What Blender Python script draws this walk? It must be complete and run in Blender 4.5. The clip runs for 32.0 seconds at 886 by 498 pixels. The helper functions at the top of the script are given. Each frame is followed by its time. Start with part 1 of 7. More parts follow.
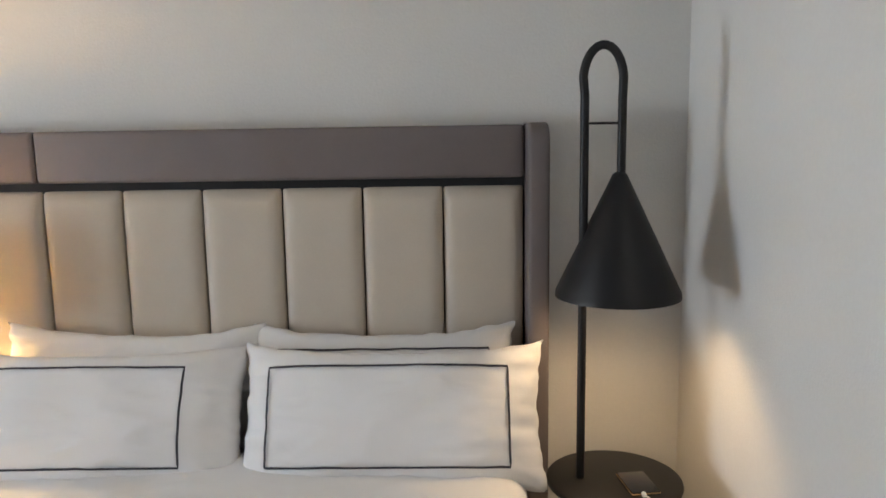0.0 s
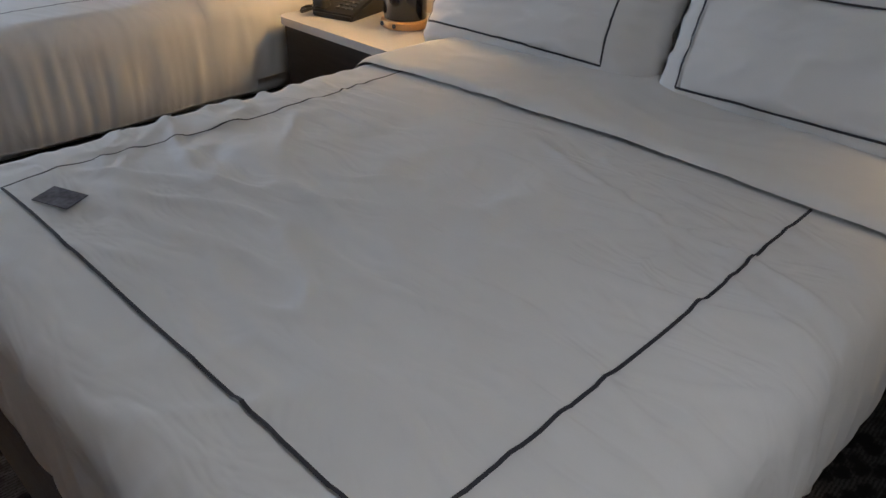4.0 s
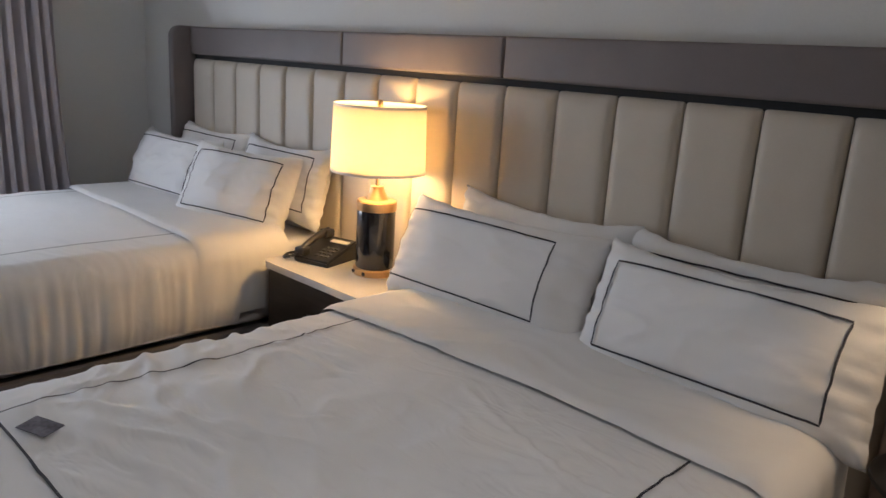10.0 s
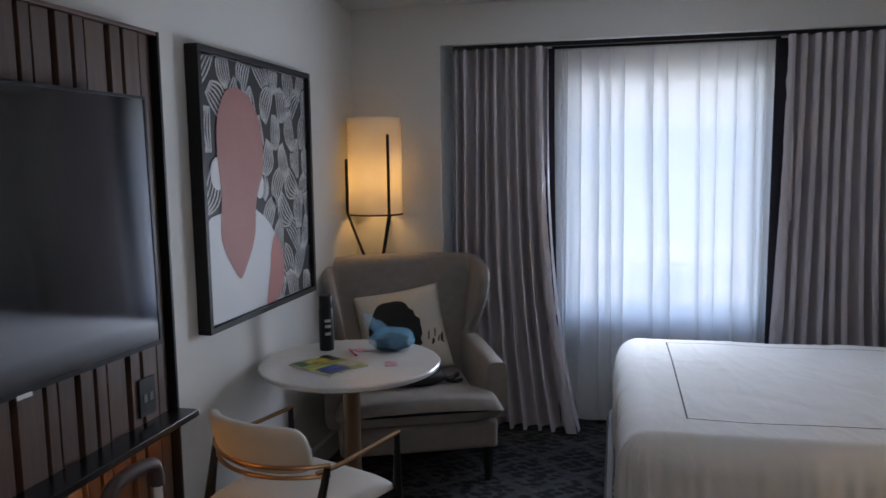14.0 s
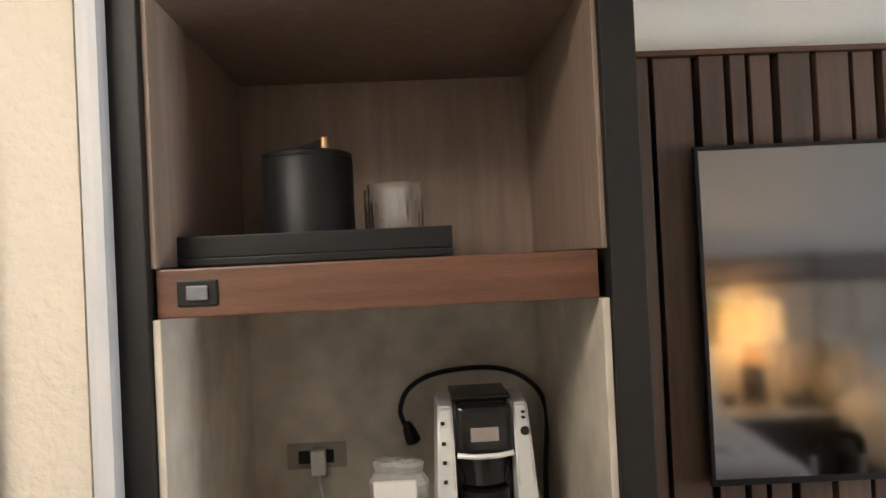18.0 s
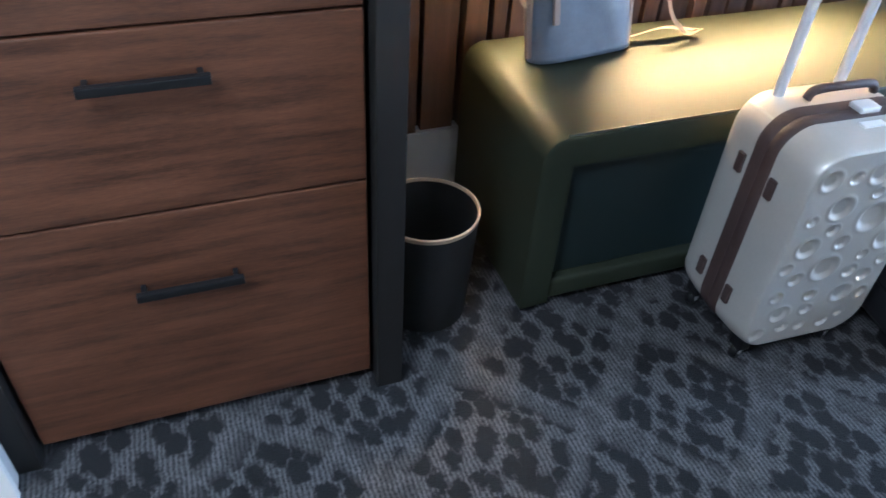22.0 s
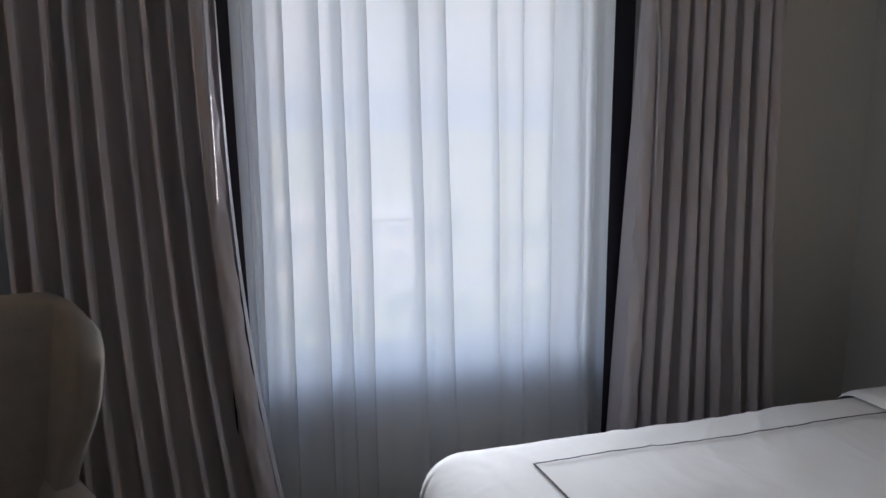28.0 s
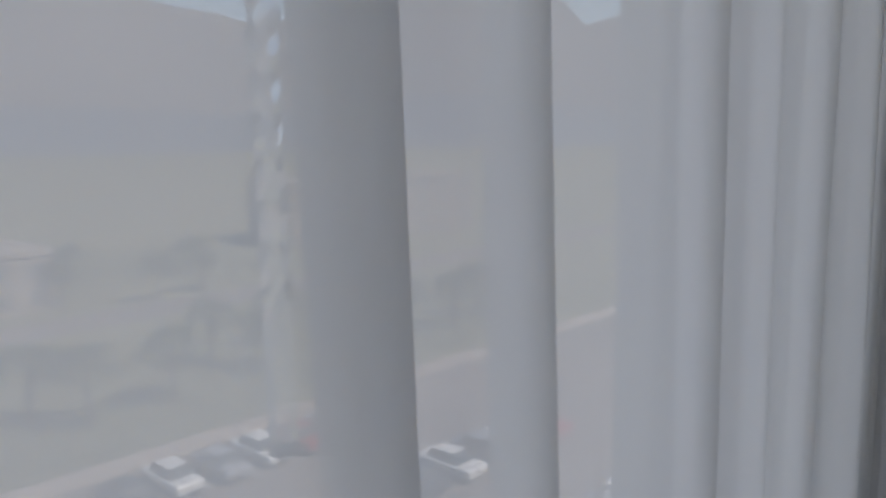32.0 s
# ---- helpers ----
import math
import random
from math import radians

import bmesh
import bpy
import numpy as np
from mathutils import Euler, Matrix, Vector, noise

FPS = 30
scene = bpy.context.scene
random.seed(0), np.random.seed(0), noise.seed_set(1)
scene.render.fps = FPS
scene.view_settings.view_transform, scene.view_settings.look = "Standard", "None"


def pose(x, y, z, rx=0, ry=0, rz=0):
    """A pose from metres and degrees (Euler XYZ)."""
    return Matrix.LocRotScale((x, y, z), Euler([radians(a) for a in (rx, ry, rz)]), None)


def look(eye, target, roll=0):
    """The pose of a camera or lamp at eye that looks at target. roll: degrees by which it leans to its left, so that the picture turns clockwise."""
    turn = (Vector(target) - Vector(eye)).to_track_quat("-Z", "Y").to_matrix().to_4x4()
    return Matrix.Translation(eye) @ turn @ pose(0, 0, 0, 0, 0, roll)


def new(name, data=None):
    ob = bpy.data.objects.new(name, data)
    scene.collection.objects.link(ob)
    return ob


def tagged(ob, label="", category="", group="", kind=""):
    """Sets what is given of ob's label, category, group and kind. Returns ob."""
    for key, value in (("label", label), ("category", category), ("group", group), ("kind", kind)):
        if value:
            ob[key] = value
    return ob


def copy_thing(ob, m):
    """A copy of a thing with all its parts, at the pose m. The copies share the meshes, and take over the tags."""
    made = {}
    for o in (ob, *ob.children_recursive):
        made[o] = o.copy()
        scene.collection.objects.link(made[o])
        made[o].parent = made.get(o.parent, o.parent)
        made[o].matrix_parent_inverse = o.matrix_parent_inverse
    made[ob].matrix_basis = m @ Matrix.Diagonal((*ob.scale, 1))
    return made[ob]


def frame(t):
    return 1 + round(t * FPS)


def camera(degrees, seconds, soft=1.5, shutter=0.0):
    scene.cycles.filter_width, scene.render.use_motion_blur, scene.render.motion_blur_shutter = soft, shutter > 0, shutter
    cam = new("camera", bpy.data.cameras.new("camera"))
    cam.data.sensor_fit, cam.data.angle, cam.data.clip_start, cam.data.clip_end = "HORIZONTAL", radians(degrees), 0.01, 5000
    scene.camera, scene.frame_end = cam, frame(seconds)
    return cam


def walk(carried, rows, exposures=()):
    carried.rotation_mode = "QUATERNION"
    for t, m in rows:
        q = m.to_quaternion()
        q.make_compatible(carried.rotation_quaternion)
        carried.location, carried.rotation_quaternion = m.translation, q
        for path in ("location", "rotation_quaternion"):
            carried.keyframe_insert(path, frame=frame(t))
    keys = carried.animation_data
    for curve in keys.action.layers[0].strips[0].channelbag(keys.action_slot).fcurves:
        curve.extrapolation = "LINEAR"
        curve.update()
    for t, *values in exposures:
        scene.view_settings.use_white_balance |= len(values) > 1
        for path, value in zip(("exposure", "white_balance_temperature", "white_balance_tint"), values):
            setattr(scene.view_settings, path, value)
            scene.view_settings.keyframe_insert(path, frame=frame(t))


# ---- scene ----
cam = camera(61.7, 32.0, shutter=0.15)
PATH = [
    (0, (-0.184, -2.079, 1.54), (-0.228, -0.102, 1.24), -0.9),
    (0.5, (-0.183, -2.082, 1.496), (-0.276, -0.143, 1.017), -1.5),
    (1, (-0.181, -2.089, 1.478), (-0.321, -0.194, 0.854), -1.3),
    (1.5, (-0.12, -2.034, 1.514), (-0.37, -0.231, 0.685), -1.5),
    (2, (-0.07, -1.927, 1.547), (-0.475, -0.208, 0.609), -1.5),
    (2.5, (0.033, -1.850, 1.420), (-0.743, -0.213, 0.565), -1.6),
    (3, (0.135, -1.815, 1.378), (-0.942, -0.440, 0.406), -2.8),
    (3.5, (0.110, -1.930, 1.310), (-1.020, -0.640, 0.282), -0.3),
    (5.5, (0.254, -2.065, 1.439), (-1.115, -1.019, 0.424), 1.3),
    (6, (0.257, -2.173, 1.477), (-1.161, -1.064, 0.606), 1.5),
    (6.5, (0.287, -2.195, 1.503), (-1.179, -1.053, 0.763), 2.3),
    (7, (0.339, -2.142, 1.521), (-1.162, -0.974, 0.903), 3.1),
    (7.5, (0.364, -2.135, 1.535), (-1.12, -0.896, 1.022), 3.8),
    (8, (0.372, -2.142, 1.547), (-1.048, -0.803, 1.109), 4.2),
    (8.5, (0.37, -2.152, 1.551), (-0.939, -0.692, 1.157), 4.4),
    (9, (0.369, -2.132, 1.549), (-0.846, -0.595, 1.144), 4.6),
    (9.5, (0.383, -2.088, 1.518), (-0.84, -0.575, 1.053), 4.6),
    (10, (0.364, -2.052, 1.481), (-0.982, -0.659, 0.985), 3.5),
    (10.5, (0.249, -2.048, 1.488), (-1.195, -0.724, 1.084), 2.2),
    (11, (0.121, -2.036, 1.525), (-1.315, -0.657, 1.335), 1.1),
    (11.5, (0.045, -2.028, 1.56), (-1.522, -0.785, 1.516), 0.2),
    (12, (-0.071, -1.953, 1.569), (-1.868, -1.075, 1.562), -0.9),
    (12.5, (-0.149, -1.888, 1.542), (-2.088, -1.397, 1.535), -2.1),
    (13, (-0.123, -1.89, 1.546), (-2.121, -1.797, 1.496), -2.9),
    (13.5, (0.025, -1.928, 1.588), (-1.959, -2.132, 1.435), -1.8),
    (16, (-0.047, -1.885, 1.51), (-1.386, -3.348, 1.253), -1.5),
    (16.5, (-0.04, -1.837, 1.515), (-1.045, -3.553, 1.296), -2.7),
    (17, (-0.015, -1.78, 1.533), (-0.678, -3.659, 1.367), -2.8),
    (17.5, (0.008, -1.756, 1.548), (-0.303, -3.73, 1.468), -2.9),
    (18, (0.03, -1.748, 1.564), (-0.068, -3.745, 1.588), -2.7),
    (18.5, (0.03, -1.746, 1.573), (0.004, -3.745, 1.638), -2.2),
    (19, (0.029, -1.763, 1.537), (0.008, -3.761, 1.446), -2.0),
    (19.5, (0.039, -1.782, 1.487), (0.022, -3.754, 1.151), -1.5),
    (19.6, (0.035, -1.784, 1.473), (0.03, -3.747, 1.088), -1.4),
    (20, (0.045, -1.799, 1.419), (0.017, -3.704, 0.811), -0.9),
    (20.5, (0.043, -1.807, 1.347), (-0.021, -3.598, 0.458), -0.2),
    (21, (0.043, -1.799, 1.275), (-0.069, -3.451, 0.153), 0.2),
    (21.5, (0.032, -1.789, 1.23), (-0.216, -3.298, -0.059), 1.5),
    (22, (0.01, -1.819, 1.212), (-0.563, -3.226, -0.088), 3.9),
    (22.5, (-0.028, -1.896, 1.277), (-1.049, -3.179, 0.133), 7.3),
    (23, (-0.069, -2.002, 1.323), (-1.505, -3.024, 0.378), 7.1),
    (23.5, (-0.131, -2.057, 1.344), (-1.819, -2.797, 0.568), 4.9),
    (24, (-0.33, -2.091, 1.358), (-2.159, -2.596, 0.726), 2.0),
    (24.5, (-0.528, -2.17, 1.399), (-2.441, -2.418, 0.869), 0.4),
    (25, (-0.694, -2.315, 1.44), (-2.647, -2.306, 1.013), -0.9),
    (25.5, (-0.862, -2.337, 1.446), (-2.817, -2.166, 1.059), -1.6),
    (26, (-1.08, -2.23, 1.454), (-3.038, -2.024, 1.101), -1.3),
    (26.5, (-1.347, -2.192, 1.478), (-3.296, -1.885, 1.145), -1.5),
    (28.5, (-2.427, -2.331, 1.464), (-4.299, -1.719, 1.117), -0.4),
    (29, (-2.719, -2.325, 1.455), (-4.581, -1.684, 1.110), -1.0),
    (29.5, (-2.965, -2.145, 1.414), (-4.856, -1.571, 1.104), -0.1),
    (30.2, (-3.319, -2.139, 1.441), (-5.151, -1.393, 1.141), -0.2),
    (31, (-3.643, -2.020, 1.482), (-5.449, -1.202, 1.219), -0.2),
    (31.5, (-3.826, -1.955, 1.491), (-5.535, -0.952, 1.214), -0.1),
    (32, (-4.135, -1.900, 1.463), (-5.546, -0.515, 1.161), -1.0),
]
EXPOSURES = [(0, 3.33, 6250, 10), (1, 3.05, 6100, 10), (2, 2.68, 6100, 13), (3, 2.2, 5700, 10), (5.5, 2.1, 5850, 10), (7, 1.92, 5950, 14), (9, 2.5, 6250, 15), (11, 2.2, 5800, 13), (12, 1.85, 5450, 14),
             (13, 1.85, 5850, 15), (16, 3.1, 5900, 10), (17, 3.7, 6800, 10), (18, 3.7, 6800, 10), (19, 3.25, 6350, 12), (20.5, 3.58, 5600, 12), (21, 3.65, 5350, 8), (22, 4.35, 4750, 5), (23, 4.25, 4750, 11), (24, 2.9, 5200, 10),
             (25, 2.1, 5900, 14), (26.5, 1.88, 6450, 15), (28.5, 1.53, 6600, 14), (30, 1.42, 7000, 16), (31, 0.88, 7300, 15), (32, 0.46, 7000, 14)]
walk(cam, [(t, look(eye, target, roll)) for t, eye, target, roll in PATH], EXPOSURES)

# ---- light ----
world = bpy.data.worlds.new("sky")
scene.world = world
world.use_nodes = True
_nt = world.node_tree
_sky = _nt.nodes.new("ShaderNodeTexSky")
_sky.sky_type = 'NISHITA'
_sky.sun_disc = False
_sky.sun_elevation = radians(52)
_sky.sun_rotation = radians(70)
_nt.links.new(_sky.outputs[0], _nt.nodes["Background"].inputs[0])
_nt.nodes["Background"].inputs[1].default_value = 0.15


def lamp(name, kind, energy, color, m, size=0.1, size_y=None, spot=None, spread=None):
    d = bpy.data.lights.new(name, kind)
    d.energy, d.color = energy, color
    if spread:
        d.spread = spread
    if kind == 'AREA':
        d.size = size
        if size_y:
            d.shape, d.size_y = 'RECTANGLE', size_y
    elif kind == 'SUN':
        d.angle = size
    else:
        d.shadow_soft_size = size
        if spot:
            d.spot_size, d.spot_blend = spot
    ob = new(name, d)
    ob.matrix_world = m
    return ob


# skylight in the window opening, plus added daylight fill in front of the sheers
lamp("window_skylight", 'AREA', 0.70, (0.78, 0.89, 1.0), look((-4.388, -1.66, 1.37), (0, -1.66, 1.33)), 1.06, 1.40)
lamp("window_fill_light", 'AREA', 4.75, (0.87, 0.93, 1.0), look((-4.22, -1.83, 1.15), (-2.22, -1.80, 1.57)), 0.76, 0.80, spread=radians(150))
WARM = (1.0, 0.57, 0.17)
lamp("sun", 'SUN', 5.0, (1.0, 0.95, 0.86), look((30, 12, 40), (0, 0, 0)), radians(0.6))
lamp("table_lamp_bulb", 'POINT', 1.95, WARM, pose(-1.81, -0.19, 1.15), 0.08)
lamp("cone_lamp_bulb", 'SPOT', 1.1, (1.0, 0.68, 0.36), pose(0.20, -0.30, 1.27), 0.07, spot=(radians(140), 0.9))
lamp("corner_lamp_bulb", 'POINT', 0.7, WARM, pose(-3.985, -3.25, 1.5), 0.06)
lamp("shelf_strip", 'AREA', 1.5, (1.0, 0.56, 0.21), pose(-1.165, -3.285, 0.742, 36, 0, 0), 1.03, 0.012, spread=radians(86))
# added unseen fill lamp, standing in for bathroom and entry light behind the camera
lamp("entry_fill_lamp", 'AREA', 3.1, (1.0, 0.92, 0.83), pose(0.95, -1.62, 2.40), 0.9, 0.6)

# ---- materials ----
def mat(name, col, rough=0.6, metal=0.0, var=0.10, scale=6.0, fine=120.0, bump=0.15, bump_scale=None, stretch=(1, 1, 1),
        coat=0.0, sheen=0.0, emit=None, spec=0.5, alt=None, rand=0.0):
    m = bpy.data.materials.new(name)
    m.use_nodes = True
    nt = m.node_tree
    N, L = nt.nodes, nt.links
    b = N["Principled BSDF"]
    b.inputs["Roughness"].default_value = rough
    b.inputs["Metallic"].default_value = metal
    b.inputs["Coat Weight"].default_value = coat
    b.inputs["Sheen Weight"].default_value = sheen
    b.inputs["Specular IOR Level"].default_value = spec
    tc = N.new("ShaderNodeTexCoord")
    mp = N.new("ShaderNodeMapping")
    mp.inputs["Scale"].default_value = stretch
    L.new(tc.outputs["Object"], mp.inputs[0])
    n1 = N.new("ShaderNodeTexNoise")
    n1.inputs["Scale"].default_value = scale
    n1.inputs["Detail"].default_value = 5
    n2 = N.new("ShaderNodeTexNoise")
    n2.inputs["Scale"].default_value = fine
    n2.inputs["Detail"].default_value = 3
    L.new(mp.outputs[0], n1.inputs[0])
    L.new(mp.outputs[0], n2.inputs[0])
    alt = alt or tuple(max(0, c * (1 - 2.2 * var)) for c in col)
    hi = tuple(min(1, c * (1 + 0.6 * var)) for c in col)
    cr = N.new("ShaderNodeValToRGB")
    cr.color_ramp.elements[0].position, cr.color_ramp.elements[1].position = 0.28, 0.72
    cr.color_ramp.elements[0].color, cr.color_ramp.elements[1].color = (*alt, 1), (*hi, 1)
    mx = N.new("ShaderNodeMix")
    mx.data_type = 'FLOAT'
    mx.inputs[0].default_value = 0.35
    L.new(n1.outputs[0], mx.inputs[2])
    L.new(n2.outputs[0], mx.inputs[3])
    L.new(mx.outputs[0], cr.inputs[0])
    out = cr.outputs[0]
    if rand:
        oi = N.new("ShaderNodeObjectInfo")
        hs = N.new("ShaderNodeHueSaturation")
        mr = N.new("ShaderNodeMapRange")
        mr.inputs["To Min"].default_value, mr.inputs["To Max"].default_value = 1 - rand, 1 + rand
        L.new(oi.outputs["Random"], mr.inputs[0])
        L.new(mr.outputs[0], hs.inputs["Value"])
        L.new(out, hs.inputs["Color"])
        out = hs.outputs[0]
    L.new(out, b.inputs["Base Color"])
    if bump:
        bp = N.new("ShaderNodeBump")
        bp.inputs["Strength"].default_value = bump
        bp.inputs["Distance"].default_value = 0.004
        nb = n2
        if bump_scale:
            nb = N.new("ShaderNodeTexNoise")
            nb.inputs["Scale"].default_value = bump_scale
            nb.inputs["Detail"].default_value = 4
            L.new(mp.outputs[0], nb.inputs[0])
        L.new(nb.outputs[0], bp.inputs["Height"])
        L.new(bp.outputs[0], b.inputs["Normal"])
    if emit:
        b.inputs["Emission Color"].default_value = (*emit[0], 1)
        b.inputs["Emission Strength"].default_value = emit[1]
    return m


def cloth(name, col, clear=0.0, glow=0.5, rough_scale=60):
    """A thin cloth that lets light through: diffuse, translucent and partly open weave."""
    m = mat(name, col, 0.9, var=0.05, fine=300, bump=0.1)
    nt = m.node_tree
    N, L = nt.nodes, nt.links
    out = N["Material Output"]
    d, t, p = N.new("ShaderNodeBsdfDiffuse"), N.new("ShaderNodeBsdfTranslucent"), N.new("ShaderNodeBsdfTransparent")
    d.inputs[0].default_value = t.inputs[0].default_value = (*col, 1)
    a, c = N.new("ShaderNodeMixShader"), N.new("ShaderNodeMixShader")
    a.inputs[0].default_value, c.inputs[0].default_value = glow, clear
    L.new(d.outputs[0], a.inputs[1])
    L.new(t.outputs[0], a.inputs[2])
    L.new(a.outputs[0], c.inputs[1])
    L.new(p.outputs[0], c.inputs[2])
    L.new(c.outputs[0], out.inputs[0])
    return m


def glass(name, tint=(1, 1, 1), rough=0.0, clear=True):
    m = bpy.data.materials.new(name)
    m.use_nodes = True
    N, L = m.node_tree.nodes, m.node_tree.links
    out = N["Material Output"]
    if clear:
        t, g, x = N.new("ShaderNodeBsdfTransparent"), N.new("ShaderNodeBsdfGlossy"), N.new("ShaderNodeMixShader")
        t.inputs[0].default_value = (*tint, 1)
        g.inputs["Roughness"].default_value = rough
        x.inputs[0].default_value = 0.05
        L.new(t.outputs[0], x.inputs[1])
        L.new(g.outputs[0], x.inputs[2])
        L.new(x.outputs[0], out.inputs[0])
    else:
        b = N["Principled BSDF"]
        b.inputs["Transmission Weight"].default_value = 1
        b.inputs["Roughness"].default_value = rough
        b.inputs["Base Color"].default_value = (*tint, 1)
    return m


M_WALL = mat("wall_paint", (0.68, 0.67, 0.64), 0.85, var=0.03, scale=2.0, fine=90, bump=0.22, bump_scale=160)
M_WALL_TEX = mat("orange_peel_paint", (0.60, 0.54, 0.455), 0.8, var=0.03, scale=2.0, bump=0.9, bump_scale=70)
M_CEIL = mat("ceiling_plaster", (0.70, 0.70, 0.69), 0.9, var=0.05, scale=3.5, bump=0.9, bump_scale=9)
M_TRIM = mat("white_trim_paint", (0.78, 0.77, 0.75), 0.45, var=0.02, bump=0.03)
M_WHITE = mat("white_cotton", (0.70, 0.70, 0.70), 0.85, var=0.02, scale=5, fine=400, bump=0.13, bump_scale=12, sheen=0.2)
M_SHEET = mat("white_sheet", (0.68, 0.68, 0.68), 0.85, var=0.02, fine=400, bump=0.1, bump_scale=350)
M_DUVET = mat("rumpled_white_cotton", (0.66, 0.66, 0.66), 0.85, var=0.02, scale=5, fine=400, bump=0.78, bump_scale=7, sheen=0.2, stretch=(0.75, 1.5, 1.0))
M_DUVET_SMOOTH = mat("pressed_white_cotton", (0.67, 0.67, 0.67), 0.85, var=0.02, scale=5, fine=400, bump=0.30, bump_scale=5, sheen=0.2, stretch=(0.8, 1.4, 1.0))
for _n in M_WHITE.node_tree.nodes:
    if _n.bl_idname == "ShaderNodeBump":
        _n.inputs["Distance"].default_value = 0.012
    if _n.bl_idname == "ShaderNodeTexNoise" and abs(_n.inputs["Scale"].default_value - 12) < 0.1:
        _n.inputs["Distortion"].default_value = 0.6
for _m, _s in ((M_DUVET, 7), (M_DUVET_SMOOTH, 5)):
    for _n in _m.node_tree.nodes:
        if _n.bl_idname == "ShaderNodeBump":
            _n.inputs["Distance"].default_value = 0.016
        if _n.bl_idname == "ShaderNodeTexNoise" and abs(_n.inputs["Scale"].default_value - _s) < 0.1 and not _n.outputs[0].links[0].to_node.bl_idname.endswith("Mix"):
            _n.inputs["Distortion"].default_value = 1.2
            _n.inputs["Detail"].default_value = 2
M_PIPE = mat("charcoal_stitching", (0.035, 0.035, 0.045), 0.8, var=0.1, bump=0)
M_RAIL = mat("taupe_faux_leather", (0.155, 0.13, 0.125), 0.55, var=0.06, scale=8, fine=250, bump=0.2, bump_scale=450)
M_CREAM = mat("cream_faux_leather", (0.50, 0.445, 0.37), 0.5, var=0.04, scale=8, fine=250, bump=0.2, bump_scale=420)
M_GREYUP = mat("grey_bed_upholstery", (0.10, 0.094, 0.094), 0.75, var=0.12, scale=10, fine=300, bump=0.3, bump_scale=500)
M_BLACK = mat("matte_black_metal", (0.010, 0.010, 0.011), 0.45, var=0.1, bump=0.03, spec=0.3)
M_DARK = mat("black_fabric", (0.010, 0.010, 0.011), 0.8, var=0.1, bump=0.1)
M_WOOD_DK = mat("dark_walnut", (0.112, 0.046, 0.023), 0.45, var=0.36, scale=5, fine=60, bump=0.12, stretch=(1.2, 14, 14))
M_WOOD_V = mat("dark_walnut_slat", (0.108, 0.060, 0.040), 0.5, var=0.25, scale=4, fine=50, bump=0.15, stretch=(16, 16, 1.0), rand=0.18)
M_WOOD_RED = mat("reddish_walnut", (0.155, 0.066, 0.038), 0.42, var=0.25, scale=4, fine=60, bump=0.08, stretch=(1.0, 12, 12))
M_FRAME = mat("dark_bronze_panel", (0.0135, 0.0122, 0.0115), 0.5, var=0.12, bump=0.05, spec=0.35)
M_MARBLE = mat("white_stone_top", (0.68, 0.66, 0.63), 0.25, var=0.06, scale=5, bump=0.02, coat=0.2)
M_BRASS = mat("brushed_brass", (0.62, 0.40, 0.20), 0.32, 0.9, var=0.08, bump=0.05)
M_CHROME = mat("chrome", (0.84, 0.84, 0.85), 0.30, 0.3, var=0.04, bump=0)
M_NAVY = mat("dark_glazed_ceramic", (0.012, 0.013, 0.018), 0.15, var=0.1, bump=0, coat=0.5)
M_SHADE = cloth("linen_lamp_shade", (0.84, 0.80, 0.71), 0.0, 0.46)
M_SHEER = cloth("white_sheer_voile", (0.88, 0.885, 0.89), 0.17, 0.78)
M_DRAPE = mat("lilac_grey_drape", (0.535, 0.49, 0.51), 0.38, var=0.05, scale=5, fine=300, bump=0.1, sheen=0.6)
M_SATIN = mat("lilac_satin", (0.57, 0.525, 0.55), 0.30, var=0.04, scale=6, fine=300, bump=0.08, sheen=0.5)
M_LINER = mat("black_drape_lining", (0.016, 0.013, 0.024), 0.7, var=0.1, bump=0)


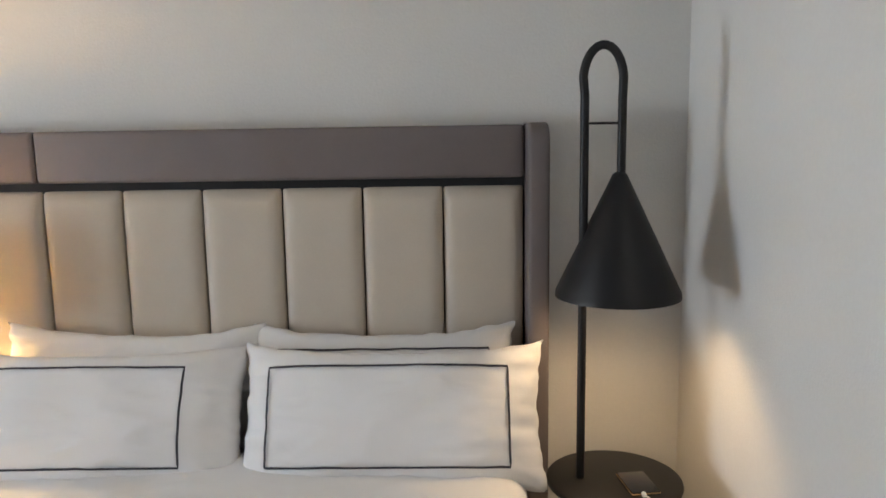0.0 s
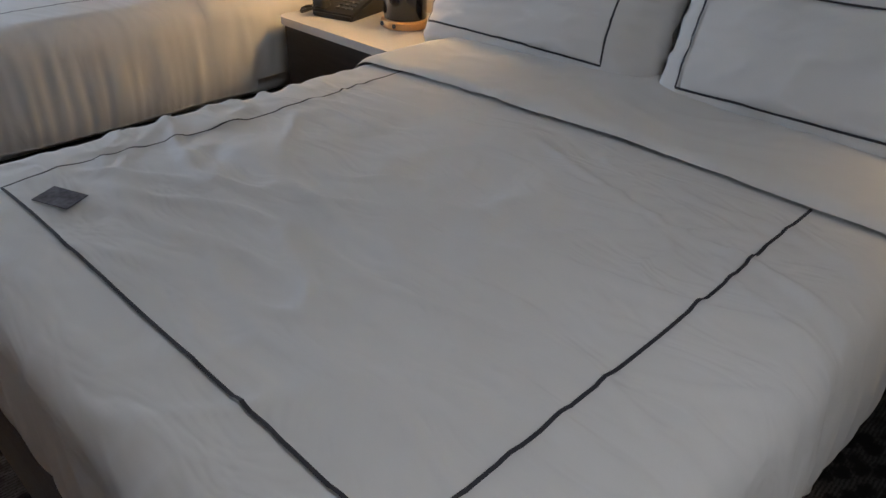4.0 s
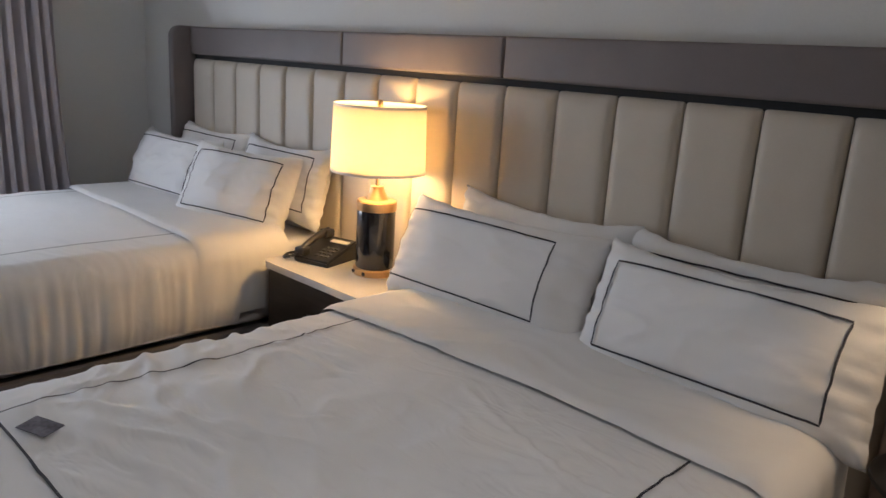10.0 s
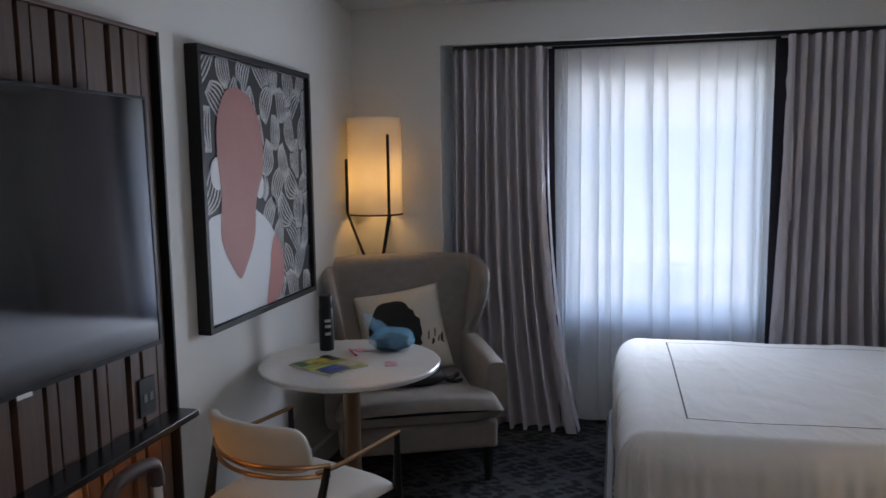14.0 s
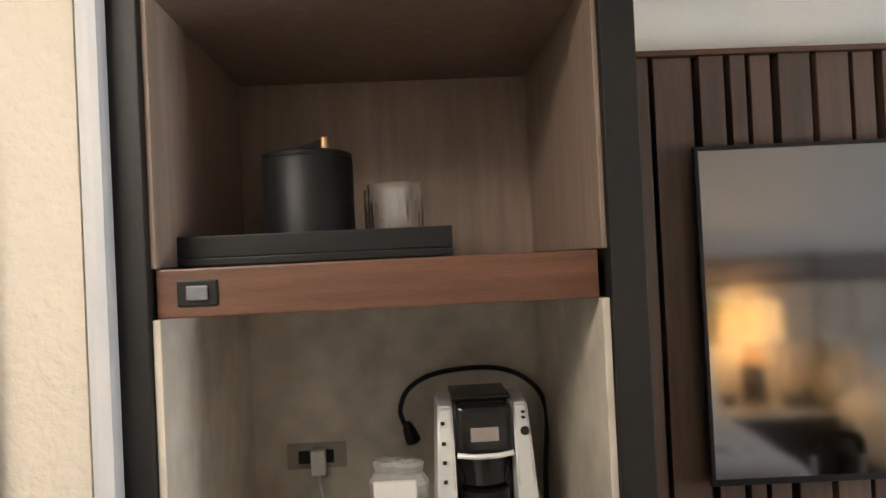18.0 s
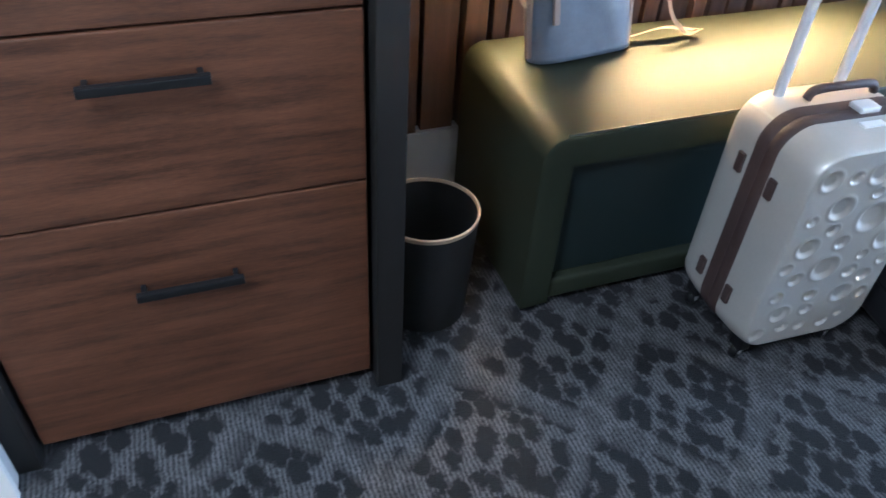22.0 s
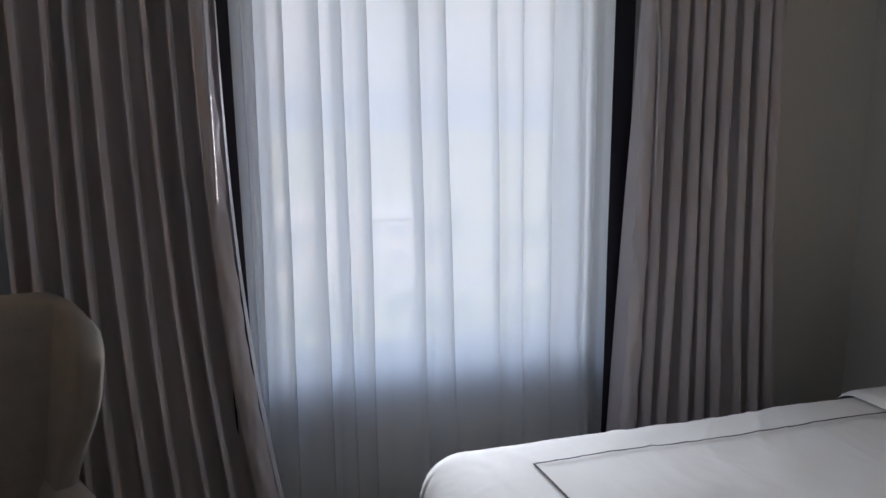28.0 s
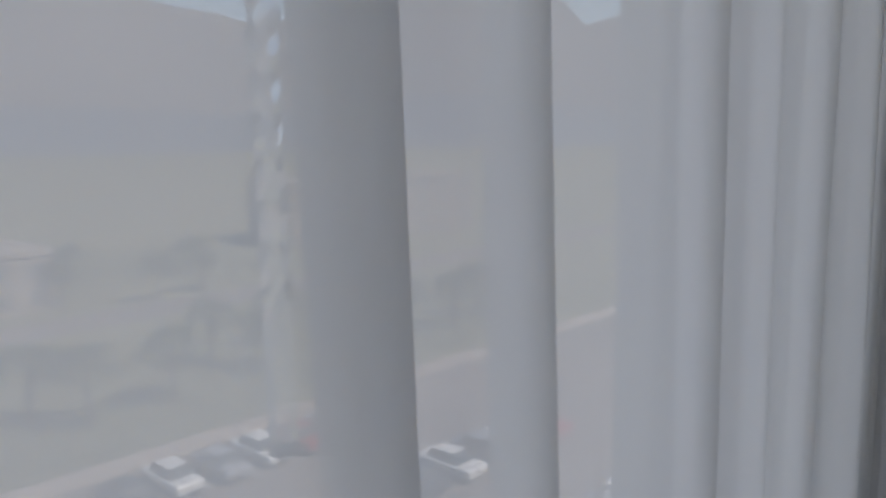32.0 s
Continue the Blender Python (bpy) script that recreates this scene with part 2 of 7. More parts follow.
def carpet_material():
    m = mat("charcoal_patterned_carpet", (0.08, 0.082, 0.095), 0.95, var=0.2, fine=260, bump=0.9, bump_scale=330)
    nt = m.node_tree
    N, L = nt.nodes, nt.links
    b = N["Principled BSDF"]

    def math_(op, a, c, d=None):
        n = N.new("ShaderNodeMath")
        n.operation = op
        for i, v in enumerate((a, c, d)):
            if v is None:
                continue
            if isinstance(v, (int, float)):
                n.inputs[i].default_value = v
            else:
                L.new(v, n.inputs[i])
        return n.outputs[0]

    def ramp(src, p0, p1, c0=(0, 0, 0, 1), c1=(1, 1, 1, 1)):
        r = N.new("ShaderNodeValToRGB")
        r.color_ramp.elements[0].position, r.color_ramp.elements[1].position = p0, p1
        r.color_ramp.elements[0].color, r.color_ramp.elements[1].color = c0, c1
        L.new(src, r.inputs[0])
        return r.outputs[0]
    tc = N.new("ShaderNodeTexCoord")
    mp = N.new("ShaderNodeMapping")
    mp.inputs["Rotation"].default_value = (0, 0, radians(45))
    L.new(tc.outputs["Object"], mp.inputs[0])
    bands = []
    for k, way in enumerate(('X', 'Y')):
        w = N.new("ShaderNodeTexWave")
        w.bands_direction = way
        w.inputs["Scale"].default_value = 1.05
        w.inputs["Distortion"].default_value = 1.3
        w.inputs["Detail"].default_value = 2
        w.inputs["Detail Scale"].default_value = 5
        L.new(mp.outputs[0], w.inputs[0])
        bands.append(w.outputs[1])
    mask = math_('SUBTRACT', 1.0, ramp(math_('MAXIMUM', bands[0], bands[1]), 0.90, 0.985))
    # leaf-like blots: stretched cells
    m2 = N.new("ShaderNodeMapping")
    m2.inputs["Rotation"].default_value = (0, 0, radians(45))
    m2.inputs["Scale"].default_value = (1.0, 0.70, 1.0)
    L.new(tc.outputs["Object"], m2.inputs[0])
    wob = N.new("ShaderNodeTexNoise")
    wob.inputs["Scale"].default_value = 55
    L.new(tc.outputs["Object"], wob.inputs[0])
    mixv = N.new("ShaderNodeMix")
    mixv.data_type = 'VECTOR'
    mixv.inputs[0].default_value = 0.026
    L.new(m2.outputs[0], mixv.inputs[4])
    L.new(wob.outputs[1], mixv.inputs[5])
    vo = N.new("ShaderNodeTexVoronoi")
    vo.inputs["Scale"].default_value = 24
    vo.inputs["Randomness"].default_value = 0.62
    L.new(mixv.outputs[1], vo.inputs[0])
    blot = math_('SUBTRACT', 1.0, ramp(vo.outputs[0], 0.41, 0.57))
    dark = math_('MULTIPLY_ADD', blot, math_('MULTIPLY_ADD', mask, 0.46, 0.36), math_('MULTIPLY', mask, 0.18))
    rib = N.new("ShaderNodeTexWave")
    rib.bands_direction = 'X'
    rib.inputs["Scale"].default_value = 34
    rib.inputs["Distortion"].default_value = 3
    L.new(tc.outputs["Object"], rib.inputs[0])
    fine = N.new("ShaderNodeTexNoise")
    fine.inputs["Scale"].default_value = 170
    L.new(tc.outputs["Object"], fine.inputs[0])
    yarn = math_('MULTIPLY_ADD', rib.outputs[1], 0.35, math_('MULTIPLY', fine.outputs[0], 0.95))
    ground = ramp(yarn, 0.34, 0.86, (0.012, 0.013, 0.015, 1), (0.114, 0.113, 0.120, 1))
    mc = N.new("ShaderNodeMix")
    mc.data_type = 'RGBA'
    L.new(dark, mc.inputs[0])
    L.new(ground, mc.inputs[6])
    mc.inputs[7].default_value = (0.006, 0.006, 0.008, 1)
    L.new(mc.outputs[2], b.inputs["Base Color"])
    return m


M_CARPET = carpet_material()


# ---- mesh tools ----
def thing(name, label, category, m=None, group="", kind=""):
    ob = new(name)
    ob.empty_display_size = 0.1
    if m is not None:
        ob.matrix_world = m
    return tagged(ob, label, category, group, kind)


def part(name, bm, material, parent=None, label="", smooth=False):
    me = bpy.data.meshes.new(name)
    bmesh.ops.recalc_face_normals(bm, faces=bm.faces[:])
    bm.to_mesh(me)
    bm.free()
    for mm in (material if isinstance(material, (list, tuple)) else [material]):
        me.materials.append(mm)
    if smooth:
        me.polygons.foreach_set("use_smooth", [True] * len(me.polygons))
        if smooth != 'all':
            me.set_sharp_from_angle(angle=radians(38))
    ob = new(name, me)
    if parent:
        ob.parent = parent
    if label:
        ob["label"] = label
    return ob


def same_mesh(name, ob, parent, m):
    """Another object on the mesh of ob, under parent."""
    o = new(name, ob.data)
    o.parent = parent
    o.matrix_local = m
    return o


def box(x0, x1, y0, y1, z0, z1, bev=0.0, seg=2, bm=None):
    bm = bm or bmesh.new()
    v = [bm.verts.new(p) for p in ((x0, y0, z0), (x1, y0, z0), (x1, y1, z0), (x0, y1, z0), (x0, y0, z1), (x1, y0, z1), (x1, y1, z1), (x0, y1, z1))]
    fs = [bm.faces.new([v[i] for i in q]) for q in ((0, 3, 2, 1), (4, 5, 6, 7), (0, 1, 5, 4), (1, 2, 6, 5), (2, 3, 7, 6), (3, 0, 4, 7))]
    if bev > 0:
        es = list({e for f in fs for e in f.edges})
        bmesh.ops.bevel(bm, geom=es, offset=bev, segments=seg, profile=0.6, affect='EDGES')
    return bm


def lathe(prof, n=32, bm=None, at=(0, 0, 0)):
    """Turns (radius, z) rows about the upright axis; rows of radius 0 close it."""
    bm = bm or bmesh.new()
    rings = []
    for r, z in prof:
        if r < 1e-6:
            rings.append([bm.verts.new((at[0], at[1], at[2] + z))])
        else:
            rings.append([bm.verts.new((at[0] + r * math.cos(2 * math.pi * i / n), at[1] + r * math.sin(2 * math.pi * i / n), at[2] + z)) for i in range(n)])
    for a, b in zip(rings, rings[1:]):
        for i in range(n):
            j = (i + 1) % n
            q = [a[i % len(a)], a[j % len(a)], b[j % len(b)], b[i % len(b)]]
            q = list(dict.fromkeys(q))
            if len(q) > 2:
                bm.faces.new(q)
    return bm


def tube(pts, r, n=10, bm=None, cap=True):
    """A round bar along points; r may be a list of radii."""
    bm = bm or bmesh.new()
    pts = [Vector(p) for p in pts]
    rs = r if isinstance(r, (list, tuple)) else [r] * len(pts)
    rings, up = [], None
    for i, p in enumerate(pts):
        d = (pts[min(i + 1, len(pts) - 1)] - pts[max(i - 1, 0)]).normalized()
        if up is None:
            up = Vector((0, 0, 1)) if abs(d.z) < 0.9 else Vector((1, 0, 0))
        s = d.cross(up).normalized()
        up = s.cross(d).normalized()
        rings.append([bm.verts.new(p + rs[i] * (math.cos(2 * math.pi * k / n) * s + math.sin(2 * math.pi * k / n) * up)) for k in range(n)])
    for a, b in zip(rings, rings[1:]):
        for k in range(n):
            bm.faces.new((a[k], a[(k + 1) % n], b[(k + 1) % n], b[k]))
    if cap:
        bm.faces.new(rings[0][::-1])
        bm.faces.new(rings[-1])
    return bm


def sheet(f, nu, nv, bm=None, closed=False):
    """A surface from f(u, v), u and v from 0 to 1."""
    bm = bm or bmesh.new()
    g = [[bm.verts.new(f(i / nu, j / nv)) for j in range(nv + 1)] for i in range(nu + 1)]
    for i in range(nu):
        for j in range(nv):
            bm.faces.new((g[i][j], g[i + 1][j], g[i + 1][j + 1], g[i][j + 1]))
    return bm


def ribbon(pts, ups, w, bm=None):
    """A flat strip of width w along points on a surface with normals ups."""
    bm = bm or bmesh.new()
    row = []
    n = len(pts)
    for i in range(n):
        d = (pts[min(i + 1, n - 1)] - pts[max(i - 1, 0)]).normalized()
        s = d.cross(ups[i]).normalized() * (w / 2)
        row.append((bm.verts.new(pts[i] - s), bm.verts.new(pts[i] + s)))
    for a, b in zip(row, row[1:]):
        bm.faces.new((a[0], a[1], b[1], b[0]))
    return bm


def curve_pts(ctrl, n=10):
    """A smooth line through control points (Catmull-Rom)."""
    c = [Vector(p) for p in ctrl]
    c = [2 * c[0] - c[1]] + c + [2 * c[-1] - c[-2]]
    out = []
    for i in range(1, len(c) - 2):
        for k in range(n):
            t = k / n
            a, b, d, e = c[i - 1], c[i], c[i + 1], c[i + 2]
            out.append(0.5 * ((2 * b) + (d - a) * t + (2 * a - 5 * b + 4 * d - e) * t * t + (3 * b - a - 3 * d + e) * t ** 3))
    out.append(c[-2])
    return out


def fnoise(x, y, z=0.0):
    return noise.noise(Vector((x, y, z)))


def solid(name, label, category, bm, material, kind="", smooth=False, group=""):
    ob = part(name, bm, material, None, "", smooth)
    return tagged(ob, label, category, group, kind)

# ---- the room: x along the headboard wall, y across, z up ----
HBW, TVW, RW, WW, CEIL = 0.09, -3.42, 0.475, -4.46, 2.445
SOF_X, SOF_Z, PIER_Y = -4.13, 2.225, -2.90
WIN_Y0, WIN_Y1, WIN_Z0, WIN_Z1 = -2.20, -1.12, 0.66, 2.08
COR_Y0, COR_Y1, COR_X = -2.722, -1.25, 3.4


def wall(name, bm, material=None, label="pale grey painted wall with faint roller texture"):
    return tagged(part(name, bm, material or M_WALL), label, "wall", kind="structure")


solid("floor", "charcoal carpet with a broken diamond pattern", "floor", box(-4.62, RW, -3.55, 0.2, -0.12, 0.0), M_CARPET, "structure")
solid("ceiling", "off-white ceiling with skip-trowel plaster", "ceiling", box(-4.7, COR_X + 0.1, -3.6, 0.25, CEIL, CEIL + 0.12), M_CEIL, "structure")
wall("wall_headboard", box(-4.62, RW + 0.12, HBW, HBW + 0.12, -0.12, CEIL))
wall("wall_side", box(RW, RW + 0.12, COR_Y1, HBW, -0.12, CEIL))
wall("wall_entry_north", box(RW + 0.12, COR_X, COR_Y1, COR_Y1 + 0.12, -0.12, CEIL))
wall("wall_entry_south", box(0.446, COR_X, COR_Y0 - 0.12, COR_Y0, -0.12, CEIL), M_WALL_TEX, "beige orange-peel textured wall beside the cabinet")
wall("wall_entry_end", box(COR_X, COR_X + 0.12, COR_Y0 - 0.12, COR_Y1 + 0.12, -0.12, CEIL))
wall("wall_television", box(-4.62, 0.60, TVW - 0.12, TVW, -0.12, CEIL))
wall("wall_corner_pier", box(-4.58, SOF_X, TVW, PIER_Y, 0.0, CEIL))
wall("window_soffit", box(-4.46, SOF_X, PIER_Y, HBW, SOF_Z, CEIL), label="pale painted bulkhead above the curtains")
# window wall in four pieces round the opening
wall("wall_window_low", box(-4.62, WW, PIER_Y, HBW, -0.12, WIN_Z0))
wall("wall_window_high", box(-4.62, WW, PIER_Y, HBW, WIN_Z1, CEIL))
wall("wall_window_south", box(-4.62, WW, PIER_Y, WIN_Y0, WIN_Z0, WIN_Z1))
wall("wall_window_north", box(-4.62, WW, WIN_Y1, HBW, WIN_Z0, WIN_Z1))
M_TILE = mat("grey_entry_tile", (0.14, 0.14, 0.14), 0.35, var=0.12, scale=3, bump=0.05)
solid("entry_floor", "grey stone-look tile in the entry", "floor", box(RW + 0.002, COR_X, COR_Y0, COR_Y1, -0.12, 0.0), M_TILE, "structure")


def baseboard(name, x0, x1, y0, y1, h=0.13):
    bm = box(x0, x1, y0, y1, 0.0, h - 0.012, 0.003)
    box(x0 + (0.004 if x1 - x0 < 0.1 else 0), x1 - (0.004 if x1 - x0 < 0.1 else 0), y0 + (0.004 if y1 - y0 < 0.1 else 0),
        y1 - (0.004 if y1 - y0 < 0.1 else 0), h - 0.0115, h, 0.004, bm=bm)
    return solid(name, "white painted baseboard with a stepped top", "baseboard", bm, M_TRIM, "structure")


baseboard("baseboard_headboard", -4.45, RW - 0.018, HBW - 0.016, HBW)
baseboard("baseboard_side", RW - 0.016, RW, COR_Y1, HBW)
solid("trim_corner", "white corner bead at the wall end", "trim", box(0.414, 0.4455, -2.755, COR_Y0 + 0.004, 0.0, CEIL - 0.002, 0.012), mat("corner_bead_paint", (0.52, 0.52, 0.53), 0.6, var=0.03, bump=0.2, bump_scale=120), "structure")
baseboard("baseboard_entry", 0.412, COR_X, COR_Y0 + 0.005, COR_Y0 + 0.020)
baseboard("baseboard_television", -4.12, -2.06, TVW, TVW + 0.016)
baseboard("baseboard_panel", -2.03, -0.31, TVW + 0.004, TVW + 0.045, 0.2)
baseboard("baseboard_pier", SOF_X, SOF_X + 0.016, TVW + 0.02, PIER_Y)


def window_unit():
    t = tagged(new("window_1"), "white framed window letting in bright daylight", "window", kind="structure")
    t.location = (0, 0, 0)
    x0, x1 = -4.60, -4.545
    for nm, b in (("frame_side", (x0, x1, WIN_Y0, WIN_Y0 + 0.045, WIN_Z0, WIN_Z1)), ("frame_side", (x0, x1, WIN_Y1 - 0.045, WIN_Y1, WIN_Z0, WIN_Z1)),
                  ("frame_top", (x0, x1, WIN_Y0 + 0.045, WIN_Y1 - 0.045, WIN_Z1 - 0.05, WIN_Z1)), ("frame_bottom", (x0, x1, WIN_Y0 + 0.045, WIN_Y1 - 0.045, WIN_Z0, WIN_Z0 + 0.05))):
        part(nm, box(*b, 0.004), M_TRIM, t)
    part("pane", box(-4.576, -4.570, WIN_Y0 + 0.04, WIN_Y1 - 0.04, WIN_Z0 + 0.045, WIN_Z1 - 0.045), glass("window_glass"), t).visible_shadow = False
    part("window_sill", box(-4.545, -4.42, WIN_Y0 - 0.03, WIN_Y1 + 0.03, WIN_Z0 - 0.03, WIN_Z0 + 0.004, 0.006), M_TRIM, t)


window_unit()

# ---- headboard ----
PW = 0.2286
ZS, ZT = 1.425, 1.570


def headboard():
    t = thing("headboard", "wide upholstered headboard with cream channels and a taupe border", "headboard", pose(-8 * PW, 0, 0))
    ox = 8 * PW
    part("backing", box(-3.72 + ox, 0.062 + ox, 0.045, HBW - 0.002, 0.0, ZT - 0.01, 0.004), M_DARK, t)
    # padded cream channels
    def pad(w, z0, z1):
        def f(u, v):
            # columns crowd towards the seams, where the padding turns in
            a, b = math.sin(math.pi * (u - 0.5)), math.sin(math.pi * (v - 0.5))
            d = max(0.0, 1 - abs(a) ** 8) ** 0.5 * max(0.0, 1 - abs(b) ** 30) ** 0.5
            return Vector((a * w / 2, 0.024 - 0.034 * d, z0 + (z1 - z0) * (b + 1) / 2))
        return f
    first = part("channel", sheet(pad(PW - 0.003, 0.30, ZS - 0.022), 26, 16), M_CREAM, t, "", 'all')
    first.matrix_local = pose(-PW / 2 + ox, 0, 0)
    for i in range(1, 16):
        same_mesh("channel", first, t, pose(-PW * (i + 0.5) + ox, 0, 0))
    part("reveal", box(-16 * PW + ox, ox, 0.020, 0.044, ZS - 0.030, ZS + 0.006), M_DARK, t, "black recessed reveal")
    for a, b in ((-6 * PW, 0), (-10 * PW, -6 * PW), (-16 * PW, -10 * PW)):
        part("top_rail", box(a + 0.0015 + ox, b - 0.0015 + ox, -0.014, 0.046, ZS, ZT, 0.012, 3), M_RAIL, t, "taupe faux leather rail", True)
    for x0, x1 in ((0.002, 0.058), (-16 * PW - 0.058, -16 * PW - 0.002)):
        bm = box(x0 + ox, x1 + ox, -0.115, HBW - 0.004, 0.02, ZT + 0.004)
        es = [e for e in bm.edges if all(abs(v.co.y + 0.115) < 1e-5 and v.co.z > 1 for v in e.verts)]
        bmesh.ops.bevel(bm, geom=es, offset=0.06, segments=8, profile=0.5, affect='EDGES')
        es = [e for e in bm.edges if abs((e.verts[0].co - e.verts[1].co).x) < 1e-6 and e.is_manifold and e.calc_face_angle(0) > 0.7]
        bmesh.ops.bevel(bm, geom=es, offset=0.010, segments=3, profile=0.5, affect='EDGES')
        part("wing", bm, M_RAIL, t, "taupe faux leather end wing", True)


headboard()


# ---- beds ----
BED_HW, BED_FOOT, BED_TOP = 0.675, -1.79, 0.70
BX_A, BX_B = -0.742, -3.02


def ease(s):
    s = max(0.0, min(1.0, s))
    return s * s * (3 - 2 * s)


def drape(a, b, seed, drop=0.42, lift=0.0, rad=0.075, amp=1.0, foot=BED_FOOT):
    """The top cloth of a bed: a across, b along from the headboard (negative), both as lengths on the cloth."""
    hx, hy = BED_HW - rad * 0.45, -foot - rad * 0.45
    dx, dy = max(0.0, abs(a) - hx), max(0.0, -b - hy)
    d = min(max(dx, dy), drop)
    h = math.hypot(dx, dy) or 1.0
    sx, sy = (math.copysign(dx / h, a), -dy / h)
    if d < rad * math.pi / 2:
        out, down = rad * math.sin(d / rad), rad * (1 - math.cos(d / rad))
    else:
        out, down = rad, rad + d - rad * math.pi / 2
    x = max(-hx, min(hx, a))
    y = max(-hy, min(0.0, b))
    k = min(1.0, down / 0.18)
    along = b * abs(sx) + a * abs(sy)
    # thin gathers down the sides over a few broad swells
    gat = max(0.0, min(1.0, 0.55 + 1.6 * fnoise(along * 2.6, seed, 4.1)))
    fold = 0.0075 * k * gat * (0.35 * math.sin(along * 80 + 9 * fnoise(along * 5, seed, 1.7) + 1.5 * down) + 1.5 * fnoise(along * 38, seed, down * 3))
    fold += 0.024 * k * fnoise(along * 4.5, seed + 7.1, 0.4) + 0.010 * k * fnoise(along * 13, seed + 2.2, down * 4)
    edge = 0.012 * k - 0.045 * max(0.0, min(1.0, (down - 0.24) / 0.14)) ** 2
    x += sx * (out + fold + edge)
    y += sy * (out + fold + edge)
    # soft wrinkles of the top, in two sizes
    w = (0.016 if seed < 4 else 0.010) * fnoise(a * 2.3, b * 2.3, seed) + (0.007 if seed < 4 else 0.002) * fnoise(a * 6 + 2 * fnoise(a * 3, b * 3, seed), b * 4.5, seed + 3)
    q = fnoise(a * 3.1 + 1.5 * b, b * 9 - 1.0 * a + 2.0 * fnoise(a * 2, b * 2, seed + 9), seed + 5)
    cre = 1.25 if seed < 4 else 0.30
    w += 0.008 * cre * ease(1 - abs(q) * 5) * (0.4 + 0.6 * max(0, fnoise(a * 1.6, b * 1.6, seed + 11) + 0.3))
    q2 = fnoise(a * 5.5 - 4 * b + 1.5 * fnoise(a * 3, b * 3, seed + 15), b * 7 + 3 * a, seed + 13)
    w += 0.007 * cre * ease(1 - abs(q2) * 4) * max(0.0, min(1.0, 2.2 * fnoise(a * 1.9 + 4, b * 1.9, seed + 17) + 0.45))
    w *= amp * (1 - 0.6 * k) * (1 - 0.6 * ease((b + 0.92) / 0.2)) * (0.45 + 0.55 * ease((b + 1.68) / 0.2))
    puff = 0.020 * (1 - (a / (hx + 0.2)) ** 2)
    return Vector((x, y, BED_TOP - 0.012 + puff + w - down + lift))


def surf_normal(f, a, b):
    e = 0.004
    n = (f(a + e, b) - f(a - e, b)).cross(f(a, b + e) - f(a, b - e))
    return n.normalized() if n.length > 0 else Vector((0, 0, 1))


def on_surface(f, pts, w, lift=0.003, n=40):
    P, U = [], []
    for (a0, b0), (a1, b1) in zip(pts, pts[1:]):
        for i in range(n):
            s = i / n
            a, b = a0 + (a1 - a0) * s, b0 + (b1 - b0) * s
            u = surf_normal(f, a, b)
            P.append(f(a, b) + u * lift)
            U.append(u)
    return ribbon(P, U, w)


def bed(cx, hw, foot, label):
    t = thing("bed", label, "bed", pose(cx, 0, 0), "two double beds")
    bm = bmesh.new()
    # upholstered platform: side rails and foot rail as one rounded U
    z0, z1 = 0.13, 0.325
    path_o = [(-hw, -0.13)] + [(-hw + 0.10 - 0.10 * math.cos(s), foot + 0.10 - 0.10 * math.sin(s)) for s in np.linspace(0, math.pi / 2, 8)] + \
             [(hw - 0.10 + 0.10 * math.sin(s), foot + 0.10 - 0.10 * math.cos(s)) for s in np.linspace(0, math.pi / 2, 8)] + [(hw, -0.13)]
    th = 0.06
    path_i = [(-hw + th, -0.13)] + [(-hw + th + 0.05 - 0.05 * math.cos(s), foot + th + 0.05 - 0.05 * math.sin(s)) for s in np.linspace(0, math.pi / 2, 8)] + \
             [(hw - th - 0.05 + 0.05 * math.sin(s), foot + th + 0.05 - 0.05 * math.cos(s)) for s in np.linspace(0, math.pi / 2, 8)] + [(hw - th, -0.13)]
    rows = []
    for (xo, yo), (xi, yi) in zip(path_o, path_i):
        mx, my = (xo + xi) / 2, (yo + yi) / 2
        rows.append([bm.verts.new(p) for p in ((xi, yi, z0), (xo, yo, z0 + 0.012), (xo, yo, z1 - 0.025), (mx + 0.7 * (xo - mx), my + 0.7 * (yo - my), z1 - 0.005), (mx, my, z1), (xi, yi, z1 - 0.02))])
    for a, b in zip(rows, rows[1:]):
        for k in range(6):
            bm.faces.new((a[k], b[k], b[(k + 1) % 6], a[(k + 1) % 6]))
    bm.faces.new(rows[0]); bm.faces.new(rows[-1][::-1])
    part("platform_rail", bm, M_GREYUP, t, "grey upholstered platform rail", True)
    part("plinth", box(-hw + 0.16, hw - 0.16, foot + 0.2, -0.14, 0.0, 0.135), M_DARK, t, "black recessed plinth")
    part("deck", box(-hw + 0.062, hw - 0.062, foot + 0.064, -0.13, 0.14, 0.295), M_DARK, t)
    part("mattress", box(-0.655, 0.655, foot + 0.06, -0.012, 0.297, 0.655, 0.05, 4), M_SHEET, t, "mattress in a white fitted sheet", True)
    return t


bed(BX_A, 0.695, -1.835, "double bed with white bedding beside the cone lamp")
bed(BX_B, 0.752, -1.955, "double bed with white bedding beside the window")


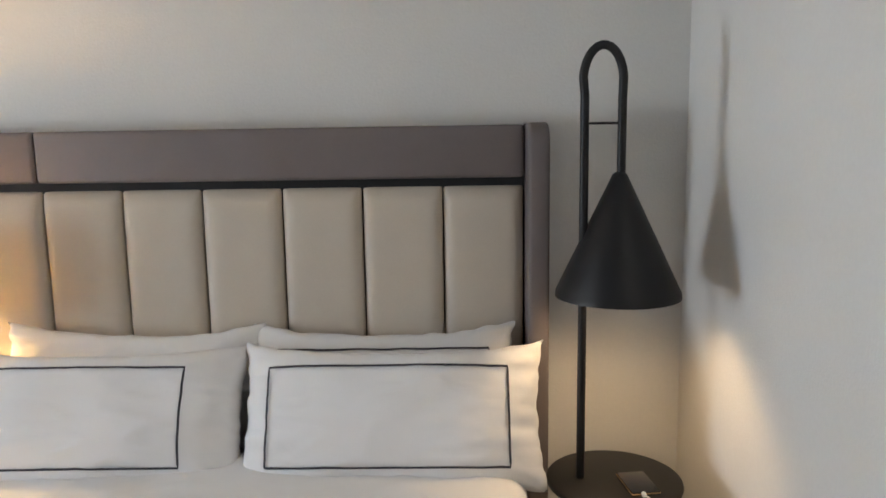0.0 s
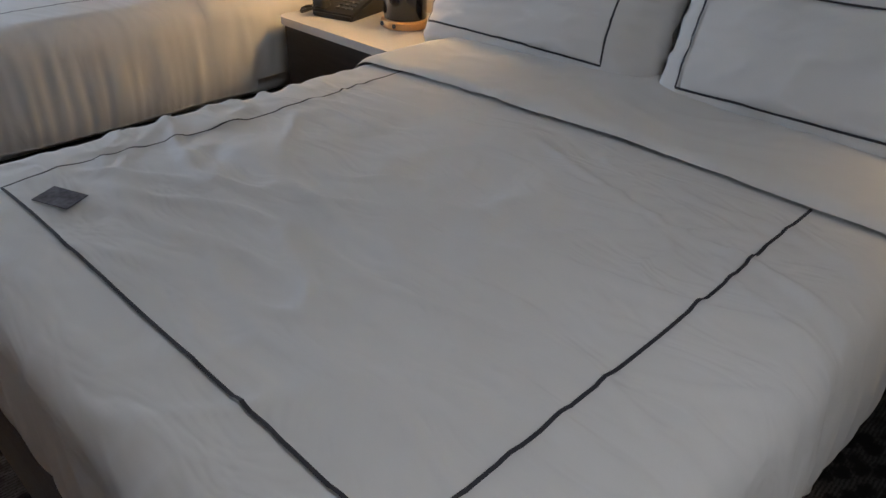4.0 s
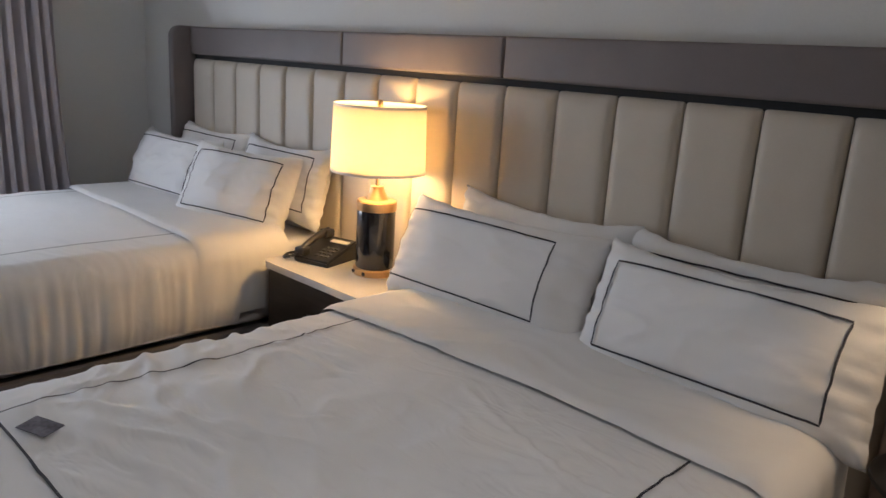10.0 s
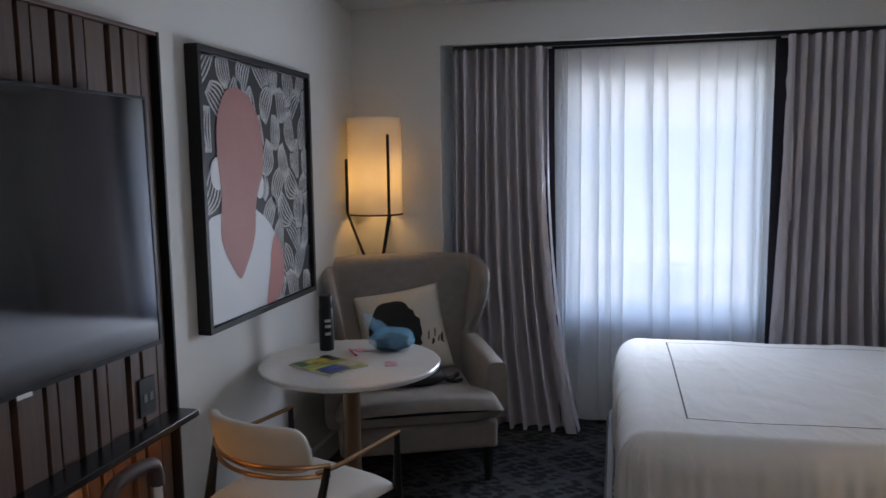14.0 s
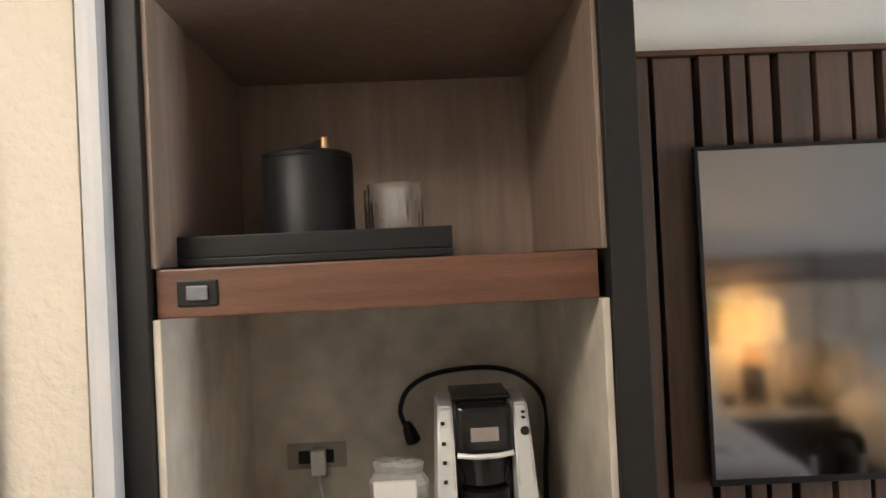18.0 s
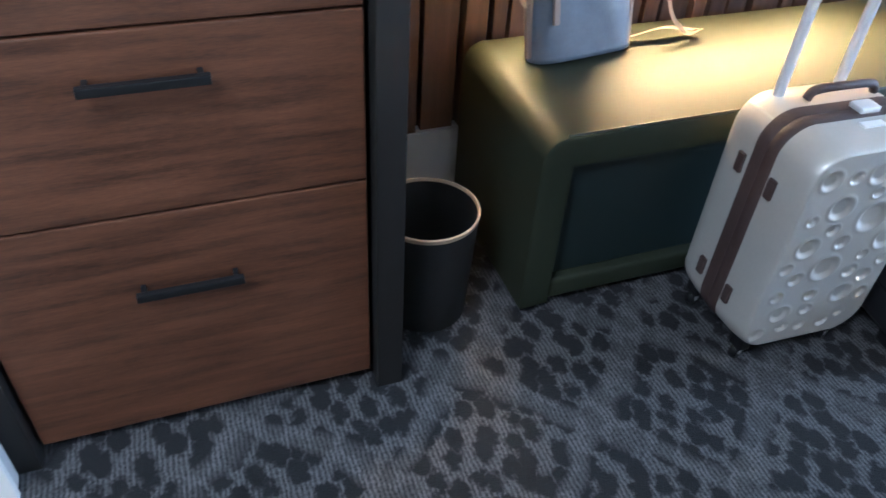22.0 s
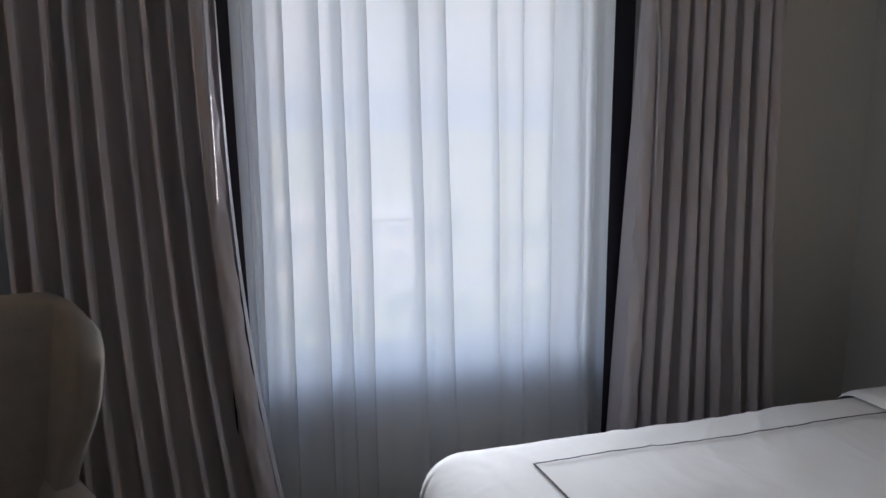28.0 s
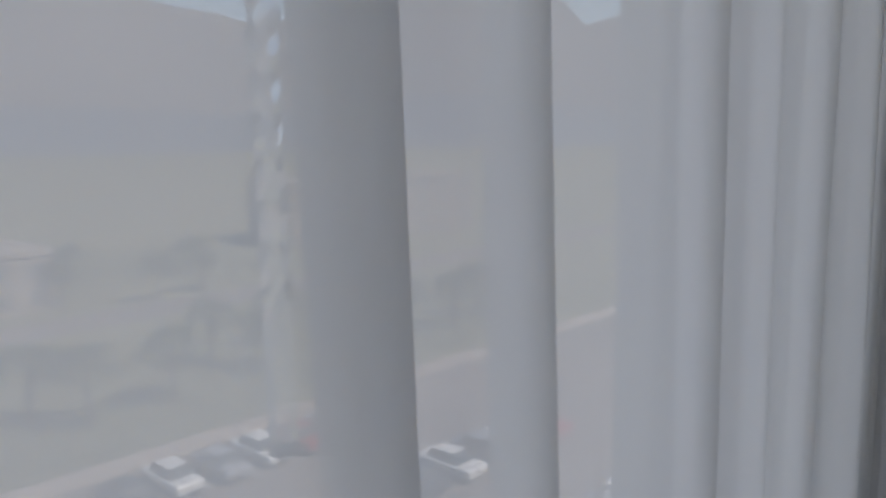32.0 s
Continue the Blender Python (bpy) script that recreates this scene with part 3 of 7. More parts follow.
def bedding(cx, seed, drop, label, group="duvets"):
    t = thing("duvet", label, "duvet", pose(cx, 0, 0), group)
    foot = BED_FOOT if seed < 4 else -1.85
    f = lambda a, b: drape(a, b, seed, drop, 0.0 if seed < 4 else 0.014, 0.075 if seed < 4 else 0.10, foot=foot)
    hx = BED_HW + drop
    part("cover", sheet(lambda u, v: f((u * 2 - 1) * hx, -0.52 - v * (-foot + drop - 0.02 - 0.52)), 290, 220), M_DUVET if seed < 4 else M_DUVET_SMOOTH, t, "", 'all')
    c = 0.528
    part("border", on_surface(f, [(-c, -0.67), (-c, -1.685), (c, -1.685), (c, -0.67)], 0.006, 0.0055, 110), M_PIPE, t, "thin charcoal stitched border line")
    g = lambda a, b: drape(a, b, seed, drop - 0.02, 0.024 if seed < 4 else 0.034, 0.075 if seed < 4 else 0.10)

    def fold(u, v):
        a = (u * 2 - 1) * (BED_HW + drop - 0.03)
        edge = 1 - min(1.0, v * 14)
        p = g(a, -0.697 + 0.033 * a * (1 if seed < 3 else 0) + 0.006 * math.sin(a * 3 + seed) + 0.42 * v)
        p.z -= 0.013 * edge ** 2 - 0.004 * fnoise(a * 4, v * 2, seed + 1.3)
        return p
    part("turned_down_sheet", sheet(fold, 220, 36), M_SHEET, t, "folded-back white sheet band", 'all')
    return t


bedding(BX_A, 2.0, 0.50, "rumpled white duvet with a charcoal border line, covering the bed")
bedding(BX_B, 5.0, 0.395, "smooth white duvet with a charcoal border over the bed")


def pillow(name, label, w, h, th, m, seed, border=None, group="white bed pillows"):
    t = thing(name, label, "pillow", m, group)

    def f(u, v, side):
        a, b = u * 2 - 1, v * 2 - 1
        x = a * w / 2 * (1 - 0.055 * (1 - b * b) * abs(a) ** 5)
        z = b * h / 2 * (1 - 0.13 * (1 - a * a) * abs(b) ** 5)
        d = (max(0.0, 1 - abs(a) ** 3.2) * max(0.0, 1 - abs(b) ** 2.8)) ** 0.5
        rim = max(abs(a), abs(b))
        # creases that fan in from the seams, fading to a smooth middle
        run = min(1.0, max(0.0, (rim - 0.55) / 0.35))
        along = b if abs(a) > abs(b) else a
        fan = math.sin(along * 17 + 4 * fnoise(along * 2.5, seed, side) + 2 * rim) * (0.4 + fnoise(along * 3, seed + 6, rim))
        wr = 0.016 * fnoise(a * 2.2, b * 1.8, seed + side) + 0.014 * run * fan + 0.004 * max(0.0, 1 - 5 * abs(fnoise(a * 2.6 + b * 2, b * 3.4 - a * 2.2, seed + side + 2)))
        edge = rim ** 8
        wave = 0.012 * edge * fnoise(a * 8, b * 8, seed + 4)
        droop = -0.022 * edge * (1 - a * a) * (1 if b > 0 else 0)
        return Vector((x + 0.006 * edge * fnoise(b * 7, seed, 2), side * (-(th / 2) * d) - wr * (0.15 + 0.85 * d) + wave, z + h / 2 + droop + 0.009 * edge * fnoise(a * 7 + 3, b * 7, seed)))
    bm = sheet(lambda u, v: f(u, v, 1), 64, 44)
    sheet(lambda u, v: f(u, v, -1), 64, 44, bm)
    bmesh.ops.remove_doubles(bm, verts=bm.verts[:], dist=0.0008)
    part("case", bm, M_WHITE, t, "", 'all')
    if border:
        bu0, bu1, bz0, bz1 = border
        g = lambda a, b: f(a, b, 1)
        P, U = [], []
        c = [(bu0, bz0), (bu1, bz0), (bu1, bz1), (bu0, bz1), (bu0, bz0)]
        for (a0, b0), (a1, b1) in zip(c, c[1:]):
            for i in range(24):
                s = i / 24
                a, b = a0 + (a1 - a0) * s, b0 + (b1 - b0) * s
                e = 0.01
                n = (g(a + e, b) - g(a - e, b)).cross(g(a, b + e) - g(a, b - e)).normalized()
                if n.y > 0:
                    n = -n
                P.append(g(a, b) + n * 0.0045)
                U.append(n)
        P.append(P[0]); U.append(U[0])
        part("border", ribbon(P, U, 0.006), M_PIPE, t, "thin charcoal border line")
    return t


ZB = BED_TOP - 0.045
# near bed: two upright at the back, two with borders in front
BACK, FRONT = "plump white pillow standing against the headboard", "white pillow with a charcoal border, leaning on another"
pillow("pillow", BACK, 0.74, 0.350, 0.17, pose(-0.40, -0.125, ZB + 0.03, -14, 0, 0), 1.1, (0.10, 0.90, 0.2, 0.79))
pillow("pillow", BACK, 0.74, 0.355, 0.17, pose(-1.11, -0.125, ZB + 0.03, -14, 1, 0), 2.2)
pillow("pillow", FRONT, 0.79, 0.385, 0.24, pose(-0.362, -0.335, ZB, -25, 0, 0), 3.3, (0.112, 0.875, 0.165, 0.80))
pillow("pillow", FRONT, 0.83, 0.385, 0.24, pose(-1.150, -0.335, ZB, -25, 0, 1), 4.4, (0.065, 0.825, 0.165, 0.80))
# far bed
bx0 = BX_B + 0.03
pillow("pillow", BACK, 0.70, 0.39, 0.16, pose(bx0 + 0.34, -0.12, ZB + 0.03, -15, 0, 0), 5.1, (0.10, 0.90, 0.2, 0.84))
pillow("pillow", BACK, 0.70, 0.39, 0.16, pose(bx0 - 0.34, -0.12, ZB + 0.03, -15, 0, 0), 6.2, (0.10, 0.90, 0.2, 0.84))
pillow("pillow", FRONT, 0.60, 0.42, 0.19, pose(bx0 + 0.335, -0.38, ZB, -28, 3, 22), 7.3, (0.115, 0.885, 0.17, 0.83))
pillow("pillow", FRONT, 0.72, 0.40, 0.19, pose(bx0 - 0.40, -0.34, ZB, -24, 0, 4), 8.4, (0.115, 0.885, 0.17, 0.83))


# ---- nightstand and what stands on it ----
NS_Z = 0.637


def nightstand():
    dark = mat("espresso_wood", (0.030, 0.022, 0.019), 0.45, var=0.28, scale=5, fine=60, bump=0.12, stretch=(1.2, 14, 14))
    t = thing("nightstand", "dark wood nightstand with a white stone top between the beds", "nightstand", pose(-1.885, -0.19, 0))
    part("body", box(-0.315, 0.315, -0.235, 0.19, 0.04, NS_Z - 0.028, 0.006), dark, t)
    for k in (0, 1):
        z0 = 0.07 + k * 0.275
        d = part("drawer_front", box(-0.298, 0.298, -0.252, -0.236, z0, z0 + 0.262, 0.003), dark, t)
        part("pull", tube([(-0.0, -0.252, z0 + 0.14), (0, -0.262, z0 + 0.14), (0, -0.275, z0 + 0.14)], [0.006, 0.006, 0.013], 12), M_BLACK, d)
    bm = box(-0.335, 0.335, -0.262, 0.205, NS_Z - 0.028, NS_Z)
    es = [e for e in bm.edges if abs(e.verts[0].co.z - e.verts[1].co.z) > 0.01 and e.verts[0].co.y < 0]
    bmesh.ops.bevel(bm, geom=es, offset=0.045, segments=8, profile=0.5, affect='EDGES')
    part("top", bm, M_MARBLE, t, "white stone top with rounded corners", True)


nightstand()


def table_lamp():
    t = thing("table_lamp", "lit table lamp with white drum shade and dark cylinder base", "lamp", pose(-1.81, -0.19, NS_Z))
    part("foot", lathe([(0, 0), (0.083, 0), (0.085, 0.004), (0.085, 0.024), (0.080, 0.028), (0, 0.028)], 40), M_BRASS, t, "brass foot ring with a socket", True)
    part("column", lathe([(0.074, 0.028), (0.076, 0.034), (0.076, 0.255), (0.074, 0.262), (0, 0.262)], 40), M_NAVY, t, "glossy dark ceramic cylinder", True)
    part("collar", lathe([(0.078, 0.258), (0.079, 0.262), (0.079, 0.292), (0.074, 0.297), (0.045, 0.300), (0.030, 0.330), (0.026, 0.350), (0, 0.352)], 40), M_BRASS, t, "brass collar and neck", True)
    part("stem", tube([(0, 0, 0.35), (0, 0, 0.64)], 0.006, 8), M_BRASS, t)
    sh = part("shade", lathe([(0.183, 0.412), (0.176, 0.660), (0.173, 0.660), (0.180, 0.412), (0.183, 0.412)], 56), M_SHADE, t, "white linen drum shade", True)
    part("trim", lathe([(0.1775, 0.654), (0.1775, 0.664), (0.1725, 0.664), (0.1725, 0.654), (0.1775, 0.654)], 56), M_TRIM, sh)
    part("trim", lathe([(0.1845, 0.408), (0.1845, 0.418), (0.1785, 0.418), (0.1785, 0.408), (0.1845, 0.408)], 56), M_TRIM, sh)
    sp = bmesh.new()
    for k in range(3):
        a = 2 * math.pi * k / 3 + 0.4
        tube([(0, 0, 0.638), (0.174 * math.cos(a), 0.174 * math.sin(a), 0.641)], 0.002, 6, sp)
    part("spider", sp, M_BRASS, t)
    part("finial", lathe([(0, 0.635), (0.007, 0.640), (0.010, 0.657), (0.011, 0.672), (0.008, 0.680), (0, 0.682)], 16), M_BRASS, t, "brass finial", True)
    bulb = mat("lit_bulb", (1, 0.9, 0.7), 0.4, bump=0, emit=((1.0, 0.62, 0.28), 14))
    part("bulb", lathe([(0, 0.42), (0.012, 0.422), (0.014, 0.45), (0.028, 0.475), (0.030, 0.495), (0.018, 0.52), (0, 0.527)], 20), bulb, t, "", True).visible_shadow = False
    part("socket_button", lathe([(0, 0), (0.008, 0), (0.008, 0.004), (0, 0.004)], 12), M_BLACK, t).matrix_local = pose(0.03, -0.080, 0.014, 90, 0, 0)
    part("socket_button", lathe([(0, 0), (0.008, 0), (0.008, 0.004), (0, 0.004)], 12), M_BLACK, t).matrix_local = pose(-0.03, -0.080, 0.014, 90, 0, 0)


table_lamp()


def desk_phone():
    t = thing("telephone", "black corded desk telephone on the nightstand", "telephone", pose(-2.065, -0.235, NS_Z, 0, 0, 14))
    black = mat("black_plastic", (0.016, 0.016, 0.017), 0.38, var=0.1, bump=0.05)
    grey = mat("grey_keypad", (0.10, 0.10, 0.10), 0.5, var=0.1, bump=0)
    bm = bmesh.new()
    prof = [(-0.105, 0.0), (-0.105, 0.022), (0.085, 0.078), (0.105, 0.075), (0.105, 0.0)]
    a = [bm.verts.new((-0.09, y, z)) for y, z in prof]
    b = [bm.verts.new((0.09, y, z)) for y, z in prof]
    bm.faces.new(a); bm.faces.new(b[::-1])
    for i in range(5):
        bm.faces.new((a[i], b[i], b[(i + 1) % 5], a[(i + 1) % 5]))
    bmesh.ops.bevel(bm, geom=bm.edges[:], offset=0.006, segments=2, affect='EDGES')
    body = part("body", bm, black, t, "", True)
    slope = math.degrees(math.atan2(0.056, 0.19))
    for r in range(4):
        for c in range(3):
            part("key", box(-0.009, 0.009, -0.006, 0.006, 0, 0.005, 0.001), grey, body).matrix_local = pose(0.005 + c * 0.026, -0.068 + r * 0.022, 0.034 + (r * 0.022) * 0.295, slope, 0, 0)
    part("display", box(-0.045, 0.045, -0.012, 0.012, 0, 0.003), mat("paper_label", (0.55, 0.55, 0.53), 0.6), body, "pale printed label").matrix_local = pose(0.03, 0.05, 0.071, slope, 0, 0)
    hs = tube(curve_pts([(-0.062, -0.085, 0.050), (-0.062, -0.06, 0.062), (-0.062, 0.0, 0.086), (-0.062, 0.05, 0.098), (-0.062, 0.085, 0.104)], 5), 0.015, 12)
    hand = part("handset", hs, black, t, "", True)
    part("earpiece", box(-0.088, -0.036, -0.105, -0.055, 0.026, 0.062, 0.012, 3), black, hand, "", True)
    part("earpiece", box(-0.088, -0.036, 0.05, 0.10, 0.076, 0.112, 0.012, 3), black, hand, "", True)
    coil = []
    for i in range(260):
        base = curve_pts([(-0.062, -0.105, 0.03), (-0.12, -0.125, 0.010), (-0.15, -0.06, 0.010), (-0.11, 0.02, 0.010), (-0.09, 0.06, 0.012)], 65)[min(i, 259)]
        coil.append(base + Vector((0, 0.005 * math.cos(i * 1.2), 0.005 + 0.005 * math.sin(i * 1.2))))
    part("coiled_cord", tube(coil, 0.0022, 5), black, t)


desk_phone()


def charger_cube():
    t = thing("alarm_clock", "small black charging clock behind the table lamp", "clock", pose(-1.655, -0.13, NS_Z, 0, 0, -20))
    part("body", box(-0.05, 0.05, -0.03, 0.03, 0, 0.065, 0.010, 3), M_BLACK, t, "", True)
    part("face", box(-0.042, 0.042, -0.0325, -0.0305, 0.012, 0.055), M_NAVY, t)


charger_cube()


# ---- cone floor lamp with its round side table ----
def cone_lamp():
    t = thing("floor_lamp", "black arched floor lamp with cone shade and round table", "lamp", pose(0.2, -0.30, 0))
    part("base", lathe([(0, 0), (0.14, 0), (0.142, 0.004), (0.142, 0.016), (0.136, 0.02), (0, 0.02)], 48), M_BLACK, t, "", True)
    arch = [(-0.085, 0, 0.018), (-0.085, 0, 0.7), (-0.085, 0, 1.3), (-0.085, 0, 1.63)] + \
           [(-0.0425 - 0.0475 * math.cos(s), 0, 1.66 + 0.085 * math.sin(s)) for s in np.linspace(0.15, math.pi - 0.15, 14)] + [(0.003, 0, 1.62), (0.003, 0, 1.44)]
    part("arched_pole", tube(arch, 0.0105, 14), M_BLACK, t, "", True)
    part("cross_bar", tube([(-0.085, 0, 1.565), (0.003, 0, 1.565)], 0.003, 8), M_BLACK, t)
    part("cone_shade", lathe([(0.010, 1.45), (0.017, 1.445), (0.150, 1.162), (0.151, 1.150), (0.148, 1.150), (0.147, 1.162), (0.014, 1.44)], 56), M_BLACK, t, "matte black metal cone shade", True)
    bulb = mat("warm_diffuser", (1, 0.9, 0.75), 0.5, bump=0, emit=((1.0, 0.62, 0.28), 4))
    part("bulb", lathe([(0, 1.30), (0.02, 1.302), (0.028, 1.325), (0.02, 1.35), (0.012, 1.37), (0, 1.372)], 18), bulb, t, "", True).visible_shadow = False
    part("table_disc", lathe([(0, 0.660), (0.158, 0.660), (0.168, 0.666), (0.170, 0.672), (0.168, 0.678), (0.158, 0.682), (0, 0.680)], 56), M_BLACK, t, "round black table disc", True)
    part("second_leg", tube([(0.01, 0.02, 0.018), (0.01, 0.02, 0.4), (0.01, 0.02, 0.662)], 0.0105, 12), M_BLACK, t, "", True)
    part("brace", tube([(-0.085, 0, 0.60), (0.01, 0.02, 0.44)], 0.005, 8), M_BLACK, t)


cone_lamp()


def phone_and_cable():
    t = thing("mobile_phone", "small black mobile phone charging on the lamp table", "phone", pose(0.25, -0.345, 0.681, 0, 0, 8))
    part("body", box(-0.035, 0.035, -0.055, 0.055, 0, 0.009, 0.003), M_NAVY, t, "", True)
    part("edge_band", box(-0.0362, 0.0362, -0.0562, 0.0562, 0.003, 0.0055, 0.001), M_BRASS, t, "rose gold edge")
    c = thing("charging_cable", "thin white charging cable hanging from the phone to the floor", "cable", pose(0.25, -0.40, 0.681))
    part("plug", box(-0.005, 0.005, -0.012, 0.004, 0.001, 0.009, 0.001), M_TRIM, c)
    pts = curve_pts([(0.0, -0.01, 0.006), (0.01, -0.04, 0.004), (0.03, -0.075, -0.06), (0.025, -0.07, -0.3), (0.0, -0.075, -0.5), (-0.03, -0.05, -0.66), (0.02, -0.01, -0.676), (0.10, 0.10, -0.677)], 9)
    part("cord", tube(pts, 0.0022, 6), M_TRIM, c)


phone_and_cable()


def duvet_card():
    t = thing("printed_card", "small grey printed card lying on the duvet", "card", pose(-1.135, -1.632, BED_TOP + 0.018, 2, 3, 25))
    part("card", box(-0.037, 0.037, -0.026, 0.026, 0, 0.0015), mat("grey_card", (0.13, 0.12, 0.15), 0.5, var=0.5, scale=30, bump=0), t)


duvet_card()

# ---- curtains ----
def curtain_rod():
    t = thing("curtain_rod", "black curtain rod under the bulkhead", "curtain rod", pose(-4.2, -1.69, SOF_Z))
    part("rail", box(-0.018, 0.018, -1.15, 1.15, -0.022, 0.0, 0.004), M_BLACK, t)
    part("inner_rail", box(-0.115, -0.088, -0.60, 0.60, -0.024, 0.0, 0.004), M_BLACK, t)
    for y in (-0.36, 0.37, -1.1, 1.1):
        part("bracket", box(-0.012, 0.012, y - 0.012, y + 0.012, -0.01, 0.012, 0.003), M_BLACK, t)


curtain_rod()


def drapery(name, y0, y1, seed, pleats, flare, label, lean=0.011):
    t = thing(name, label, "curtain", pose(-4.21, 0, 0), "drapes")

    def f(u, v):
        z = 0.015 + v * (SOF_Z - 0.035)
        lo = 1 - v
        y = y0 + (y1 - y0) * u
        uu = u + 0.030 * fnoise(u * 6, seed, lo * 0.6)
        ph = 2 * math.pi * pleats * uu + 1.3 * fnoise(u * 5, seed + 2, lo * 0.8)
        amp = 0.046 + 0.014 * lo + 0.016 * fnoise(u * 7, seed + 5, 0)
        x = amp * (math.sin(ph) + 0.28 * math.sin(2 * ph + 0.8)) / 1.1 + 0.012 * lo * fnoise(u * 22, z * 1.4, seed)
        y += 0.016 * math.cos(ph) - lean * math.sin(2 * ph) + flare[0] * (1 - u) * lo ** 2.6 + flare[1] * u * lo ** 2.6
        return Vector((x, y, z))
    part("panel", sheet(f, pleats * 16, 46), M_DRAPE, t, "", 'all')
    return t


D1 = drapery("drape", -2.83, -2.32, 1.0, 9, (-0.01, 0.20), "lilac-grey satin drape gathered beside the window")
D2 = drapery("drape", -1.075, -0.545, 4.0, 9, (-0.05, 0.12), "lilac-grey satin drape gathered beside the bed", -0.011)


def lining(y0, y1, flare, seed, parent):
    def f(u, v):
        z = 0.02 + v * (SOF_Z - 0.045)
        lo = 1 - v
        return Vector((-0.058 + 0.004 * fnoise(u * 3, z * 2, seed), y0 + (y1 - y0) * u + flare * lo ** 2, z))
    part("lining", sheet(f, 6, 24), M_LINER, parent, "black blackout lining at the drape's edge", 'all')


lining(-2.335, -2.272, 0.05, 1, D1)
lining(-1.120, -1.05, 0.0, 2, D2)


def hem(parent, y_top, flare, inward, seed):
    """The satin hem turned back along a drape's inner edge, puckered down its length."""
    def f(u, v):
        z = 0.02 + v * (SOF_Z - 0.045)
        lo = 1 - v
        w = 0.035 + 0.030 * lo
        pucker = 0.010 * fnoise(u * 2, z * 9, seed) + 0.006 * fnoise(u * 4, z * 22, seed + 3)
        y = y_top + flare * lo ** 2.6 + inward * (w * (u - 0.5) + (0.006 * fnoise(z * 14, seed, 1) if u > 0.8 else 0))
        return Vector((0.064 + 0.012 * math.sin(math.pi * u) + pucker * (0.3 + lo), y, z))
    part("hem", sheet(f, 8, 120), M_SATIN, parent, "puckered satin hem", 'all')


hem(D1, -2.345, 0.19, 1, 3.0)
hem(D2, -1.065, -0.05, -1, 8.0)


def drape_wand(y, m):
    t = thing("drape_wand", "clear acrylic wand hanging at the drape's edge", "curtain wand", pose(-4.125, y, 1.262), "drape wands")
    part("rod", tube([(0, 0, 0), (0.0, -0.004, 0.4), (-0.05, -0.01, 0.80)], 0.0035, 8), m, t, "", True)
    part("tip", lathe([(0, -0.004), (0.0045, -0.004), (0.0045, 0.004), (0, 0.004)], 10), m, t)


_acryl = mat("pale_acrylic", (0.62, 0.61, 0.63), 0.15, var=0.03, bump=0, coat=0.4)
drape_wand(-2.325, _acryl)
drape_wand(-1.045, _acryl)


def sheers():
    t = thing("sheer_curtain", "white sheer voile curtain hanging in folds over the window", "curtain", pose(-4.33, 0, 0))
    # each row: where a doubled fold's edge hangs at the top and at the bottom, and its width there
    folds = ((-2.24, -2.23, 0.02, 0.02), (-2.205, -2.212, 0.015, 0.02), (-2.127, -2.125, 0.012, 0.012), (-2.030, -2.015, 0.030, 0.026), (-1.965, -1.938, 0.030, 0.034),
             (-1.888, -1.879, 0.026, 0.022), (-1.738, -1.705, 0.042, 0.016), (-1.663, -1.60, 0.020, 0.030), (-1.492, -1.452, 0.016, 0.018), (-1.40, -1.38, 0.008, 0.008),
             (-1.30, -1.28, 0.012, 0.012), (-1.206, -1.165, 0.030, 0.030), (-1.15, -1.13, 0.02, 0.02))
    z0, z1 = 0.045, SOF_Z - 0.03
    bm = bmesh.new()
    nv = 30
    grid = []
    for j in range(nv + 1):
        v = j / nv
        z = z0 + (z1 - z0) * v
        lo = 1 - v
        row = []
        last = -2.31 + 0.03 * lo
        for k, (ya, yb, wa, wb) in enumerate(folds):
            e, w = yb + (ya - yb) * v, wb + (wa - wb) * v
            e += 0.004 * fnoise(k * 3.1, z * 2.0, 3.0)
            for i in range(1, 7):
                s = i / 6
                y = last + (e - last) * s
                row.append((0.007 * math.sin(math.pi * s) * (1 if k % 2 else -1) * (0.6 + lo) + 0.004 * fnoise(y * 9, z * 2, 1), y))
            row.append((-0.006, e + 0.003))
            row.append((-0.012, e - w * 0.5))
            row.append((-0.018, e - w))
            row.append((-0.021, e - w + 0.002))
            row.append((-0.018, e - w * 0.4))
            row.append((-0.012, e + 0.004))
            last = e + 0.006
        for i in range(1, 5):
            row.append((0.003, last + (-1.085 - last) * i / 4))
        grid.append([bm.verts.new((x, y, z)) for x, y in row])
    for a, b in zip(grid, grid[1:]):
        for i in range(len(a) - 1):
            bm.faces.new((a[i], a[i + 1], b[i + 1], b[i]))
    part("voile", bm, M_SHEER, t, "", 'all')


sheers()


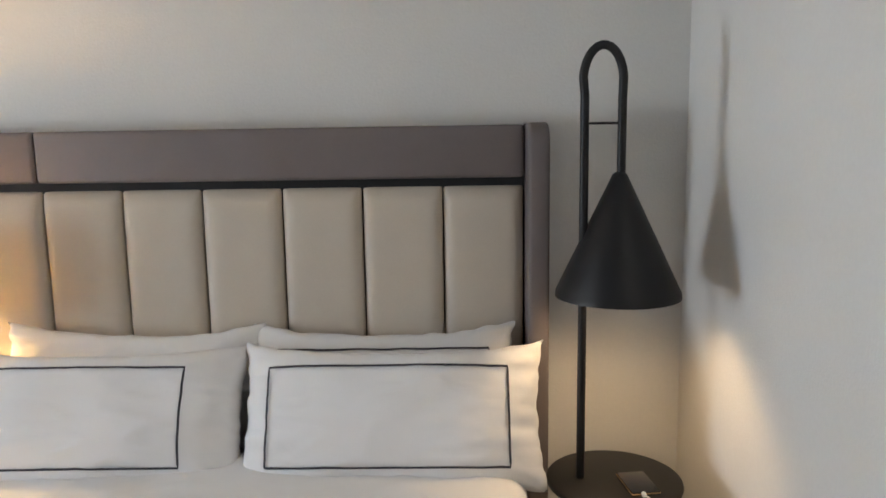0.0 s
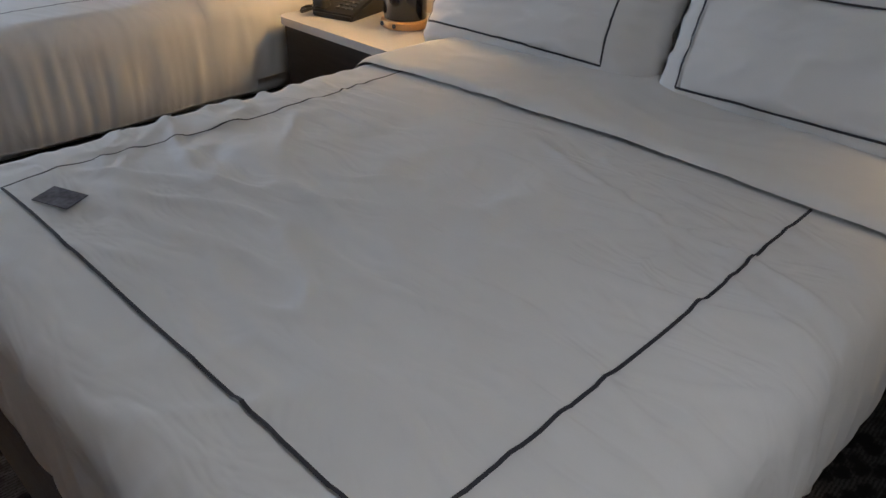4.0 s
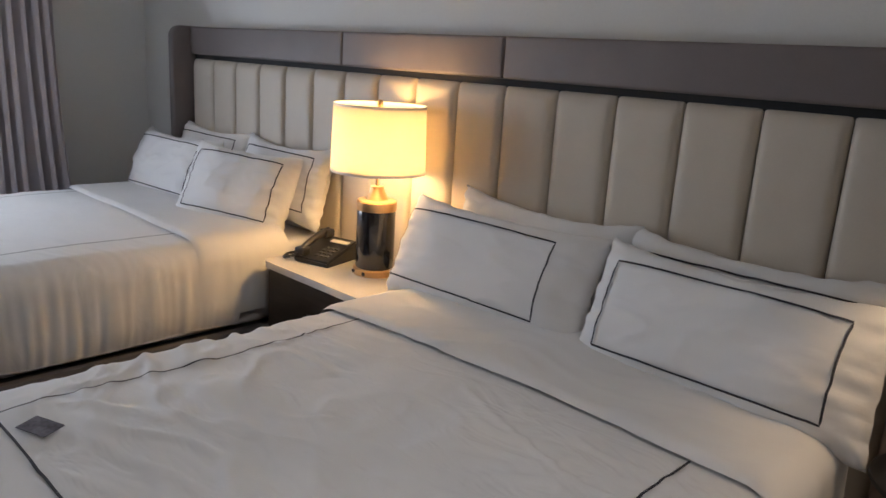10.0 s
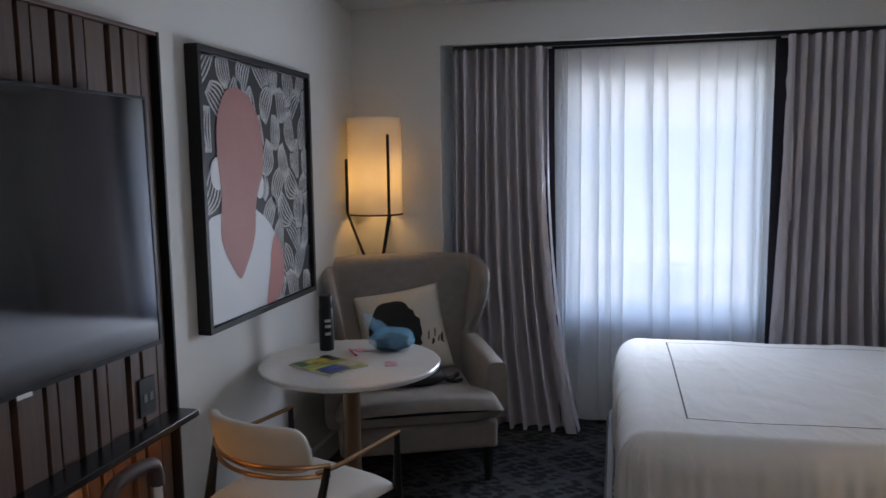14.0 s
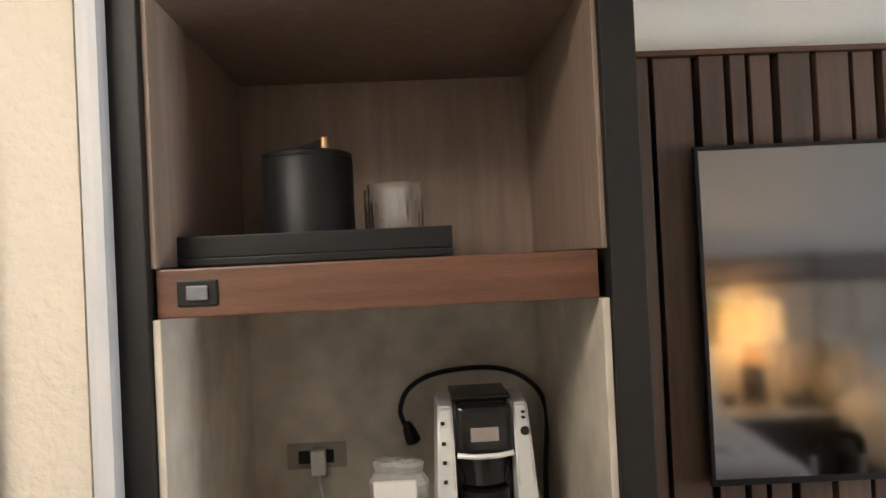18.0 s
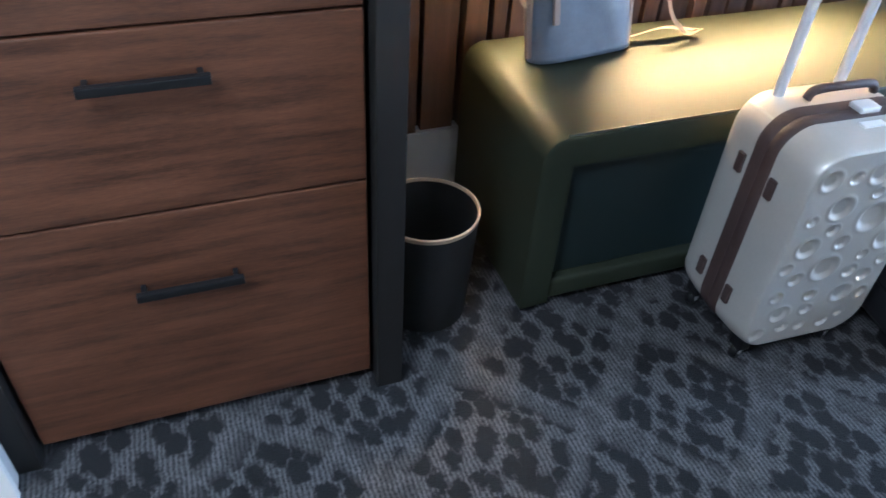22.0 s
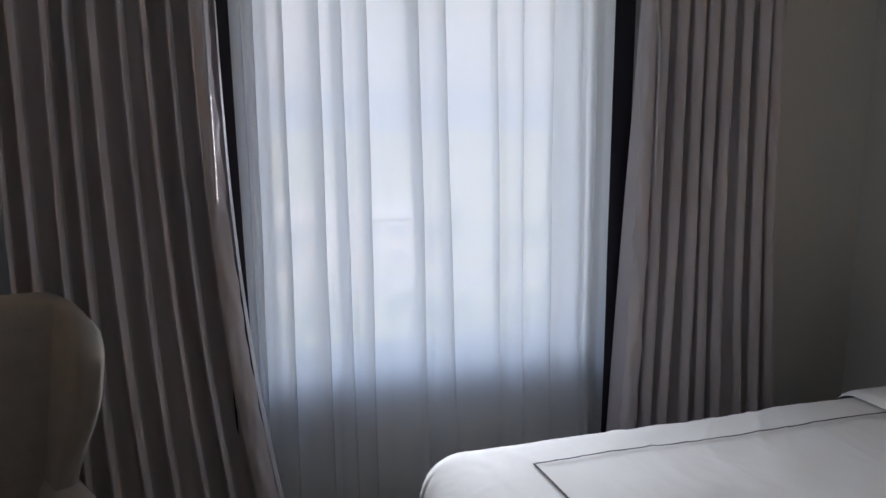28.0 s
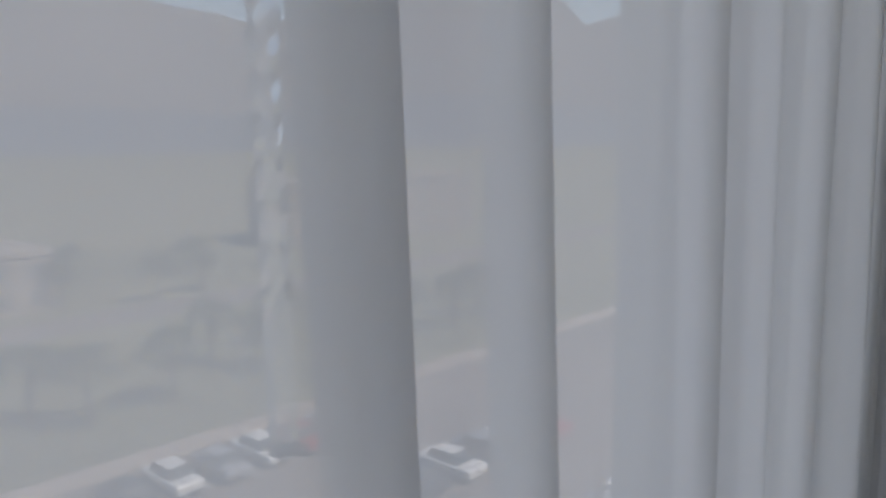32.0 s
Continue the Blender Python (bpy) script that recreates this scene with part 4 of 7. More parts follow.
def wand():
    t = thing("curtain_wand", "clear twisted acrylic wand hanging behind the sheer", "curtain wand", pose(-4.375, -1.753, 1.344))
    bm = bmesh.new()
    n, rings = 6, []
    for i in range(401):
        z = 0.84 * i / 400
        a0 = max(z - 0.05, 0) * 130
        rib = 0.16 if z > 0.05 else 0.0
        rings.append([bm.verts.new((0.0056 * (1 + rib * (k % 2)) * math.cos(a0 + k * math.pi / 3), 0.0056 * (1 + rib * (k % 2)) * math.sin(a0 + k * math.pi / 3), z)) for k in range(n)])
    for a, b in zip(rings, rings[1:]):
        for k in range(n):
            bm.faces.new((a[k], a[(k + 1) % n], b[(k + 1) % n], b[k]))
    bm.faces.new(rings[0]); bm.faces.new(rings[-1])
    part("rod", bm, glass("clear_acrylic", (0.92, 0.93, 0.94), 0.08, False), t, "", True)
    part("tip", lathe([(0, -0.002), (0.0062, -0.002), (0.0062, 0.001), (0, 0.001)], 14), M_BLACK, t)


wand()

# ---- coffee cabinet ----
M_STONE = mat("greige_stone_niche", (0.70, 0.63, 0.53), 0.3, var=0.26, scale=2.2, fine=18, bump=0.05, coat=0.15)
M_QUARTZ = mat("grey_quartz_counter", (0.42, 0.40, 0.37), 0.16, var=0.08, scale=8, fine=150, bump=0.02, coat=0.3)
M_CAB_IN = mat("dark_wood_lining", (0.31, 0.225, 0.175), 0.5, var=0.16, scale=4, fine=60, bump=0.05, stretch=(12, 12, 1))
CX0, CX1, CIN0, CIN1, CFR, CBK = -0.300, 0.442, -0.250, 0.378, -2.757, -3.335
CTOP, COPEN = 2.04, 1.955


def coffee_cabinet():
    t = thing("coffee_cabinet", "tall built-in cabinet with open shelf, stone coffee niche and three drawers", "cabinet", pose(0.07, -3.06, 0))
    o = (0.07, -3.06)

    def bx(x0, x1, y0, y1, z0, z1, b=0.002):
        return box(x0 - o[0], x1 - o[0], y0 - o[1], y1 - o[1], z0, z1, b)
    part("side_panel", bx(CIN1, CX1, TVW + 0.004, CFR, 0, CTOP), M_FRAME, t, "dark bronze side panel")
    part("side_panel", bx(CX0, CIN0, TVW + 0.004, CFR, 0, CTOP), M_FRAME, t, "dark bronze side panel")
    part("top_panel", bx(CIN0, CIN1, TVW + 0.004, CFR, COPEN, CTOP), M_FRAME, t)
    part("back_panel", bx(CIN0, CIN1, TVW + 0.004, CBK, 0.05, COPEN), M_CAB_IN, t)
    part("shelf_lining", bx(CIN1 - 0.008, CIN1, CBK, CFR - 0.015, 1.567, COPEN), M_CAB_IN, t)
    part("shelf_lining", bx(CIN0, CIN0 + 0.008, CBK, CFR - 0.015, 1.567, COPEN), M_CAB_IN, t)
    part("shelf_lining", bx(CIN0 + 0.008, CIN1 - 0.008, CBK, CFR - 0.015, COPEN - 0.008, COPEN - 0.001), M_CAB_IN, t)
    part("shelf_board", bx(CIN0 + 0.012, CIN1 - 0.004, CBK, CFR - 0.022, 1.498, 1.566, 0.003), M_WOOD_RED, t, "reddish walnut shelf front")
    sw = part("switch_plate", bx(0.290, 0.345, CFR - 0.022, CFR - 0.018, 1.514, 1.550, 0.002), M_BLACK, t, "black rocker switch")
    part("rocker", bx(0.303, 0.332, CFR - 0.018, CFR - 0.013, 1.522, 1.542, 0.002), mat("grey_rocker", (0.16, 0.16, 0.17), 0.35), sw)
    part("stone_side", bx(CIN1 - 0.012, CIN1 - 0.001, CBK + 0.012, CFR - 0.01, 1.032, 1.498), M_STONE, t)
    part("stone_side", bx(CIN0 + 0.001, CIN0 + 0.012, CBK + 0.012, CFR - 0.01, 1.032, 1.498), M_STONE, t)
    part("stone_back", bx(CIN0 + 0.001, CIN1 - 0.001, CBK, CBK + 0.012, 1.032, 1.498), M_STONE, t)
    part("counter", bx(CIN0 + 0.002, CIN1 - 0.002, CBK, CFR - 0.012, 1.002, 1.031, 0.003), M_QUARTZ, t, "grey quartz counter")
    part("carcass", bx(CIN0 + 0.002, CIN1 - 0.002, CBK, CFR - 0.05, 0.02, 1.001), M_DARK, t)
    for z0, z1, hz in ((0.799, 0.998, 0.934), (0.508, 0.795, 0.728), (0.035, 0.504, 0.365)):
        d = part("drawer", bx(CIN0 + 0.010, CIN1 - 0.008, CFR - 0.048, CFR - 0.024, z0, z1, 0.003), M_WOOD_DK, t, "dark walnut drawer front")
        part("handle", bx(-0.024, 0.144, CFR - 0.006, CFR + 0.006, hz - 0.007, hz + 0.007, 0.002), M_BLACK, d, "black bar handle")
        for hx in (-0.016, 0.128):
            part("post", bx(hx, hx + 0.008, CFR - 0.0245, CFR - 0.005, hz - 0.0055, hz + 0.0055, 0.001), M_BLACK, d)
    pl = part("outlet_plate", bx(0.176, 0.299, CBK + 0.012, CBK + 0.016, 1.136, 1.189, 0.001), mat("bronze_outlet", (0.33, 0.30, 0.26), 0.4, 0.3), t, "bronze outlet plate")
    for x in (0.202, 0.252):
        part("socket", bx(x, x + 0.024, CBK + 0.016, CBK + 0.018, 1.147, 1.174, 0.001), M_BLACK, pl)


coffee_cabinet()


def shelf_things():
    tz = 1.568
    tr = thing("tray", "low black rectangular tray on the open shelf", "tray", pose(0.165, -2.965, tz))
    bm = box(-0.205, 0.205, -0.10, 0.10, 0, 0.012, 0.002)
    part("base", bm, M_BLACK, tr)
    for b in ((-0.205, 0.205, -0.10, -0.092, 0.012, 0.045), (-0.205, 0.205, 0.092, 0.10, 0.012, 0.045), (-0.205, -0.197, -0.092, 0.092, 0.012, 0.045), (0.197, 0.205, -0.092, 0.092, 0.012, 0.045)):
        part("rim", box(*b, 0.002), M_BLACK, tr)
    ib = thing("ice_bucket", "matte black lidded ice bucket with a brass knob", "ice bucket", pose(0.185, -2.965, tz + 0.0125, 0, 0, 195))
    part("body", lathe([(0, 0), (0.070, 0), (0.073, 0.003), (0.0735, 0.150), (0.071, 0.154), (0, 0.154)], 48), M_BLACK, ib, "", True)
    lid = part("lid", lathe([(0, 0.154), (0.072, 0.154), (0.0725, 0.160), (0.068, 0.163), (0, 0.163)], 48), M_BLACK, ib, "", True)
    bm = bmesh.new()
    a = [bm.verts.new(p) for p in ((-0.045, -0.008, 0.163), (0.022, -0.008, 0.163), (0.022, -0.008, 0.186))]
    b = [bm.verts.new(p) for p in ((-0.045, 0.008, 0.163), (0.022, 0.008, 0.163), (0.022, 0.008, 0.186))]
    bm.faces.new(a); bm.faces.new(b[::-1])
    for i in range(3):
        bm.faces.new((a[i], b[i], b[(i + 1) % 3], a[(i + 1) % 3]))
    part("lid_handle", bm, M_BLACK, lid)
    part("knob", lathe([(0, 0.163), (0.007, 0.163), (0.007, 0.190), (0, 0.191)], 14, at=(0.029, 0, 0)), M_BRASS, lid, "brass knob", True)
    ribbed = glass("ribbed_glass", (0.97, 0.97, 0.96), 0.03, False)
    ribbed.node_tree.nodes["Principled BSDF"].inputs["Transmission Weight"].default_value = 0.985
    g = thing("glass_tumbler", "clear ribbed glass tumbler on the tray", "glass", pose(0.045, -2.955, tz + 0.0125), "ribbed tumblers")
    prof = [(0.034, 0.0), (0.043, 0.006), (0.0435, 0.075), (0.045, 0.082), (0.045, 0.106), (0.042, 0.106), (0.039, 0.016), (0, 0.014)]
    bm = bmesh.new()
    n = 72
    rings = []
    for r, z in [(0, 0)] + prof:
        if r == 0:
            rings.append([bm.verts.new((0, 0, z))])
        else:
            rings.append([bm.verts.new(((r + (0.0016 if (i % 3 == 0 and 0.004 < z < 0.078 and r > 0.0415) else 0)) * math.cos(2 * math.pi * i / n), (r + (0.0016 if (i % 3 == 0 and 0.004 < z < 0.078 and r > 0.0415) else 0)) * math.sin(2 * math.pi * i / n), z)) for i in range(n)])
    for a, b in zip(rings, rings[1:]):
        for i in range(n):
            q = list(dict.fromkeys([a[i % len(a)], a[(i + 1) % n % len(a)], b[(i + 1) % n % len(b)], b[i % len(b)]]))
            if len(q) > 2:
                bm.faces.new(q)
    part("tumbler", bm, ribbed, g, "", True)
    copy_thing(g, pose(0.055, -3.04, tz + 0.0125))


shelf_things()


def coffee_things():
    cz = 1.032
    silver = mat("silver_plastic", (0.68, 0.68, 0.68), 0.4, 0.25, var=0.03, bump=0.04)
    black = mat("gloss_black_plastic", (0.012, 0.012, 0.012), 0.2, var=0.1, bump=0)
    ctr = thing("coffee_tray", "black serving tray under the coffee maker", "tray", pose(-0.06, -3.062, cz))
    part("base", box(-0.195, 0.195, -0.12, 0.095, 0, 0.012, 0.003), M_BLACK, ctr)
    for b in ((0.07, 0.195, 0.088, 0.095, 0.012, 0.042), (0.188, 0.195, -0.12, 0.0875, 0.012, 0.042), (0.07, 0.077, -0.12, 0.0875, 0.012, 0.042), (0.0775, 0.1875, 0.004, 0.010, 0.012, 0.042)):
        part("divider", box(*b, 0.001), M_BLACK, ctr)
    k = thing("coffee_maker", "silver and black single-cup coffee maker on the tray", "coffee maker", pose(-0.086, -3.055, cz + 0.0125, 0, 0, 180))
    k.scale = (0.98, 1, 0.945)
    part("body", box(-0.055, 0.055, -0.02, 0.10, 0.0, 0.275, 0.012, 3), black, k, "", True)
    part("base", box(-0.075, 0.075, -0.085, 0.10, 0.0, 0.022, 0.006), black, k, "", True)

    def cheek(sx):
        bm = bmesh.new()
        prof = [(-0.072, 0.0), (-0.078, 0.05), (-0.078, 0.14), (-0.066, 0.22), (-0.044, 0.282), (0.03, 0.295), (0.10, 0.28), (0.105, 0.0)]
        a = [bm.verts.new((sx * (0.052 + 0.0), y, z)) for y, z in prof]
        b = [bm.verts.new((sx * (0.090 - 0.012 * (z / 0.295)), y, z)) for y, z in prof]
        bm.faces.new(a); bm.faces.new(b[::-1])
        for i in range(len(prof)):
            j = (i + 1) % len(prof)
            bm.faces.new((a[i], b[i], b[j], a[j]))
        bmesh.ops.bevel(bm, geom=bm.edges[:], offset=0.004, segments=2, affect='EDGES')
        return bm
    cl = part("cheek", cheek(-1), silver, k, "silver side cheek", True)
    cr = part("cheek", cheek(1), silver, k, "silver side cheek", True)
    part("head", box(-0.050, 0.050, -0.066, 0.05, 0.195, 0.288, 0.014, 3), black, k, "", True)
    part("badge", box(-0.024, 0.024, -0.0685, -0.0655, 0.222, 0.246), mat("badge_grey", (0.35, 0.30, 0.28), 0.4), k, "small pale badge")
    part("brew_ring", tube([(-0.048, -0.068, 0.200), (-0.02, -0.073, 0.197), (0.02, -0.073, 0.197), (0.048, -0.068, 0.200)], 0.005, 8), M_CHROME, k, "chrome band", True)
    part("funnel", lathe([(0.045, 0.195), (0.036, 0.14), (0, 0.138)], 28, at=(0, -0.02, 0)), black, k, "", True)
    part("cup_well", lathe([(0, 0.022), (0.044, 0.022), (0.046, 0.028), (0.042, 0.13), (0, 0.131)], 28, at=(0, -0.028, 0)), M_BLACK, k, "", True)
    part("drip_tray", lathe([(0, 0.022), (0.058, 0.022), (0.062, 0.036), (0.056, 0.042), (0, 0.040)], 32, at=(0, -0.062, 0)), M_BLACK, k, "", True)
    for sx in (1, -1):
        part("drip_ear", box(sx * 0.066 - 0.016, sx * 0.066 + 0.016, -0.088, -0.068, 0.034, 0.048, 0.005), M_BLACK, k)
    part("reservoir_lid", box(-0.052, 0.052, -0.03, 0.09, 0.286, 0.296, 0.004), black, k)
    for i, (z, y) in enumerate(((0.255, -0.054), (0.222, -0.066), (0.190, -0.072), (0.158, -0.077), (0.105, -0.0795))):
        part("icon", box(-0.074, -0.067, y - 0.004, y - 0.001, z - 0.003, z + 0.003), M_BLACK, cl)
    part("power_button", lathe([(0, 0), (0.008, 0), (0.008, 0.004), (0, 0.004)], 16), M_BLACK, cr).matrix_local = pose(0.070, -0.060, 0.235, 72, 0, 0)
    part("round_icon", lathe([(0, 0), (0.006, 0), (0.006, 0.003), (0, 0.003)], 16), M_BLACK, cr).matrix_local = pose(0.072, -0.0755, 0.04, 90, 0, 0)
    for i in range(2):
        part("icon", box(0.066, 0.072, -0.056 - 0.001, -0.053, 0.256 + i * 0.010, 0.260 + i * 0.010), M_BLACK, cr)
    cord = thing("power_cord", "black power cord looping behind the coffee maker", "cable", pose(-0.06, -3.18, cz))
    pts = curve_pts([(0.105, -0.085, 0.185), (0.118, -0.095, 0.225), (0.095, -0.10, 0.270), (0.03, -0.10, 0.297), (-0.08, -0.10, 0.300), (-0.150, -0.09, 0.270), (-0.178, -0.07, 0.215), (-0.165, -0.03, 0.12), (-0.150, 0.02, 0.03), (-0.12, 0.03, 0.005)], 8)
    part("cord", tube(pts, 0.0052, 8), M_BLACK, cord, "", True)
    part("plug", tube([(0.106, -0.086, 0.200), (0.102, -0.090, 0.185), (0.094, -0.098, 0.160)], [0.007, 0.013, 0.016], 10), M_BLACK, cord, "", True)
    film = cloth("clear_film", (0.80, 0.80, 0.78), 0.62, 0.3)
    for i, (x, y, rz) in enumerate(((0.080, -3.112, 6), (0.046, -3.098, -8))):
        p = thing("wrapped_cup", "paper cup wrapped in clear film with a paper sleeve", "cup", pose(x, y, cz + 0.013, 0, 0, rz), "wrapped cups")
        part("cup", lathe([(0, 0), (0.024, 0), (0.032, 0.10), (0.033, 0.104), (0.031, 0.104), (0.030, 0.10), (0, 0.012)], 28), M_WHITE, p, "", True)
        part("wrapper", lathe([(0.026, 0.0), (0.036, 0.104), (0.038, 0.118), (0.026, 0.136), (0.030, 0.150), (0.024, 0.156)], 14), film, p, "crumpled clear film", False)
    for i in range(2):
        s = thing("paper_packet", "upright white paper sugar packet", "packet", pose(0.088 - i * 0.038, -3.052, cz + 0.045, -6, 0, 3 - 6 * i), "paper packets")
        part("packet", box(-0.019, 0.019, -0.004, 0.004, 0, 0.105, 0.002), M_WHITE, s)
    label = mat("coffee_pod_lid", (0.62, 0.30, 0.25), 0.4, var=0.6, scale=70, bump=0.05, alt=(0.20, 0.22, 0.34))
    for i in range(8):
        q = thing("coffee_pod", "small cream coffee pod with a red and blue lid", "coffee pod", pose(0.099 - (i % 2) * 0.0485, -2.998 - (i // 2 % 2) * 0.039, cz + 0.013 + (i // 4) * 0.030 + (i // 2 % 2) * 0.004, -24 if i > 3 else 0, 0, 3 - 5 * (i % 2)), "coffee pods")
        part("cup", lathe([(0, 0), (0.015, 0), (0.0185, 0.024), (0.0225, 0.0255), (0.0225, 0.0275), (0, 0.0275)], 24), M_TRIM, q, "", True)
        part("lid", lathe([(0.0218, 0.0277), (0.0212, 0.0290), (0, 0.0292)], 24), label, q, "printed foil lid", True)
    ch = thing("cable_puck", "round metal charging puck with a dark top", "charger", pose(0.288, -2.885, cz))
    part("drum", lathe([(0, 0), (0.037, 0), (0.040, 0.003), (0.040, 0.030), (0.038, 0.033), (0, 0.033)], 36), M_CHROME, ch, "", True)
    part("cap", lathe([(0, 0.0), (0.040, 0.0), (0.041, 0.004), (0.038, 0.011), (0, 0.012)], 36), M_FRAME, ch, "dark disc cap", True).matrix_local = pose(-0.010, 0.006, 0.035, 6, -4, 0)
    for x in (-0.020, 0.006):
        part("port", box(x - 0.004, x + 0.004, 0.036, 0.0395, 0.009, 0.017, 0.001), M_TRIM, ch)
    ad = thing("wall_charger", "white phone charger cube plugged into the outlet", "charger", pose(0.232, CBK + 0.018, 1.158))
    part("cube", box(-0.0145, 0.0145, 0.0, 0.030, -0.030, 0.022, 0.004), M_TRIM, ad)
    cb = thing("charging_cable", "white cable looping from the charger across the counter", "cable", pose(0.22, CBK, cz))
    pts = curve_pts([(0.010, 0.048, 0.098), (0.006, 0.055, 0.070), (-0.010, 0.085, 0.040), (-0.060, 0.13, 0.010), (-0.090, 0.16, 0.030), (-0.085, 0.19, 0.055), (-0.055, 0.22, 0.062), (-0.020, 0.27, 0.035), (0.005, 0.33, 0.008), (0.035, 0.40, 0.004), (0.060, 0.43, 0.018)], 9)
    part("cord", tube(pts, 0.0026, 6), M_TRIM, cb, "", True)
    pts = curve_pts([(0.060, 0.43, 0.018), (0.050, 0.40, 0.060), (0.050, 0.35, 0.095), (0.085, 0.32, 0.112), (0.125, 0.34, 0.100), (0.148, 0.38, 0.065), (0.140, 0.41, 0.020), (0.105, 0.425, 0.006), (0.075, 0.43, 0.012)], 9)
    part("cord", tube(pts, 0.0026, 6), M_TRIM, cb, "", True)


coffee_things()


# ---- slatted panel, television, ledge ----
PX0, PX1, PZ1 = -2.115, -0.302, 1.985


def slat_panel():
    t = thing("slat_panel", "dark walnut slatted wall panel behind the television", "wall panel", pose(-1.2, TVW, 0))
    ox = 1.2
    part("backing", box(PX0 + ox, PX1 + ox, 0.003, 0.022, 0.20, PZ1), M_DARK, t, "black backing board")
    part("top_cap", box(PX0 + ox, PX1 + ox, 0.003, 0.075, PZ1 - 0.0005, PZ1 + 0.012, 0.002), M_WOOD_DK, t)
    widths = (0.090, 0.055, 0.038, 0.086, 0.055, 0.034, 0.046, 0.072, 0.074, 0.048, 0.056, 0.040, 0.080, 0.036, 0.050, 0.060, 0.084, 0.036, 0.060, 0.050, 0.040, 0.080, 0.045, 0.070, 0.050)
    made = {}
    x, i = PX1 - 0.004, 0
    while x > PX0 + 0.03:
        w = widths[i % len(widths)]
        w = min(w, x - PX0 - 0.002)
        deep = 0.064 if i % 3 else 0.056
        key = (round(w, 3), deep)
        if key not in made:
            made[key] = part("slat", box(-w / 2, w / 2, 0.022, deep, 0.205, PZ1 - 0.001, 0.002), M_WOOD_V, t)
            made[key].matrix_local = pose(x - w / 2 + ox, 0, 0)
        else:
            same_mesh("slat", made[key], t, pose(x - w / 2 + ox, 0, 0))
        x -= w + 0.015
        i += 1
    part("end_trim", box(PX0 - 0.012 + ox, PX0 + ox, 0.003, 0.078, 0.20, PZ1 + 0.012, 0.002), M_FRAME, t, "thin dark metal edge trim")
    op = part("outlet_block", box(-2.01 + ox, -1.93 + ox, 0.060, 0.072, 0.80, 0.92, 0.002), M_BLACK, t, "black outlet block")
    for k in range(2):
        part("socket", box(-1.995 + ox + k * 0.03, -1.978 + ox + k * 0.03, 0.072, 0.0735, 0.845, 0.870), mat("socket_grey", (0.12, 0.12, 0.12), 0.5), op)


slat_panel()


def ledge():
    t = thing("media_ledge", "narrow black ledge with warm strip light beneath", "shelf", pose(-1.2, TVW + 0.066, 0.756))
    part("board", box(PX0 + 0.005 + 1.2, PX1 - 0.002 + 1.2, 0.0, 0.095, 0, 0.022, 0.002), mat("black_lacquer", (0.012, 0.012, 0.013), 0.22, var=0.1, bump=0), t)
    part("strip", box(PX0 + 0.05 + 1.2, PX1 - 0.05 + 1.2, 0.014, 0.026, -0.004, -0.0005), mat("led_strip", (1, 0.8, 0.5), 0.5, bump=0, emit=((1.0, 0.42, 0.08), 5)), t, "glowing warm light strip")
    for x in (-1.62, -1.02, -0.72):
        part("clip", box(x - 0.012 + 1.2, x + 0.012 + 1.2, 0.009, 0.031, -0.010, -0.0045, 0.001), mat("led_lens", (1, 0.9, 0.7), 0.5, bump=0, emit=((1.0, 0.6, 0.25), 12)), t)
    r = thing("remote_control", "dark grey remote control with pale buttons on the ledge", "remote control", pose(-1.18, TVW + 0.115, 0.7785, 0, 0, 2))
    part("body", box(-0.10, 0.10, -0.022, 0.022, 0, 0.016, 0.006, 3), mat("grey_plastic", (0.07, 0.07, 0.075), 0.3), r, "", True)
    btn = mat("remote_buttons", (0.60, 0.61, 0.62), 0.5)
    bmn = bmesh.new()
    for i in range(11):
        for j in range(3):
            box(-0.085 + i * 0.016, -0.077 + i * 0.016, -0.014 + j * 0.011, -0.008 + j * 0.011, 0.0158, 0.018, bm=bmn)
    part("buttons", bmn, btn, r, "rows of pale buttons")


ledge()


def television():
    t = thing("television", "large black flat television hung on the slats, switched off", "television", pose(-1.268, TVW + 0.080, 1.411, 0.87, 0, -2.8))
    w, h = 1.325, 0.735
    part("back", box(-w / 2 + 0.03, w / 2 - 0.03, 0.0, 0.03, -h / 2 + 0.04, h / 2 - 0.04, 0.006), M_BLACK, t)
    for b in ((-w / 2, w / 2, 0.03, 0.046, h / 2 - 0.009, h / 2), (-w / 2, w / 2, 0.03, 0.046, -h / 2, -h / 2 + 0.014), (-w / 2, -w / 2 + 0.009, 0.03, 0.046, -h / 2 + 0.0142, h / 2 - 0.0092), (w / 2 - 0.009, w / 2, 0.03, 0.046, -h / 2 + 0.0142, h / 2 - 0.0092)):
        part("bezel", box(*b, 0.001), M_BLACK, t)
    scr = mat("dark_screen_glass", (0.225, 0.225, 0.235), 0.075, 1.0, var=0.01, bump=0)
    part("screen", box(-w / 2 + 0.009, w / 2 - 0.009, 0.031, 0.0435, -h / 2 + 0.014, h / 2 - 0.009), scr, t, "glossy dark screen")
    part("badge", box(-0.17, -0.125, 0.046, 0.047, -h / 2 - 0.008, -h / 2 + 0.003), M_TRIM, t, "small pale maker's badge")


television()


# ---- bench, bin, luggage ----
M_GREEN = mat("dark_green_leather", (0.023, 0.028, 0.018), 0.5, var=0.10, scale=6, fine=260, bump=0.15, bump_scale=500, spec=0.22)
M_GREEN_DK = mat("blackish_green_panel", (0.012, 0.020, 0.020), 0.4, var=0.1, bump=0.1, bump_scale=400)


